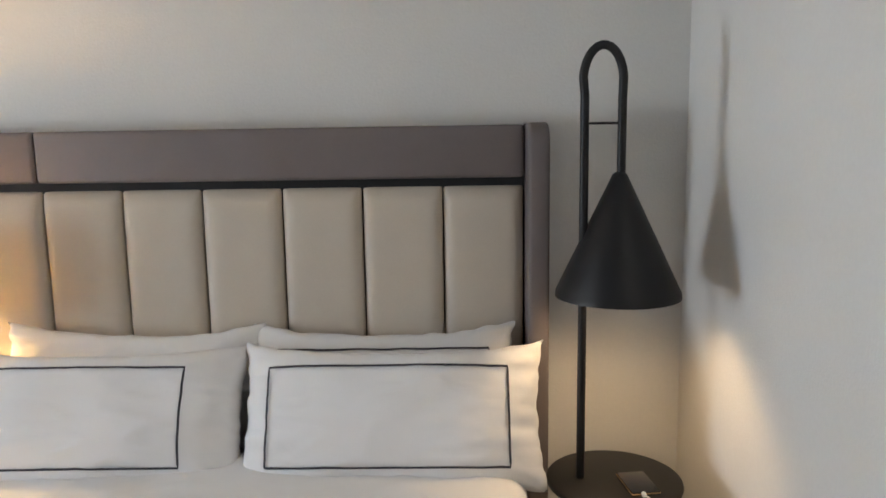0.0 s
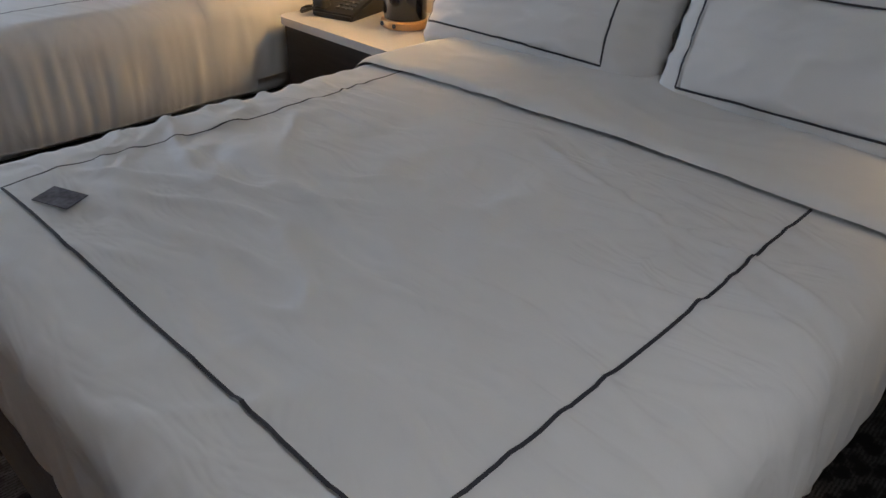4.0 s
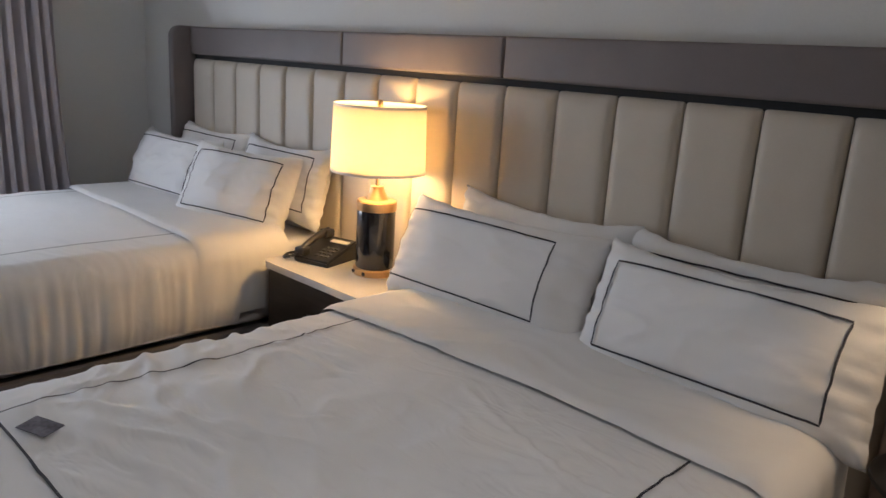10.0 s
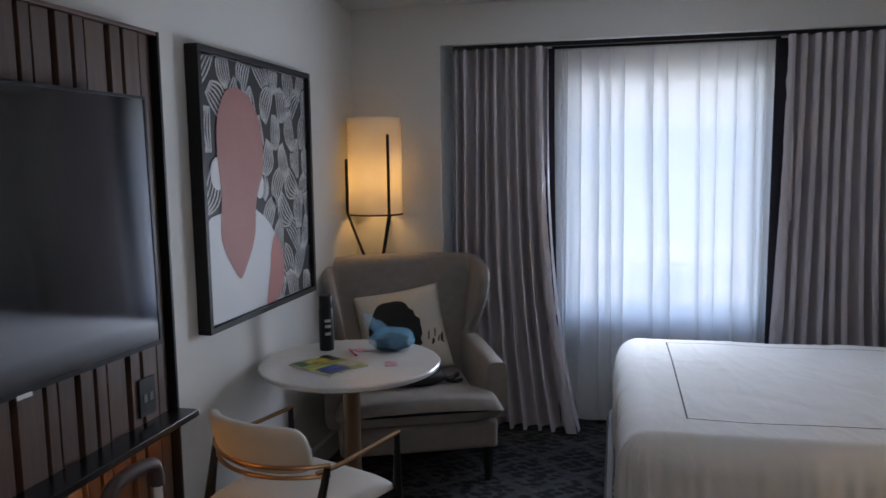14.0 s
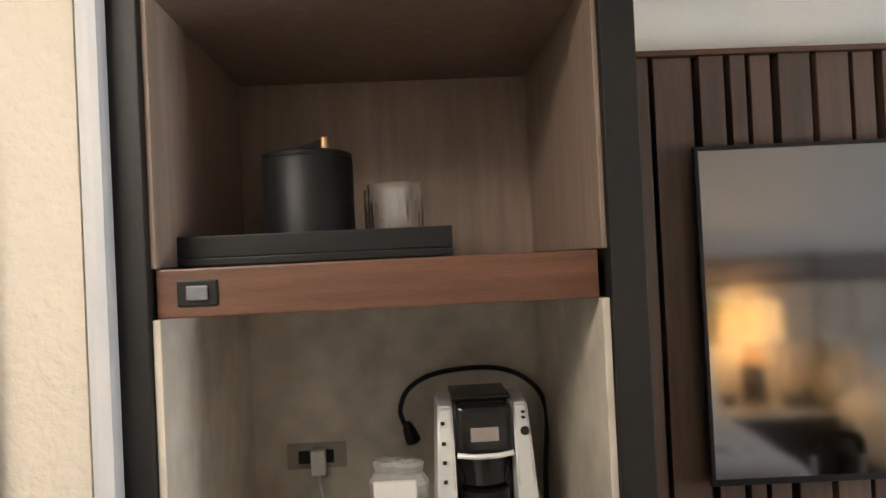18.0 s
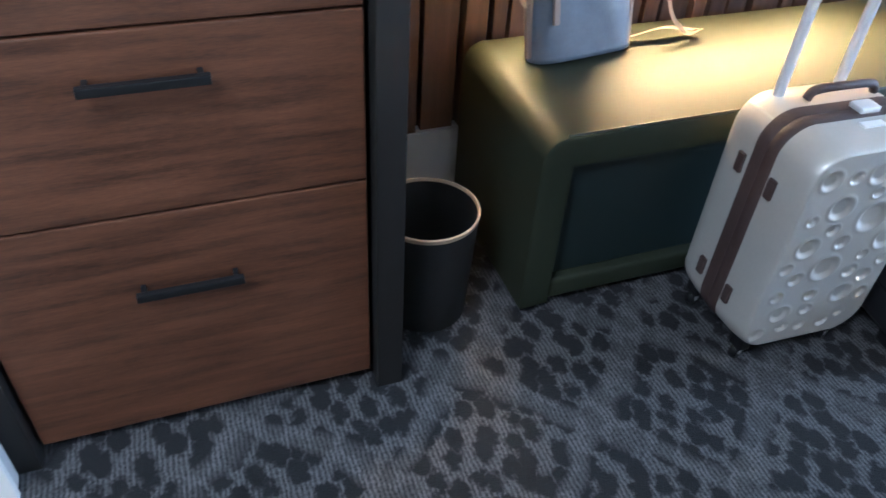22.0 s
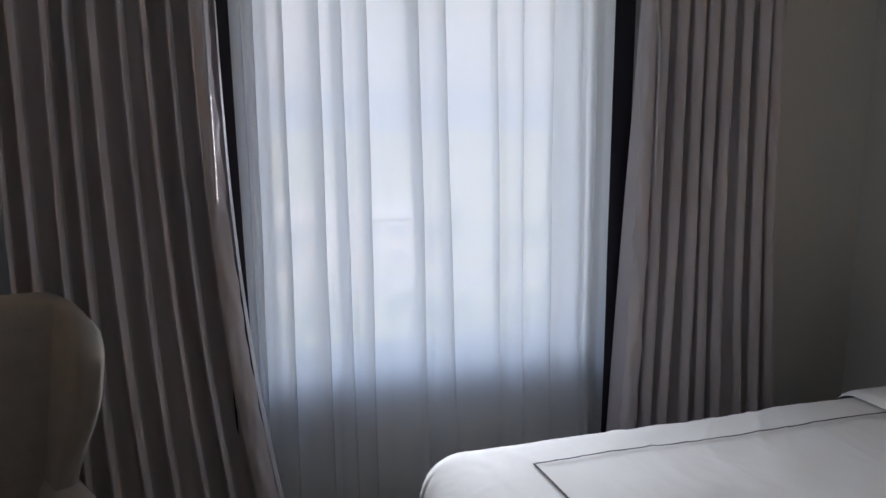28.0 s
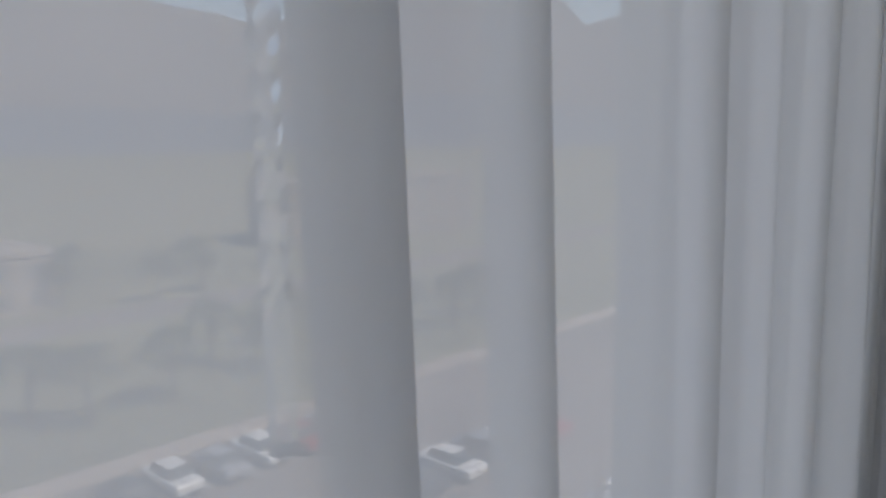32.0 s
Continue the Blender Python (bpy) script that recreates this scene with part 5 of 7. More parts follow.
def bench():
    x0, x1, y0, y1, z1 = -1.945, -0.612, -3.30, -2.862, 0.466
    cx, cy = (x0 + x1) / 2, (y0 + y1) / 2
    t = thing("bench", "dark green leather upholstered bench under the television", "bench", pose(cx, cy, 0))
    w, d, th = (x1 - x0) / 2, (y1 - y0) / 2, 0.07
    bm = bmesh.new()
    prof_o = [(-w, 0.02)] + [(-w + 0.05 - 0.05 * math.cos(s), z1 - 0.05 + 0.05 * math.sin(s)) for s in np.linspace(0, math.pi / 2, 7)] + [(w - 0.05 + 0.05 * math.sin(s), z1 - 0.05 + 0.05 * math.cos(s)) for s in np.linspace(0, math.pi / 2, 7)] + [(w, 0.02)]
    prof_i = [(-w + th, 0.02)] + [(-w + th, z1 - th)] * 7 + [(w - th, z1 - th)] * 7 + [(w - th, 0.02)]
    rows = []
    for (xo, zo), (xi, zi) in zip(prof_o, prof_i):
        rows.append([bm.verts.new(p) for p in ((xo, -d, zo), (xo, d - 0.012, zo), ((xo * 0.985 + xi * 0.015), d - 0.003, zo * 0.985 + zi * 0.015), (xo * 0.9 + xi * 0.1, d, zo * 0.9 + zi * 0.1), (xi, d - 0.004, zi), (xi, -d, zi))])
    for a, b in zip(rows, rows[1:]):
        for k in range(6):
            q = list(dict.fromkeys((a[k], b[k], b[(k + 1) % 6], a[(k + 1) % 6])))
            bm.faces.new(q)
    bm.faces.new(rows[0]); bm.faces.new(rows[-1][::-1])
    bmesh.ops.remove_doubles(bm, verts=bm.verts[:], dist=0.0003)
    part("wrapped_shell", bm, M_GREEN, t, "padded green leather shell", True)
    part("front_panel", box(-w + th + 0.001, w - th - 0.001, -d + 0.02, d - 0.035, 0.080, z1 - th - 0.002, 0.004), M_GREEN_DK, t, "recessed dark front panel")
    pts = [(-w + 0.05, d - 0.008, z1 + 0.001), (0, d - 0.008, z1 + 0.001), (w - 0.05, d - 0.008, z1 + 0.001)]
    part("seam", tube(pts, 0.003, 6), M_GREEN_DK, t, "raised seam")
    part("seam", tube([(w - 0.04, -d + 0.01, z1 - 0.006), (w - 0.04, d - 0.01, z1 - 0.006)], 0.003, 6), M_GREEN_DK, t, "raised seam")
    part("bottom_rail", box(-w + th + 0.002, w - th - 0.002, -d + 0.015, d - 0.010, 0.022, 0.078, 0.012, 3), M_GREEN, t, "", True)
    for sx in (-1, 1):
        for sy in (-1, 1):
            part("glide", lathe([(0, 0), (0.018, 0), (0.018, 0.021), (0, 0.021)], 14, at=(sx * (w - 0.035), sy * (d - 0.05), 0)), M_BLACK, t)


bench()


def bin_():
    t = thing("waste_bin", "round black waste bin with a tan rim", "bin", pose(-0.415, -2.96, 0))
    part("body", lathe([(0, 0), (0.090, 0), (0.094, 0.006), (0.108, 0.275), (0.104, 0.275), (0.089, 0.012), (0, 0.010)], 40), M_DARK, t, "", True)
    part("rim", lathe([(0.109, 0.270), (0.110, 0.279), (0.106, 0.281), (0.1035, 0.276), (0.1045, 0.268)], 40), mat("tan_rim", (0.42, 0.33, 0.24), 0.5), t, "tan rolled rim", True)


bin_()


def silver_case():
    shell = mat("champagne_hard_shell", (0.47, 0.455, 0.43), 0.36, 0.25, var=0.04, scale=5, bump=0.05, coat=0.15)
    zipb = mat("brown_zip_band", (0.055, 0.034, 0.031), 0.6, var=0.15, bump=0.3, bump_scale=300)
    t = thing("suitcase", "upright champagne hard-shell suitcase with dimples and extended handle", "suitcase", pose(-1.140, -2.695, 0, 0, 0, -2))
    w, h, z0 = 0.158, 0.50, 0.052
    CR = 0.065

    def shell_half(y_in, y_out, dimp):
        s = 1 if y_out > y_in else -1

        def f(u, v):
            # rounded slab: flat middle, rounded rim, round corners
            a, b = u * 2 - 1, v * 2 - 1
            ea, eb, r = abs(a), abs(b), 0.26
            k = max(0.0, (ea - (1 - r)) / r, (eb - (1 - r)) / r)
            x = w * math.copysign(min(ea / (1 - r), 1), a)
            z = (h / 2) * math.copysign(min(eb / (1 - r), 1), b)
            cx, cz = max(0, abs(x) - (w - CR)), max(0, abs(z) - (h / 2 - CR))
            dd = math.hypot(cx, cz)
            if dd > CR:
                x = math.copysign(w - CR + cx * CR / dd, x)
                z = math.copysign(h / 2 - CR + cz * CR / dd, z)
            n = math.sin(k * math.pi / 2)
            x *= 1 - 0.085 * (1 - n)
            z *= 1 - 0.05 * (1 - n)
            y = y_out + (y_in - y_out) * (1 - math.cos(k * math.pi / 2)) ** 1.2
            # shallow round dents, each with a soft raised lip
            for cxx, czz, rr in dimp:
                q = math.hypot(x - cxx, z - czz) / rr
                if q < 1.3:
                    y -= s * (0.0052 * ease((1.0 - q) / 0.42) - 0.0016 * ease(1 - abs(q - 1.08) / 0.22))
            return Vector((x, y, z0 + h / 2 + z))
        return f
    # round dents of several sizes, scattered without touching
    rnd = random.Random(5)
    dimp = [(-0.035, 0.085, 0.034), (0.055, 0.120, 0.026), (-0.105, 0.150, 0.026), (0.02, -0.035, 0.030), (-0.10, 0.02, 0.026), (-0.06, -0.12, 0.024), (0.09, 0.03, 0.024), (0.08, -0.15, 0.022), (0.0, 0.19, 0.024), (0.11, 0.19, 0.022)]
    for _ in range(260):
        x, z, r = rnd.uniform(-0.125, 0.125), rnd.uniform(-0.205, 0.205), rnd.choice((0.017, 0.0145, 0.0125))
        if all(math.hypot(x - q[0], z - q[1]) > r + q[2] + 0.012 for q in dimp):
            dimp.append((x, z, r))
    part("front_shell", sheet(shell_half(0.022, 0.120, dimp), 160, 230), shell, t, "dimpled front shell", 'all')
    part("back_shell", sheet(shell_half(-0.024, -0.117, []), 40, 50), shell, t, "plain back shell", 'all')
    band = bmesh.new()
    def rim(y, o):
        P = []
        for cxs, czs, a0 in ((1, 1, 0), (-1, 1, 1), (-1, -1, 2), (1, -1, 3)):
            for i in range(9):
                a = (a0 + i / 8) * math.pi / 2
                P.append((cxs * (w - CR) + (CR + o) * math.cos(a), y, z0 + h / 2 + czs * (h / 2 - CR) + (CR + o) * math.sin(a)))
        return P
    rr = [[band.verts.new(p) for p in rim(y, o)] for y, o in ((-0.032, -0.001), (-0.029, 0.002), (-0.004, 0.003), (0.0, 0.001), (0.004, 0.003), (0.026, 0.002), (0.030, -0.001))]
    for a, b in zip(rr, rr[1:]):
        for i in range(len(a)):
            band.faces.new((a[i], a[(i + 1) % len(a)], b[(i + 1) % len(a)], b[i]))
    part("zip_band", band, zipb, t, "brown fabric zip band", True)
    for z in (0.16, 0.43):
        for y in (-0.05, 0.045):
            part("side_foot", box(w - 0.002, w + 0.007, y - 0.010, y + 0.010, z - 0.022, z + 0.022, 0.004), zipb, t, "brown side stud")
    tz = z0 + h
    for x in (0.094, -0.043):
        pl = part("pole", tube([(x, -0.085, tz - 0.03), (x, -0.085, 0.76)], 0.0105, 12), M_CHROME, t, "telescopic silver pole", True)
        part("collar", tube([(x, -0.085, 0.735), (x, -0.085, 0.775)], 0.0125, 12), M_CHROME, pl, "", True)
        part("inner_pole", tube([(x, -0.085, 0.76), (x, -0.085, 0.980)], 0.0085, 12), M_CHROME, pl, "", True)
    grip = tube(curve_pts([(0.094, -0.085, 0.970), (0.092, -0.085, 1.000), (0.077, -0.085, 1.017), (0.026, -0.085, 1.023), (-0.026, -0.085, 1.017), (-0.041, -0.085, 1.000), (-0.043, -0.085, 0.970)], 6), 0.0135, 12)
    part("grip", grip, zipb, t, "brown pull grip", True)
    part("carry_handle", tube(curve_pts([(0.06, -0.05, tz + 0.002), (0.045, -0.05, tz + 0.020), (-0.02, -0.045, tz + 0.026), (-0.085, -0.05, tz + 0.020), (-0.10, -0.05, tz + 0.002)], 6), 0.009, 10), zipb, t, "brown carry handle", True)
    part("lock", box(-0.05, -0.005, -0.012, 0.022, tz + 0.001, tz + 0.014, 0.005), M_CHROME, t, "silver combination lock")
    part("badge", box(-0.03, 0.02, 0.045, 0.062, tz - 0.002, tz + 0.004, 0.002), M_CHROME, t)
    for sx in (-0.115, 0.115):
        for sy in (-0.085, 0.088):
            wl = part("wheel", lathe([(0, -0.009), (0.021, -0.009), (0.023, -0.005), (0.023, 0.005), (0.021, 0.009), (0, 0.009)], 22), M_BLACK, t, "", True)
            wl.matrix_local = pose(sx, sy, 0.023, 90, 0, 25)
            part("hub", lathe([(0, -0.0105), (0.009, -0.0105), (0.011, -0.0085), (0.011, 0.0085), (0.009, 0.0105), (0, 0.0105)], 16), M_CHROME, wl, "chrome wheel hub", True)
            part("fork", box(sx - 0.016, sx + 0.016, sy - 0.018, sy + 0.018, 0.034, z0 + 0.035, 0.006), M_BLACK, t)


silver_case()


def black_case():
    shell = mat("black_hard_shell", (0.020, 0.020, 0.023), 0.30, 0.0, var=0.08, bump=0.05, bump_scale=300, coat=0.25)
    t = thing("suitcase", "black ribbed hard-shell suitcase lying flat on the carpet", "suitcase", pose(-1.625, -2.590, 0, 0, 0, -9.0))
    t.scale = (0.95, 0.96, 0.86)
    L, W = 0.285, 0.185

    def f(z_in, z_out, ribs):
        s = 1 if z_out > z_in else -1

        def g(u, v):
            a, b = u * 2 - 1, v * 2 - 1
            ea, eb, r = abs(a), abs(b), 0.22
            k = max((ea - (1 - r)) / r if ea > 1 - r else 0, (eb - (1 - r)) / r if eb > 1 - r else 0)
            x = L * math.copysign(min(ea / (1 - r), 1), a)
            y = W * math.copysign(min(eb / (1 - r), 1), b)
            cx, cy = max(0, abs(x) - (L - 0.045)), max(0, abs(y) - (W - 0.045))
            d = math.hypot(cx, cy)
            if d > 0.045:
                x, y = math.copysign(L - 0.045 + cx * 0.045 / d, x), math.copysign(W - 0.045 + cy * 0.045 / d, y)
            n, m = math.sin(k * math.pi / 2), 1 - math.cos(k * math.pi / 2)
            x *= 1 - 0.05 * (1 - n)
            y *= 1 - 0.08 * (1 - n)
            z = z_out + (z_in - z_out) * m ** 1.2
            if ribs and k < 0.3:
                for yy, x0, x1 in ((-0.11, -0.25, 0.20), (-0.055, -0.25, 0.05), (0.0, -0.25, 0.20), (0.055, -0.25, 0.05), (0.11, -0.25, 0.20)):
                    z += s * 0.009 * (1 - ease((abs(y - yy) - 0.008) / 0.010)) * ease((x - x0) / 0.06) * ease((x1 - x) / 0.06)
            return Vector((x, y, z))
        return g
    part("lid_shell", sheet(f(0.165, 0.245, True), 110, 150), shell, t, "ribbed upper shell", 'all')
    part("base_shell", sheet(f(0.158, 0.055, False), 30, 30), shell, t, "lower shell", 'all')
    part("handle_recess", box(-0.15, 0.15, W - 0.006, W + 0.003, 0.182, 0.222, 0.008, 3), M_BLACK, t, "recessed black handle panel", True)
    part("zip_band", box(-L + 0.004, L - 0.004, -W + 0.004, W - 0.004, 0.155, 0.169, 0.006), M_DARK, t)
    part("side_handle", tube(curve_pts([(-0.08, W + 0.002, 0.202), (-0.06, W + 0.020, 0.202), (0.06, W + 0.020, 0.202), (0.08, W + 0.002, 0.202)], 5), 0.009, 8), M_BLACK, t, "", True)
    part("latch", box(-0.03, 0.03, W - 0.004, W + 0.010, 0.150, 0.172, 0.004), M_CHROME, t, "chrome latch")
    for x in (-L + 0.05, L - 0.05):
        part("foot", box(x - 0.02, x + 0.02, -0.12, -0.07, 0.0, 0.065, 0.008), M_BLACK, t)
        part("foot", box(x - 0.02, x + 0.02, 0.07, 0.12, 0.0, 0.065, 0.008), M_BLACK, t)
    for y in (-0.12, 0.12):
        wl = part("wheel", lathe([(0, -0.009), (0.022, -0.009), (0.022, 0.009), (0, 0.009)], 20), M_BLACK, t, "", True)
        wl.matrix_local = pose(-L - 0.012, y, 0.10, 0, 90, 0)


black_case()


def shoulder_bag():
    leather = mat("slate_blue_leather", (0.105, 0.125, 0.165), 0.5, var=0.1, scale=8, bump=0.3, bump_scale=350)
    tan = mat("taupe_leather_strap", (0.25, 0.19, 0.16), 0.55, var=0.1, bump=0.2, bump_scale=300)
    gold = mat("pale_gold_metal", (0.72, 0.55, 0.30), 0.25, 1.0, var=0.03, bump=0)
    t = thing("shoulder_bag", "slate blue leather crossbody bag with gold zips on the bench", "handbag", pose(-0.845, -3.185, 0.469, 10, 2, 4))
    t.scale = (1.22, 1.0, 0.98)

    def f(u, v, s):
        a, b = u * 2 - 1, v * 2 - 1
        w = 0.108 - 0.010 * (v)
        d = 0.040 * (1 - 0.45 * v) * max(0, 1 - abs(a) ** 5) ** 0.5 * (1 if v < 0.98 else 0.85)
        return Vector((a * w, s * d + 0.004 * fnoise(a * 3, b * 3, s), 0.262 * v + 0.004 * fnoise(a * 2, 1, s) * v))
    bm = sheet(lambda u, v: f(u, v, 1), 24, 24)
    sheet(lambda u, v: f(u, v, -1), 24, 24, bm)
    bmesh.ops.remove_doubles(bm, verts=bm.verts[:], dist=0.0006)
    bmesh.ops.holes_fill(bm, edges=bm.edges[:], sides=60)
    part("body", bm, leather, t, "", 'all')
    for z in (0.150, 0.205):
        part("front_zip", box(-0.085, 0.085, 0.0335 - z * 0.03, 0.0385 - z * 0.03, z - 0.004, z + 0.004, 0.001), gold, t, "gold front zip")
        part("zip_border", box(-0.09, 0.09, 0.0325 - z * 0.03, 0.0365 - z * 0.03, z - 0.009, z + 0.009, 0.001), tan, t)
    part("zip_pull", box(0.062, 0.074, 0.033, 0.042, 0.085, 0.150, 0.002), tan, t, "tan zip pull")
    part("zip_pull", lathe([(0, 0), (0.008, 0), (0.008, 0.004), (0, 0.004)], 14), gold, t).matrix_local = pose(0.068, 0.036, 0.155, 90, 0, 0)
    part("top_zip", tube([(-0.095, 0, 0.265), (0, 0, 0.262), (0.095, 0, 0.267)], 0.004, 8), gold, t, "gold top zip", True)
    part("gusset", tube(curve_pts([(0.104, 0.0, 0.01), (0.106, 0.0, 0.13), (0.098, 0.0, 0.26)], 5), 0.009, 8), tan, t, "", True)
    part("gusset", tube(curve_pts([(-0.104, 0.0, 0.01), (-0.106, 0.0, 0.13), (-0.098, 0.0, 0.26)], 5), 0.009, 8), tan, t, "", True)

    def strap(pts, w):
        P = curve_pts(pts, 10)
        U = []
        for i, p in enumerate(P):
            d = (P[min(i + 1, len(P) - 1)] - P[max(0, i - 1)]).normalized()
            s = Vector((0.75, 0.65, 0.1)).normalized()
            U.append(d.cross(s).normalized())
        b = ribbon(P, U, w)
        bmesh.ops.solidify(b, geom=b.faces[:], thickness=0.003)
        return b
    part("strap", strap([(-0.097, 0.0, 0.255), (-0.125, 0.02, 0.25), (-0.165, 0.03, 0.15), (-0.185, 0.035, 0.06), (-0.225, 0.03, 0.012), (-0.262, 0.02, 0.006), (-0.25, -0.0, 0.006), (-0.19, -0.0, 0.02), (-0.12, -0.01, 0.010)], 0.024), tan, t, "taupe shoulder strap", True)
    part("strap", strap([(0.097, 0.0, 0.255), (0.122, 0.01, 0.235), (0.135, 0.015, 0.18), (0.118, 0.015, 0.13), (0.112, 0.02, 0.17), (0.110, 0.02, 0.20)], 0.018), tan, t, "", True)
    for x in (-0.10, 0.10):
        part("ring", tube([(x + 0.012 * math.cos(a), 0.0, 0.262 + 0.012 * math.sin(a)) for a in np.linspace(0, 2 * math.pi, 14)], 0.0022, 6), gold, t, "", True)


shoulder_bag()


def entry_mirror():
    t = thing("wall_mirror", "tall mirror with a thin black frame on the entry wall", "mirror", pose(1.0, COR_Y0, 1.1))
    w, h = 0.44, 0.95
    for b in ((-w, w, 0.001, 0.03, h - 0.022, h), (-w, w, 0.001, 0.03, -h, -h + 0.022), (-w, -w + 0.022, 0.001, 0.03, -h + 0.0222, h - 0.0222), (w - 0.022, w, 0.001, 0.03, -h + 0.0222, h - 0.0222)):
        part("frame_bar", box(*b, 0.002), M_BLACK, t)
    part("glass", box(-w + 0.022, w - 0.022, 0.001, 0.012, -h + 0.022, h - 0.022), mat("silvered_mirror", (0.88, 0.88, 0.88), 0.02, 1.0, var=0.0, bump=0), t, "silvered mirror glass")


entry_mirror()

# ---- dining chair ----
def dining_chair():
    brass = mat("copper_bronze_metal", (0.42, 0.25, 0.13), 0.35, 0.8, var=0.06, bump=0.03)
    cream = mat("cream_seat_vinyl", (0.62, 0.58, 0.52), 0.55, var=0.04, scale=8, bump=0.15, bump_scale=400)
    # built facing -y
    t = thing("dining_chair", "cream upholstered dining chair with black legs and copper rails", "chair", pose(-2.31, -3.005, 0, 0, 0, -110))
    hw = 0.262

    def seat(u, v):
        a, b = u * 2 - 1, v * 2 - 1
        k = (max(0, 1 - abs(a) ** 4) * max(0, 1 - abs(b) ** 4)) ** 0.4
        return Vector((a * (0.235 + 0.02 * (1 - v)), -0.235 + 0.46 * v, 0.415 + 0.055 * k))
    bm = sheet(seat, 26, 26)
    sheet(lambda u, v: Vector((seat(u, v).x, seat(u, v).y, 0.412)), 2, 2, bm)
    part("seat", bm, cream, t, "cream vinyl seat cushion", 'all')
    part("seat_frame", box(-0.222, 0.222, -0.215, 0.21, 0.385, 0.412, 0.006), M_BLACK, t)
    # curved back pad
    def back(u, v):
        # a rounded section carried round the arc of the back, closing to a blunt end
        q, a = u * 2 * math.pi, v * 2 - 1
        ang, R = a * 0.80, 0.30
        end = max(0.0, 1 - abs(a) ** 14) ** 0.5
        cq, sq = math.cos(q), math.sin(q)
        r = R + 0.025 * end * math.copysign(abs(cq) ** 0.7, cq)
        h = 0.086 * end * (1 - 0.10 * a * a) * math.copysign(abs(sq) ** 0.75, sq)
        return Vector((r * math.sin(ang), 0.247 - R + r * math.cos(ang) + 0.30 * h, 0.676 + h + 0.006 * (1 - a * a) * (sq > 0)))
    bm = sheet(back, 28, 60)
    bmesh.ops.remove_doubles(bm, verts=bm.verts[:], dist=0.0005)
    part("backrest", bm, cream, t, "curved cream back pad", 'all')
    for zz, rr in ((0.590, 0.318), (0.625, 0.324)):
        pts = [(rr * math.sin(a), 0.235 - 0.30 + rr * math.cos(a), zz) for a in np.linspace(-0.95, 0.95, 18)]
        part("back_rail", tube(pts, 0.0075, 8), brass, t, "copper back rail", True)
    for s in (-1, 1):
        part("rear_leg", tube([(s * 0.225, 0.265, 0.0), (s * 0.245, 0.20, 0.38), (s * 0.262, 0.135, 0.62)], [0.011, 0.020, 0.011], 12), M_BLACK, t, "black tapered leg", True)
        part("front_leg", tube([(s * 0.258, -0.232, 0.0), (s * 0.260, -0.232, 0.40), (s * hw, -0.232, 0.618)], [0.010, 0.018, 0.010], 12), M_BLACK, t, "black tapered leg", True)
        part("arm", tube(curve_pts([(s * 0.240, 0.165, 0.606), (s * 0.262, 0.09, 0.610), (s * hw, -0.08, 0.614), (s * hw, -0.242, 0.618)], 6), [0.008] * 18 + [0.009], 10), brass, t, "copper armrest", True)
        part("stretcher", tube([(s * 0.232, 0.24, 0.15), (s * 0.258, -0.232, 0.15)], 0.009, 8), brass, t, "copper stretcher", True)
        part("seat_rail", tube([(s * 0.246, 0.20, 0.395), (s * 0.259, -0.232, 0.395)], 0.011, 8), M_BLACK, t, "", True)
    part("stretcher", tube([(-0.258, -0.232, 0.375), (0.258, -0.232, 0.375)], 0.010, 8), M_BLACK, t, "", True)


dining_chair()

TBX, TBY, TBZ = -2.885, -3.015, 0.745


def round_table():
    t = thing("round_table", "round white stone table on a copper column", "table", pose(TBX, TBY, 0))
    part("tabletop", lathe([(0, TBZ - 0.028), (0.365, TBZ - 0.028), (0.380, TBZ - 0.020), (0.383, TBZ - 0.006), (0.378, TBZ), (0, TBZ)], 72), M_MARBLE, t, "", True)
    copper = mat("copper_column", (0.46, 0.29, 0.17), 0.35, 0.75, var=0.05, bump=0.03)
    part("column", lathe([(0.042, 0.02), (0.036, 0.05), (0.036, TBZ - 0.06), (0.06, TBZ - 0.0285)], 32), copper, t, "copper column", True)
    part("foot", lathe([(0, 0), (0.205, 0), (0.208, 0.004), (0.205, 0.014), (0.06, 0.022), (0, 0.022)], 48), copper, t, "round copper foot", True)


round_table()


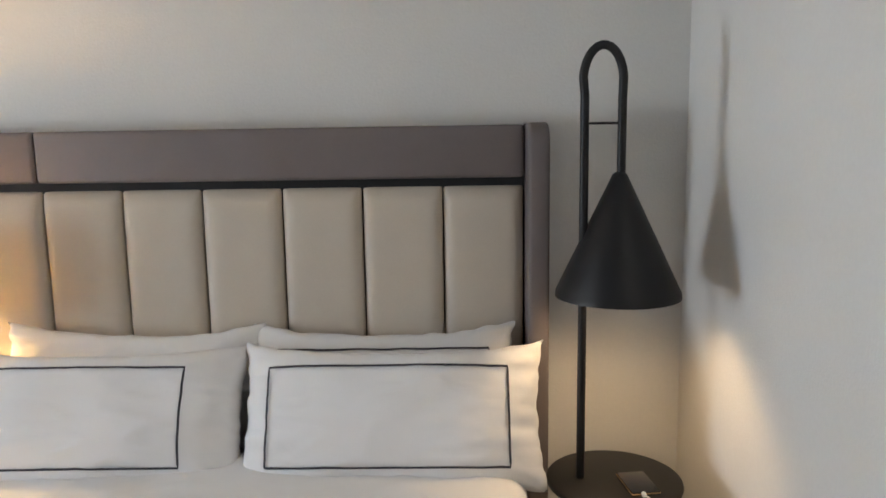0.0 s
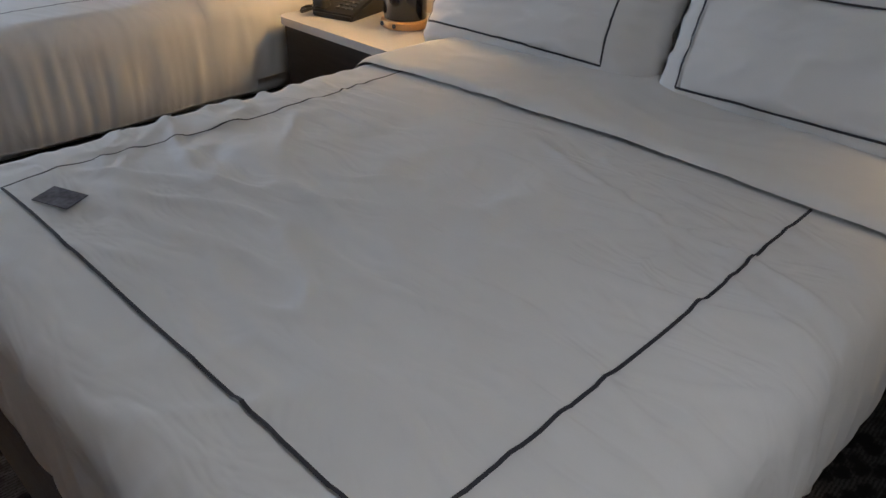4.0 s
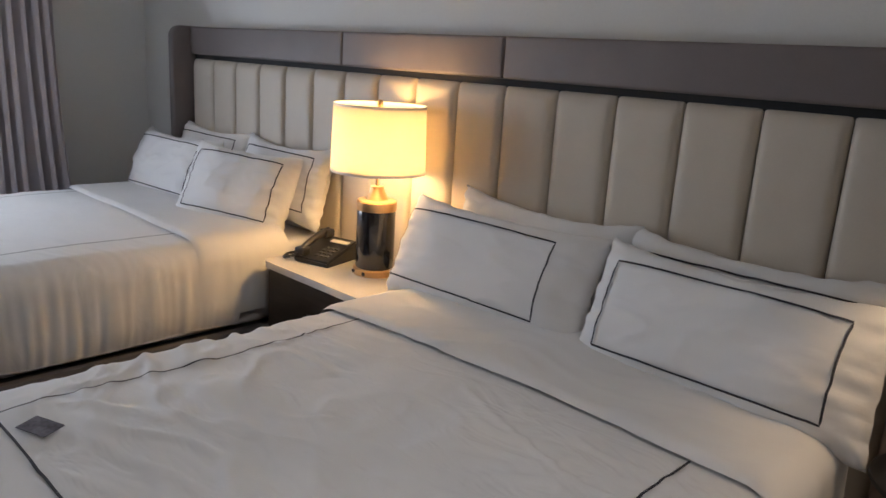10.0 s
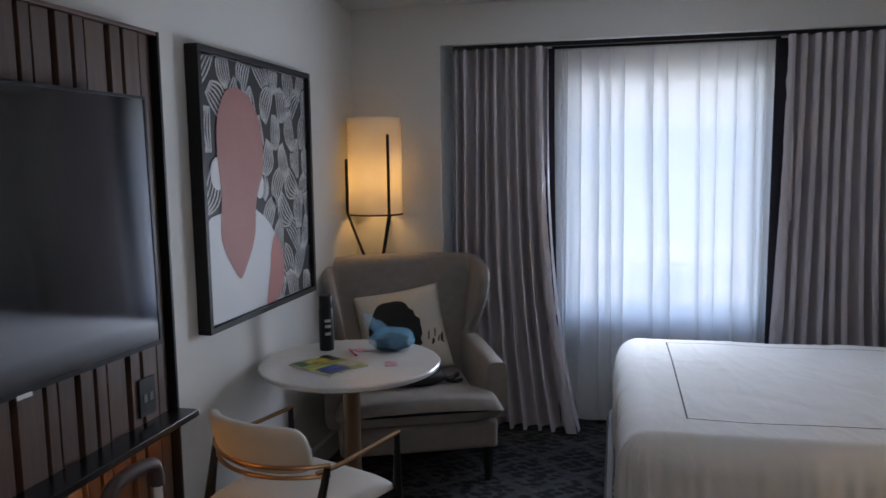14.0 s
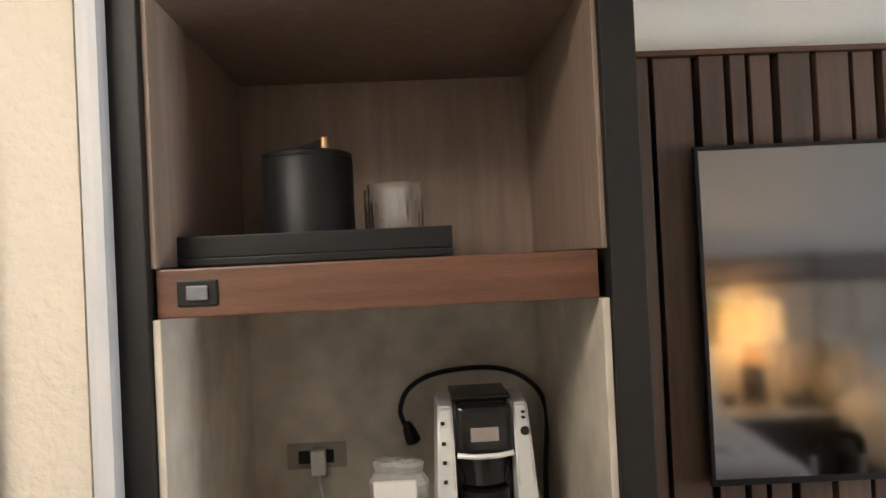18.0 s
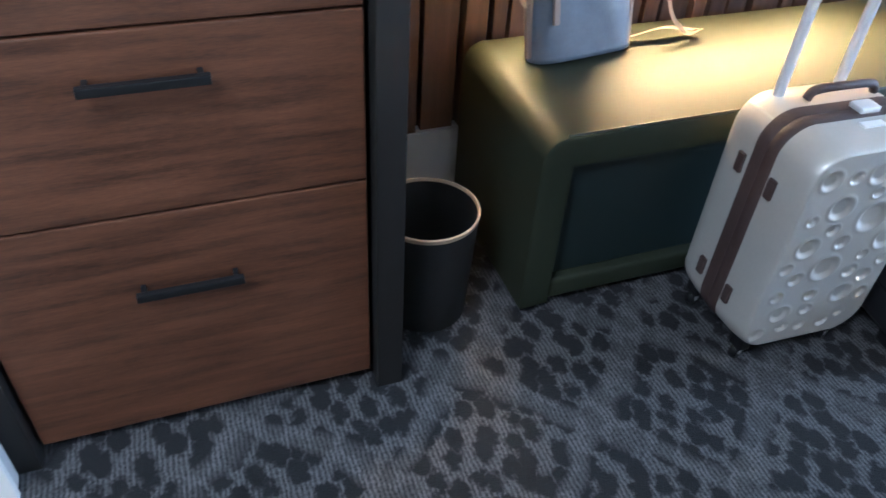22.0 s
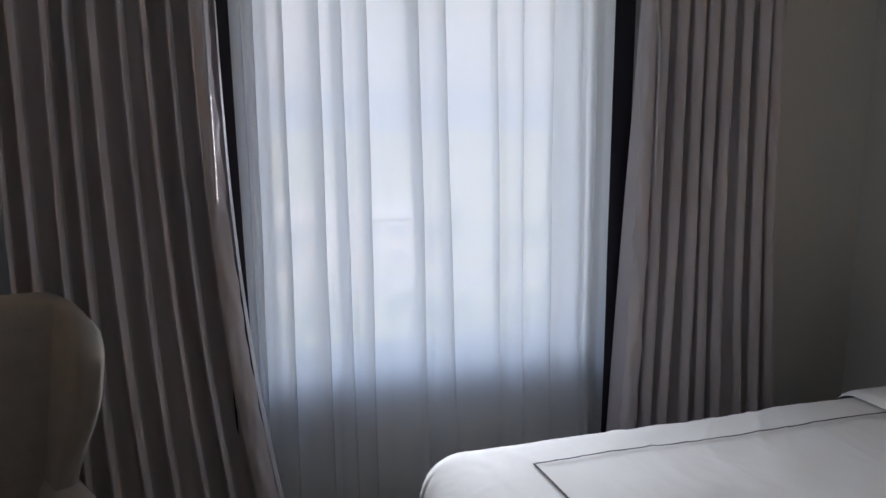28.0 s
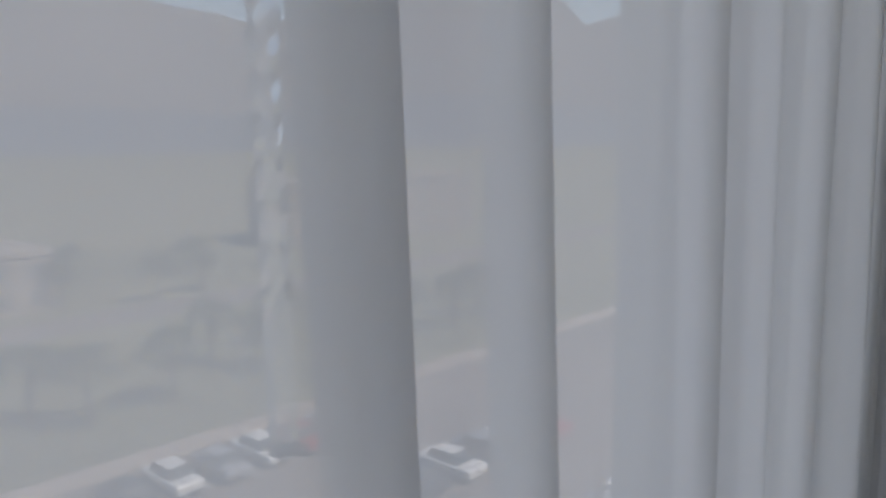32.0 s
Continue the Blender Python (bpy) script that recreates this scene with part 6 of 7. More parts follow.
def table_things():
    z = TBZ + 0.0005
    b = thing("bottle", "tall black insulated bottle on the table", "bottle", pose(-3.045, -3.185, z))
    b.scale = (0.86, 0.86, 0.84)
    part("body", lathe([(0, 0), (0.036, 0), (0.038, 0.004), (0.038, 0.215), (0.034, 0.228), (0, 0.228)], 32), M_BLACK, b, "", True)
    part("cap", lathe([(0.033, 0.228), (0.0345, 0.232), (0.0345, 0.290), (0.032, 0.296), (0, 0.296)], 32), M_BLACK, b, "black screw cap", True)
    pale = mat("pale_print", (0.5, 0.5, 0.5), 0.5)
    for k, zz in enumerate((0.155, 0.125, 0.085)):
        part("print", sheet(lambda u, v: Vector((0.0386 * math.cos(0.2 + u * 0.8), 0.0386 * math.sin(0.2 + u * 0.8), zz + 0.016 * v)), 8, 1), pale, b, "pale printed mark")
    m = thing("magazine", "glossy magazine with a green and yellow cover", "magazine", pose(-2.785, -3.075, z, 0, 0, 62))
    part("pages", box(-0.132, 0.132, -0.100, 0.100, 0, 0.006, 0.001), M_WHITE, m)
    cov = mat("printed_cover", (0.50, 0.52, 0.08), 0.3, var=0.6, scale=7, fine=25, bump=0.0, alt=(0.03, 0.09, 0.10))
    part("cover", box(-0.134, 0.134, -0.102, 0.102, 0.0065, 0.0075), cov, m, "green and yellow printed cover")
    part("cover_panel", box(-0.11, -0.02, -0.04, 0.05, 0.0078, 0.0082), mat("yellow_print", (0.70, 0.58, 0.10), 0.3, var=0.5, scale=25, bump=0), m)
    part("cover_panel", box(0.02, 0.12, -0.09, 0.02, 0.0078, 0.0082), mat("blue_print", (0.05, 0.10, 0.38), 0.3, var=0.5, scale=25, bump=0), m)
    part("cover_panel", box(0.01, 0.09, 0.035, 0.09, 0.0078, 0.0082), mat("pale_print_panel", (0.55, 0.58, 0.50), 0.3, var=0.3, scale=25, bump=0), m)
    part("cover_panel", box(-0.125, -0.03, 0.055, 0.095, 0.0078, 0.0082), mat("dark_print_panel", (0.02, 0.03, 0.05), 0.3, var=0.4, scale=30, bump=0), m)
    part("cover_panel", box(-0.125, -0.05, -0.095, -0.05, 0.0078, 0.0082), mat("green_print_panel", (0.06, 0.20, 0.05), 0.3, var=0.5, scale=30, bump=0), m)
    p = thing("pen", "bright pink pen on the table", "pen", pose(-3.0, -3.045, z + 0.005, 0, 0, 35))
    pink = mat("pink_plastic", (0.60, 0.05, 0.22), 0.35)
    part("barrel", tube([(-0.06, 0, 0), (-0.055, 0, 0), (0.045, 0, 0), (0.058, 0, 0)], [0.002, 0.005, 0.005, 0.004], 10), pink, p, "", True)
    part("clip", box(0.01, 0.05, -0.002, 0.002, 0.005, 0.007), M_CHROME, p)
    card = mat("pink_card", (0.62, 0.32, 0.34), 0.5, var=0.3, scale=40, bump=0)
    for x, y, r in ((-2.865, -2.83, 20), (-3.06, -3.03, 50)):
        c = thing("paper_card", "small pink and white printed card on the table", "card", pose(x, y, z, 0, 0, r), "pink cards")
        part("card", box(-0.035, 0.035, -0.025, 0.025, 0, 0.0015), card, c)
    g = thing("plastic_bag", "translucent blue plastic bag knotted round dark contents", "plastic bag", pose(-3.09, -2.89, z, 0, 0, 105))
    blue = cloth("thin_blue_film", (0.34, 0.66, 0.90), 0.68, 0.5)
    dark = mat("dark_contents", (0.02, 0.03, 0.04), 0.4, var=0.4, scale=25, bump=0.3, bump_scale=60)

    def blob(sx, sy, sz, seed, amp):
        def f(u, v):
            a, bb = u * 2 * math.pi, v * math.pi
            n = Vector((math.cos(a) * math.sin(bb), math.sin(a) * math.sin(bb), -math.cos(bb)))
            r = 1 + amp * fnoise(n.x * 2.6 + seed, n.y * 2.6, n.z * 2.6) + amp * 0.6 * fnoise(n.x * 6, n.y * 6 + seed, n.z * 6)
            return Vector((n.x * sx * r, n.y * sy * r, max(0.001, sz + n.z * sz * r)))
        return f
    part("contents", sheet(blob(0.080, 0.058, 0.036, 2.0, 0.22), 30, 20), dark, g, "dark lumpy contents", 'all')
    part("film", sheet(blob(0.098, 0.074, 0.050, 5.0, 0.16), 48, 32), blue, g, "crumpled blue film", 'all')

    def ear(u, v):
        s = 0.018 + 0.030 * math.sin(2.4 * v)
        return Vector((-0.045 - 0.045 * v + (u - 0.5) * 2 * s + 0.010 * fnoise(u * 4, v * 5, 3), -0.01 + 0.016 * fnoise(u * 5, v * 4, 1) + 0.02 * math.sin(u * 6), 0.065 + 0.115 * v - 0.045 * v * u + 0.010 * fnoise(u * 6, v * 3, 7)))
    part("loose_end", sheet(ear, 20, 16), blue, g, "flared blue bag end", True)


table_things()


# ---- wing chair with cushion and bag ----
def wing_chair():
    fab = mat("taupe_tweed", (0.265, 0.235, 0.207), 0.85, var=0.10, scale=20, fine=260, bump=0.45, bump_scale=420, sheen=0.3)
    t = thing("wing_chair", "taupe upholstered wing chair in the corner by the window", "armchair", pose(-3.605, -2.950, 0, 0, 0, 113))
    global CHAIR
    CHAIR = t.matrix_world.copy()
    t.scale = (1.09, 1.04, 1.0)
    # built facing -y, 0.78 wide
    part("seat_base", box(-0.355, 0.355, -0.30, 0.26, 0.175, 0.315, 0.025, 3), fab, t, "", True)

    def cushion(u, v, s):
        a, b = u * 2 - 1, v * 2 - 1
        k = (max(0, 1 - abs(a) ** 8) * max(0, 1 - abs(b) ** 8)) ** 0.4
        wd = 0.285 + 0.085 * max(0.0, min(1.0, (-b - 0.25) * 3))
        return Vector((a * wd, -0.035 + b * 0.325, 0.385 + s * 0.068 * k + (0.015 * (1 - a * a) if s > 0 else 0)))
    bm = sheet(lambda u, v: cushion(u, v, 1), 34, 30)
    sheet(lambda u, v: cushion(u, v, -1), 34, 30, bm)
    bmesh.ops.remove_doubles(bm, verts=bm.verts[:], dist=0.0006)
    part("seat_cushion", bm, fab, t, "thick T-shaped seat cushion", 'all')
    # back: slightly barrelled, with wings curling forward
    def backf(u, v, side):
        a = u * 2 - 1
        z = 0.36 + 0.70 * v
        hw = 0.325 + 0.10 * max(0.0, v - 0.38)
        lean = 0.10 * v
        wing = max(0.0, (abs(a) - 0.62) / 0.38)
        rise = max(0.0, min(1.0, (v - 0.36) / 0.40))
        dep = 0.27 * (0.42 + 0.58 * rise * rise * (3 - 2 * rise)) * (1 - 0.5 * max(0, v - 0.86) * 4)
        x = math.copysign(min(abs(a), 0.62) / 0.62 * (hw - 0.03) + (0.03 + 0.02 * v) * math.sin(wing * math.pi / 2), a)
        y = 0.235 + lean - dep * wing ** 1.15
        z -= 0.05 * max(0.0, v - 0.85) / 0.15 * wing ** 2 * 1.2
        n_in = 0.045 * max(0, 1 - abs(v * 2 - 1) ** 10) ** 0.5 * max(0, 1 - abs(a) ** 14) ** 0.5
        crown = 0.018 * (1 - min(1, abs(a) / 0.7) ** 2) * v
        if side > 0:
            return Vector((x - math.copysign(n_in * wing, a), y - n_in * (1 - wing) - 0.4 * n_in * wing, z + crown))
        return Vector((x + math.copysign(n_in * wing * 0.7, a), y + n_in * (1 - wing), z + crown))
    bm = sheet(lambda u, v: backf(u, v, 1), 48, 26)
    sheet(lambda u, v: backf(u, v, -1), 48, 26, bm)
    bmesh.ops.remove_doubles(bm, verts=bm.verts[:], dist=0.0008)
    part("wing_back", bm, fab, t, "tall rounded wing back", 'all')
    for s in (-1, 1):
        def arm(u, v, s=s):
            # tube section along the arm, from the wing forward and down
            a = u * 2 * math.pi
            y = 0.22 - 0.45 * v
            zt = 0.650 - 0.045 * v - 0.02 * v * v
            cx = s * (0.325 + 0.040 * v)
            hx, hz = 0.045 + 0.006 * v, (zt - 0.30) / 2
            ca, sa = math.cos(a), math.sin(a)
            e = 0.45
            return Vector((cx + hx * math.copysign(abs(ca) ** e, ca), y, 0.30 + hz + hz * math.copysign(abs(sa) ** e, sa)))
        bm = sheet(arm, 28, 12)
        bmesh.ops.remove_doubles(bm, verts=bm.verts[:], dist=0.0004)
        bmesh.ops.holes_fill(bm, edges=bm.edges[:], sides=60)
        part("arm", bm, fab, t, "sloping upholstered arm", True)
        part("front_leg", tube([(s * 0.315, -0.255, 0.178), (s * 0.315, -0.268, 0.0)], [0.026, 0.017], 4), M_BLACK, t, "dark tapered leg")
        part("rear_leg", tube([(s * 0.30, 0.21, 0.178), (s * 0.30, 0.25, 0.0)], [0.026, 0.016], 4), M_BLACK, t, "dark tapered leg")


wing_chair()


def chair_cushion():
    t = thing("cushion", "cream square cushion printed with dark hair and writing", "cushion", CHAIR @ pose(0.012, 0.10, 0.452, -22, -8, 0))
    cream = mat("cream_linen", (0.60, 0.55, 0.47), 0.85, var=0.05, scale=15, bump=0.3, bump_scale=400)
    ink = mat("black_print", (0.012, 0.012, 0.013), 0.8)

    def f(u, v, s):
        a, b = u * 2 - 1, v * 2 - 1
        k = (max(0, 1 - abs(a) ** 2.4) * max(0, 1 - abs(b) ** 2.4)) ** 0.5
        return Vector((a * 0.238 * (1 - 0.06 * (1 - b * b) * abs(a) ** 3), s * 0.075 * k, 0.235 + b * 0.235 * (1 - 0.06 * (1 - a * a) * abs(b) ** 3)))
    bm = sheet(lambda u, v: f(u, v, 1), 30, 30)
    sheet(lambda u, v: f(u, v, -1), 30, 30, bm)
    bmesh.ops.remove_doubles(bm, verts=bm.verts[:], dist=0.0006)
    part("cover", bm, cream, t, "", 'all')
    # the large dark printed shape, rounded above, with a ragged side
    def print_at(r, q):
        e = 1 + 0.03 * math.sin(q * 7) + 0.05 * max(0.0, math.cos(q)) * math.sin(q * 23)
        return f(0.40 + 0.30 * r * e * math.cos(q), 0.46 + 0.40 * r * e * math.sin(q) * (1 if math.sin(q) > 0 else 0.8), -1) + Vector((0, -0.0025, 0))
    part("dark_print", sheet(lambda u, v: print_at(v, u * 2 * math.pi), 40, 8), ink, t, "large black printed shape")
    # plain strokes of the script at the lower corner
    for u0, v0, du, dv in ((0.76, 0.34, 0.02, 0.10), (0.79, 0.28, 0.03, 0.07), (0.84, 0.36, 0.02, 0.10), (0.87, 0.30, 0.03, 0.07), (0.91, 0.30, 0.02, 0.09), (0.93, 0.28, 0.012, 0.13), (0.80, 0.28, 0.03, 0.05)):
        part("script_stroke", ribbon([f(u0 + du * i / 6, v0 + dv * i / 6 + 0.01 * math.sin(i * 2), -1) + Vector((0, -0.002, 0)) for i in range(7)], [Vector((0, -1, 0))] * 7, 0.007), ink, t)


chair_cushion()


def backpack():
    t = thing("soft_bag", "soft black bag lying flat on the chair seat", "bag", CHAIR @ pose(-0.02, -0.10, 0.455, -4, 0, 0))
    nyl = mat("black_nylon", (0.010, 0.010, 0.011), 0.6, var=0.15, bump=0.25, bump_scale=250)

    def f(u, v):
        a, b = u * 2 * math.pi, v * math.pi
        n = Vector((math.cos(a) * math.sin(b), math.sin(a) * math.sin(b), -math.cos(b)))
        r = 1 + 0.10 * fnoise(n.x * 2, n.y * 2, n.z * 2 + 4)
        e = lambda q, p: math.copysign(abs(q) ** p, q)
        return Vector((e(n.x, 0.8) * 0.185 * r, e(n.y, 0.8) * 0.10 * r, max(0.0, 0.045 + e(n.z, 0.75) * 0.045 * r)))
    part("body", sheet(f, 36, 24), nyl, t, "", 'all')
    part("pocket_zip", tube(curve_pts([(-0.12, -0.07, 0.062), (-0.05, -0.085, 0.072), (0.05, -0.085, 0.072), (0.12, -0.07, 0.062)], 5), 0.004, 6), M_BLACK, t)
    part("strap", tube(curve_pts([(0.15, -0.02, 0.05), (0.20, -0.05, 0.03), (0.235, -0.02, 0.045), (0.25, 0.03, 0.03), (0.22, 0.06, 0.012), (0.19, 0.02, 0.012), (0.22, -0.03, 0.012), (0.265, -0.01, 0.014)], 6), 0.010, 8), nyl, t, "black webbing strap", True)


backpack()


# ---- corner lamp ----
def corner_lamp():
    t = thing("corner_floor_lamp", "lit floor lamp with a tall linen drum in a black frame", "lamp", pose(-3.985, -3.25, 0))
    part("shade", lathe([(0.150, 1.295), (0.150, 1.825), (0.147, 1.825), (0.147, 1.295), (0.150, 1.295)], 48), M_SHADE, t, "tall cream linen drum shade", True)
    part("top_disc", lathe([(0, 1.815), (0.146, 1.815), (0.146, 1.818), (0, 1.818)], 40), M_SHADE, t)
    part("finial", lathe([(0, 1.818), (0.008, 1.82), (0.010, 1.828), (0.006, 1.834), (0, 1.836)], 14), M_BLACK, t, "", True)
    ring = [(0.152 * math.cos(a), 0.152 * math.sin(a), 1.290) for a in np.linspace(0, 2 * math.pi, 40)]
    part("ring", tube(ring, 0.005, 6), M_BLACK, t, "thin black hoop", True)
    for k, (deg, top) in enumerate(((45, 1.73), (-75, 1.60), (165, 1.66))):
        a = radians(deg)
        c, s = math.cos(a), math.sin(a)
        part("upright", tube([(0.160 * c, 0.160 * s, top), (0.160 * c, 0.160 * s, 1.30), (0.156 * c, 0.156 * s, 1.285), (0.075 * c, 0.075 * s, 1.06), (0.06 * c, 0.06 * s, 0.7), (0.085 * c, 0.085 * s, 0.02)], 0.0085, 8), M_BLACK, t, "black frame leg", True)
    part("base", lathe([(0, 0), (0.115, 0), (0.117, 0.012), (0.11, 0.02), (0, 0.02)], 36), M_BLACK, t, "", True)


corner_lamp()


# ---- framed picture ----
def picture():
    x0, x1, z0, z1 = -3.375, -2.385, 0.955, 2.005
    t = thing("framed_picture", "large framed abstract print with pink shapes and striped leaves", "picture", pose((x0 + x1) / 2, TVW, (z0 + z1) / 2))
    w, h, fw, dp = (x1 - x0) / 2, (z1 - z0) / 2, 0.022, 0.055
    for b in ((-w, w, 0.002, dp, h - fw, h), (-w, w, 0.002, dp, -h, -h + fw), (-w, -w + fw, 0.002, dp, -h + fw + 0.0002, h - fw - 0.0002), (w - fw, w, 0.002, dp, -h + fw + 0.0002, h - fw - 0.0002)):
        part("frame_bar", box(*b, 0.002), M_FRAME, t, "dark wood frame bar")
    paper = mat("print_paper", (0.62, 0.63, 0.64), 0.5, var=0.03, bump=0)
    part("print", box(-w + fw, w - fw, 0.002, 0.030, -h + fw, h - fw), paper, t, "pale print background")
    pink = mat("dusty_pink_ink", (0.40, 0.185, 0.165), 0.6, var=0.08, scale=4, bump=0)
    rose = mat("deep_rose_ink", (0.43, 0.185, 0.165), 0.6, var=0.08, bump=0)
    ink = mat("charcoal_ink", (0.022, 0.021, 0.022), 0.6, var=0.2, scale=12, bump=0)
    pale = mat("pale_ink", (0.55, 0.54, 0.53), 0.6, var=0.25, scale=18, bump=0)
    W, H = w - fw - 0.003, h - fw - 0.003

    def P(u, v, k):
        """A spot on the print, u to the viewer's right and v down, both from 0 to 1, on layer k."""
        u, v = max(0.0, min(1.0, u)), max(0.0, min(1.0, v))
        return Vector((W - 2 * W * u, 0.0305 + 0.0010 * k, H - 2 * H * v))

    def shape(name, pts, m, k, n=6):
        bm = bmesh.new()
        c = [Vector((x, y, 0)) for x, y in pts]
        if n > 1:
            c = curve_pts([(x, y, 0) for x, y in pts] + [(*pts[0], 0)], n)[:-1]
        bm.faces.new([bm.verts.new(P(p.x, p.y, k)) for p in c])
        part(name, bm, m, t)
    shape("dark_ground", [(0, 0), (1, 0), (1, 1), (0, 1)], ink, 1, 1)
    # bunches of pale curved strokes, overlapping like braided leaves
    rnd = random.Random(11)
    n = 0
    for i in range(9):
        for j in range(7):
            u, v = 0.05 + j * 0.15 + (0.07 if i % 2 else 0.0) + rnd.uniform(-0.02, 0.02), 0.03 + i * 0.118 + rnd.uniform(-0.02, 0.02)
            if (0.12 < u < 0.46 and 0.17 < v) or (u < 0.56 and v > 0.66):
                continue
            ang = radians((62 if (i + j) % 2 else 112) + rnd.uniform(-22, 22))
            ca, sa = math.cos(ang), math.sin(ang)
            length, wide, bend = rnd.uniform(0.15, 0.20), rnd.uniform(0.085, 0.115), rnd.choice((-1, 1)) * rnd.uniform(0.10, 0.30)
            bm = bmesh.new()
            k = 2 + (n % 3) * 0.5
            pts = [(u + (length * 0.56 * math.cos(q)) * ca - (wide * 0.62 * math.sin(q)) * sa, v + (length * 0.56 * math.cos(q)) * sa + (wide * 0.62 * math.sin(q)) * ca) for q in np.linspace(0, 2 * math.pi, 14)[:-1]]
            shape("leaf", pts, ink, k, 1)
            for q in range(6):
                off = (q - 2.5) / 2.5
                row = []
                for e in range(9):
                    r = e / 8
                    lx = length * (r - 0.5)
                    lz = off * wide * 0.5 * math.sin(math.pi * (0.10 + 0.80 * r)) ** 0.7 + bend * wide * ((2 * r - 1) ** 2 - 0.5)
                    row.append(P(u + lx * ca - lz * sa, v + lx * sa + lz * ca, k + 0.4))
                ribbon(row, [Vector((0, 1, 0))] * 9, 0.0092, bm)
            part("leaf_stripes", bm, pale, t)
            n += 1
    shape("pale_shape", [(0, 0.63), (0.05, 0.595), (0.13, 0.585), (0.42, 0.585), (0.50, 0.62), (0.56, 0.66), (0.61, 0.71), (0.62, 1), (0, 1)], paper, 5, 1)
    shape("pale_oval", [(0.115 + 0.055 * math.cos(q), 0.435 + 0.062 * math.sin(q)) for q in np.linspace(0, 2 * math.pi, 13)[:-1]], paper, 5)
    shape("pale_oval", [(0.47 + 0.040 * math.cos(q), 0.49 + 0.055 * math.sin(q)) for q in np.linspace(0, 2 * math.pi, 13)[:-1]], paper, 5)
    shape("pink_shape", [(0.30, 0.10), (0.40, 0.13), (0.47, 0.20), (0.51, 0.285), (0.512, 0.36), (0.50, 0.44), (0.46, 0.50), (0.43, 0.56), (0.42, 0.62), (0.41, 0.68), (0.38, 0.74), (0.33, 0.80), (0.265, 0.855),
                         (0.20, 0.80), (0.15, 0.74), (0.12, 0.68), (0.125, 0.60), (0.135, 0.52), (0.13, 0.46), (0.12, 0.40), (0.115, 0.34), (0.12, 0.26), (0.15, 0.18), (0.21, 0.12)], pink, 6)
    shape("rose_shape", [(0.60, 0.70), (0.66, 0.76), (0.69, 0.84), (0.68, 0.91), (0.66, 0.955), (0.60, 1.0), (0.50, 1.0), (0.52, 0.92), (0.545, 0.84), (0.56, 0.77)], rose, 6)


picture()

# ---- outside the window: parking lots, road, trees and buildings far below ----
GZ = -19.0
M_ASPH = mat("sunlit_asphalt", (0.18, 0.155, 0.14), 0.9, var=0.2, scale=0.08, fine=3, bump=0)
M_SOIL = mat("dry_ground", (0.175, 0.16, 0.085), 0.95, var=0.25, scale=0.03, fine=1.5, bump=0, alt=(0.085, 0.095, 0.055))
M_LEAF = mat("dusty_leaf_green", (0.085, 0.11, 0.04), 0.9, var=0.35, scale=0.5, fine=4, bump=0)
M_BARK = mat("bark", (0.12, 0.09, 0.06), 0.9)
M_STUCCO = mat("tan_stucco", (0.27, 0.235, 0.20), 0.9, var=0.08, scale=0.2, bump=0)
# distance haze is mixed into both hill colours
M_FOOTHILL = mat("hazed_wooded_foothill", (0.085, 0.10, 0.125), 1.0, var=0.2, scale=0.01, fine=0.08, bump=0)
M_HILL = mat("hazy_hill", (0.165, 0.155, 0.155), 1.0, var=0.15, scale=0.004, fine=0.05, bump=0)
solid("ground", "dry open ground reaching the horizon", "ground", box(-2600, 300, -1500, 1500, GZ - 1, GZ), M_SOIL, "structure")
solid("parking_lot", "sunlit grey parking lot", "parking lot", box(-49, -8, -20, 120, GZ, GZ + 0.05), M_ASPH, "structure")
solid("road", "grey road beyond the parking lot", "road", box(-96, -88, -300, 400, GZ, GZ + 0.06), M_ASPH, "structure")
solid("pavement", "pale pavement strip along the lot", "pavement", box(-51.5, -49.2, -60, 160, GZ, GZ + 0.15), mat("pale_concrete", (0.32, 0.27, 0.23), 0.9, var=0.1, scale=0.3, bump=0), "structure")


def hills(r, hh, s, base, label, material):
    bm = bmesh.new()
    row0, row1 = [], []
    for i in range(90):
        a = radians(60 + i * 2.7)
        h = hh * (0.55 + 0.6 * fnoise(i * 0.16, s) + 0.15 * fnoise(i * 0.6, s))
        row0.append(bm.verts.new((r * math.cos(a), r * math.sin(a), GZ - 1)))
        row1.append(bm.verts.new((r * 1.12 * math.cos(a), r * 1.12 * math.sin(a), GZ + max(8, h) + base)))
    for i in range(89):
        bm.faces.new((row0[i], row0[i + 1], row1[i + 1], row1[i]))
    solid("backdrop", label, "hills", bm, material, "structure", 'all')


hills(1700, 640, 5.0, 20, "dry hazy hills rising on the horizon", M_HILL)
hills(1250, 60, 8.0, 45, "wooded foothills below the hills, haze mixed into their blue-grey", M_FOOTHILL)


def building(name, x, y, w, d, h, floors, bays, rz, label):
    t = thing(name, label, "building", pose(x, y, GZ, 0, 0, rz), "buildings outside")
    part("wall", box(-d / 2, d / 2, -w / 2, w / 2, 0, h), M_STUCCO, t)
    part("roof", box(-d / 2 - 0.3, d / 2 + 0.3, -w / 2 - 0.3, w / 2 + 0.3, h, h + 0.7), M_STUCCO, t)
    glz = mat("dark_window_glass", (0.14, 0.14, 0.14), 0.2, bump=0)
    first = None
    for f in range(floors):
        for b in range(bays):
            m = pose(d / 2 + 0.02, -w / 2 + (b + 0.5) * w / bays, (f + 0.25) * h / floors)
            if first is None:
                first = part("window", box(-0.05, 0.05, -w / bays * 0.27, w / bays * 0.27, 0, h / floors * 0.5), glz, t)
                first.matrix_local = m
            else:
                same_mesh("window", first, t, m)


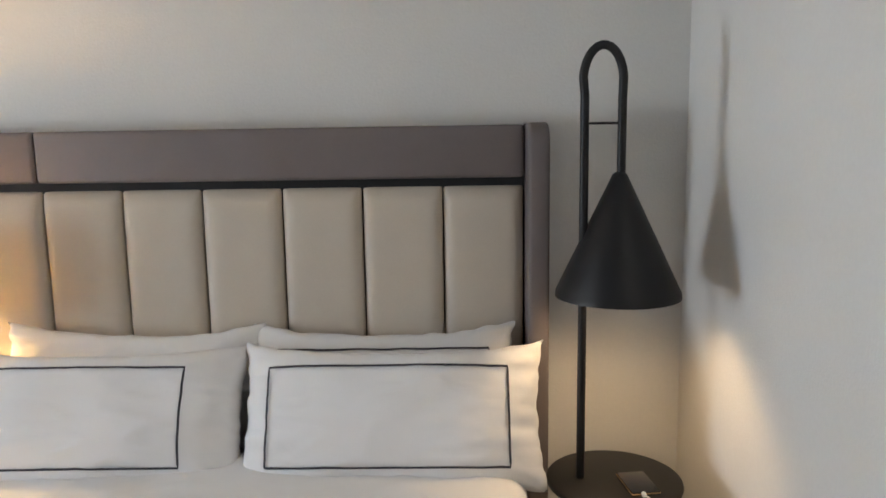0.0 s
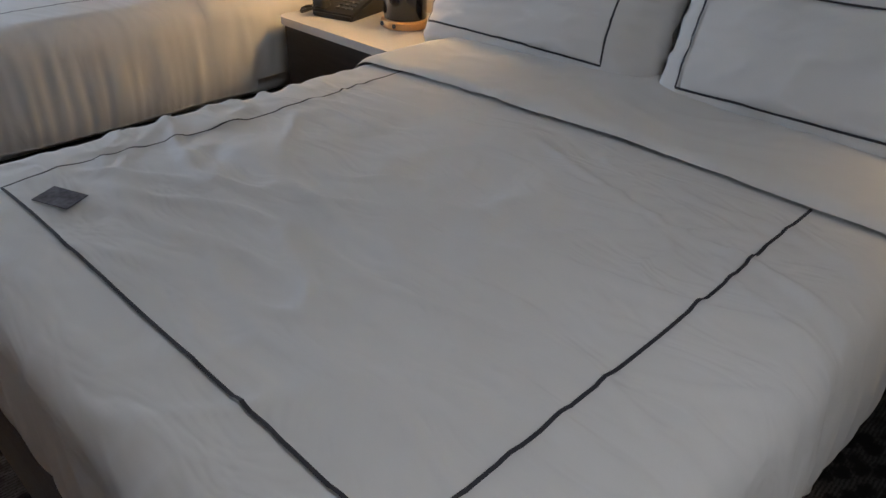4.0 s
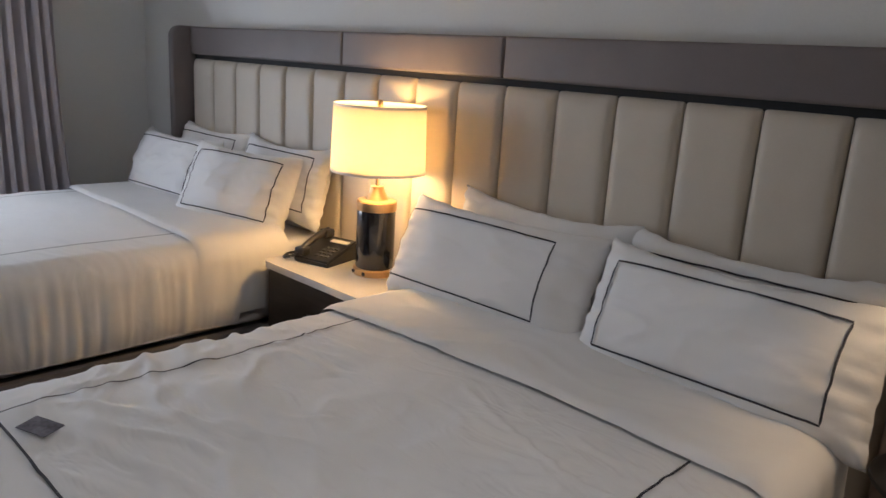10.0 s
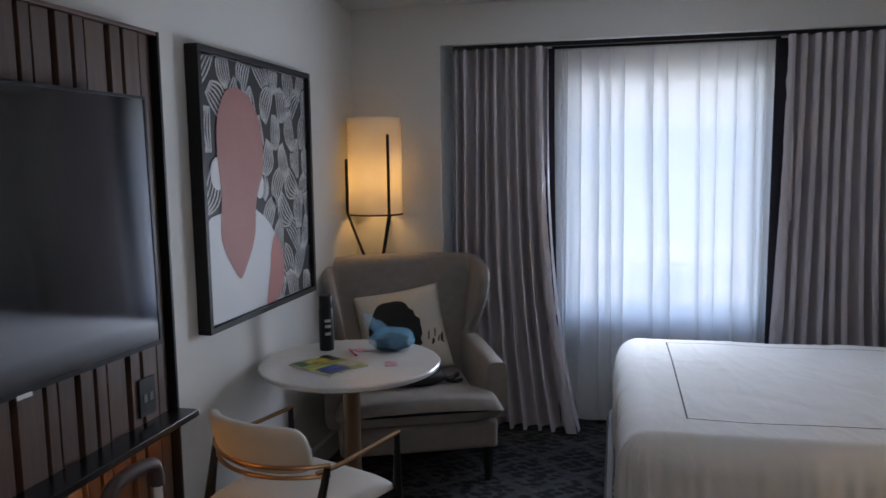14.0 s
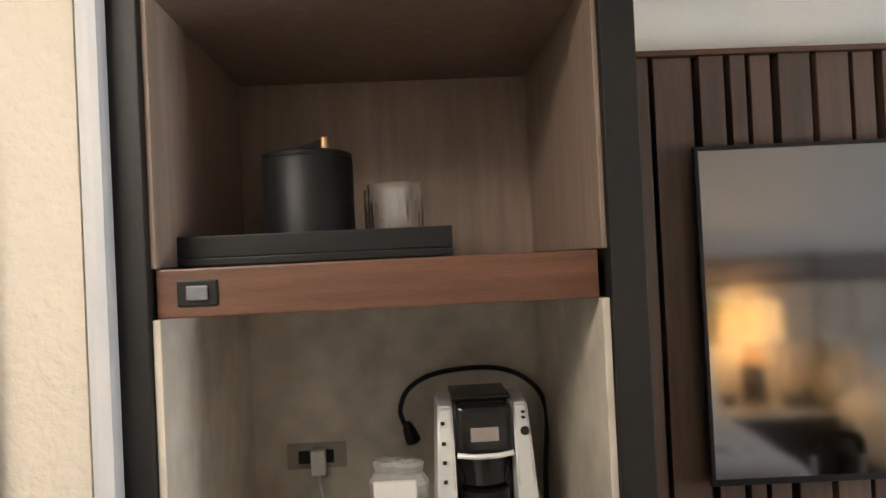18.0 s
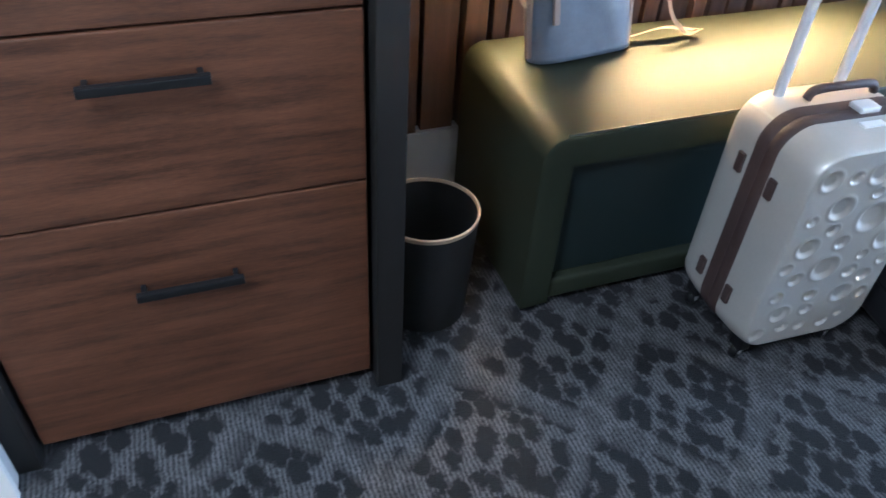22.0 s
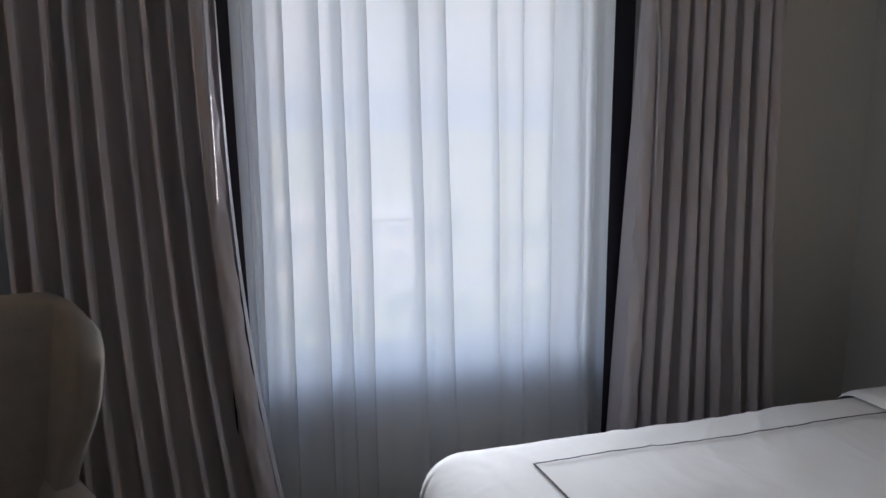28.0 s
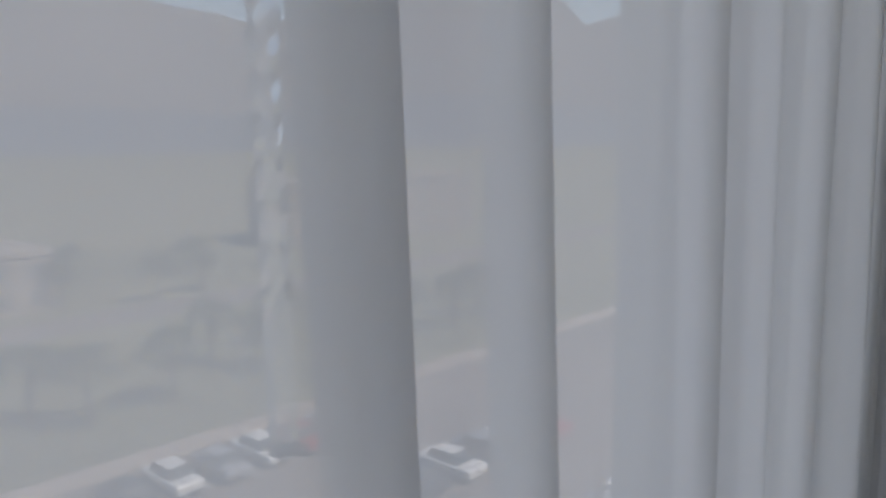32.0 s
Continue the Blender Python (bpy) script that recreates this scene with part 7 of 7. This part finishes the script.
building("apartment_building", -128, 96, 44, 18, 12, 4, 9, -14, "tan stucco apartment building with rows of dark windows")
building("low_building", -110, 6, 40, 20, 7, 2, 10, 6, "low tan building beyond the road")
building("low_building", -120, -60, 50, 22, 9, 2, 12, 0, "low tan building behind trees")


def car(col):
    t = thing("car", "parked car in the lot below", "car", pose(0, 0, GZ + 0.05), "parked cars")
    paint = mat("car_paint", col, 0.3, 0.2, bump=0, coat=0.6)
    part("body", box(-2.2, 2.2, -0.9, 0.9, 0.3, 0.95, 0.18, 3), paint, t, "", True)
    bm = box(-1.5, 1.2, -0.78, 0.78, 0.95, 1.5)
    for v in bm.verts:
        if v.co.z > 1.2:
            v.co.x *= 0.68
            v.co.y *= 0.86
    bmesh.ops.bevel(bm, geom=bm.edges[:], offset=0.06, segments=2, affect='EDGES')
    part("cabin", bm, mat("car_glass", (0.05, 0.06, 0.07), 0.15, bump=0), t, "dark glazed cabin", True)
    part("roof", box(-0.9, 0.7, -0.6, 0.6, 1.49, 1.53, 0.02), paint, t)
    for sx in (-1.35, 1.35):
        for sy in (-0.85, 0.85):
            part("wheel", lathe([(0, -0.1), (0.33, -0.1), (0.33, 0.1), (0, 0.1)], 16), M_BLACK, t).matrix_local = pose(sx, sy, 0.33, 90, 0, 0)
    return t


CARS = [car((0.75, 0.75, 0.75)), car((0.28, 0.29, 0.32)), car((0.03, 0.03, 0.035)), car((0.35, 0.05, 0.04))]
_r = random.Random(8)
for i in range(34):
    row, col = divmod(i, 12)
    px, py = -24 - row * 10.5, 4 + col * 2.9 + (1.2 if row % 2 else 0)
    if i in (5, 14, 17, 26):
        continue
    m = pose(px + _r.uniform(-0.3, 0.3), py, GZ + 0.05, 0, 0, 4)
    if i < 4:
        CARS[i].matrix_world = m
    else:
        copy_thing(CARS[(0, 1, 0, 2, 0, 1, 0, 3)[i % 8]], m)
bmL = bmesh.new()
for row in range(3):
    for c in range(13):
        x, y = -24 - row * 10.5, 2.55 + c * 2.9
        box(x - 2.5, x + 2.5, y - 0.06, y + 0.06, GZ + 0.05, GZ + 0.058, bm=bmL)
tagged(part("bay_lines", bmL, mat("white_road_paint", (0.40, 0.38, 0.36), 0.8, bump=0)), "white painted parking bay lines on the asphalt", "road marking", kind="stuff")


def tree(seed):
    t = thing("tree", "broad dusty green tree by the parking lot", "tree", pose(0, 0, GZ), "trees outside")
    r = random.Random(seed)
    tr = bmesh.new()
    tube([(0, 0, 0), (0.1, 0.05, 1.5), (0, 0.1, 3.0), (0.2, 0, 4.5)], [0.25, 0.2, 0.16, 0.06], 8, tr)
    for k in range(6):
        a = r.uniform(0, 6.28)
        tube([(0.05, 0.05, 2.2 + k * 0.3), (1.0 * math.cos(a), 1.0 * math.sin(a), 3.4 + k * 0.3), (1.9 * math.cos(a), 1.9 * math.sin(a), 4.2 + k * 0.35)], [0.1, 0.06, 0.02], 6, tr)
    part("trunk", tr, M_BARK, t)
    cr = bmesh.new()
    for k in range(520):
        a, b, q = r.uniform(0, 6.28), r.uniform(-0.5, 1.3), r.uniform(0.5, 1.0) ** 0.5
        R = 2.4 * (1 + 0.25 * math.sin(3 * a + seed))
        c = Vector((R * q * math.cos(a) * math.cos(b), R * q * math.sin(a) * math.cos(b), 4.3 + 1.9 * q * math.sin(b)))
        s = r.uniform(0.18, 0.42)
        vs = [cr.verts.new(c + s * Vector((r.uniform(-1, 1), r.uniform(-1, 1), r.uniform(-0.6, 0.6)))) for _ in range(4)]
        cr.faces.new(vs)
    part("crown", cr, M_LEAF, t)
    return t


TREES = [tree(1), tree(2), tree(3)]
k = 0
for i in range(40):
    x = -56 - _r.uniform(0, 12) if i < 22 else -96 - _r.uniform(0, 30)
    y = -40 + (i % 22) * 5.2 + _r.uniform(-1.5, 1.5)
    m = pose(x, y, GZ, 0, 0, _r.uniform(0, 360)) @ Matrix.Diagonal((1, 1, 1, 1))
    if i < 3:
        TREES[i].matrix_world = m
    else:
        copy_thing(TREES[i % 3], m)
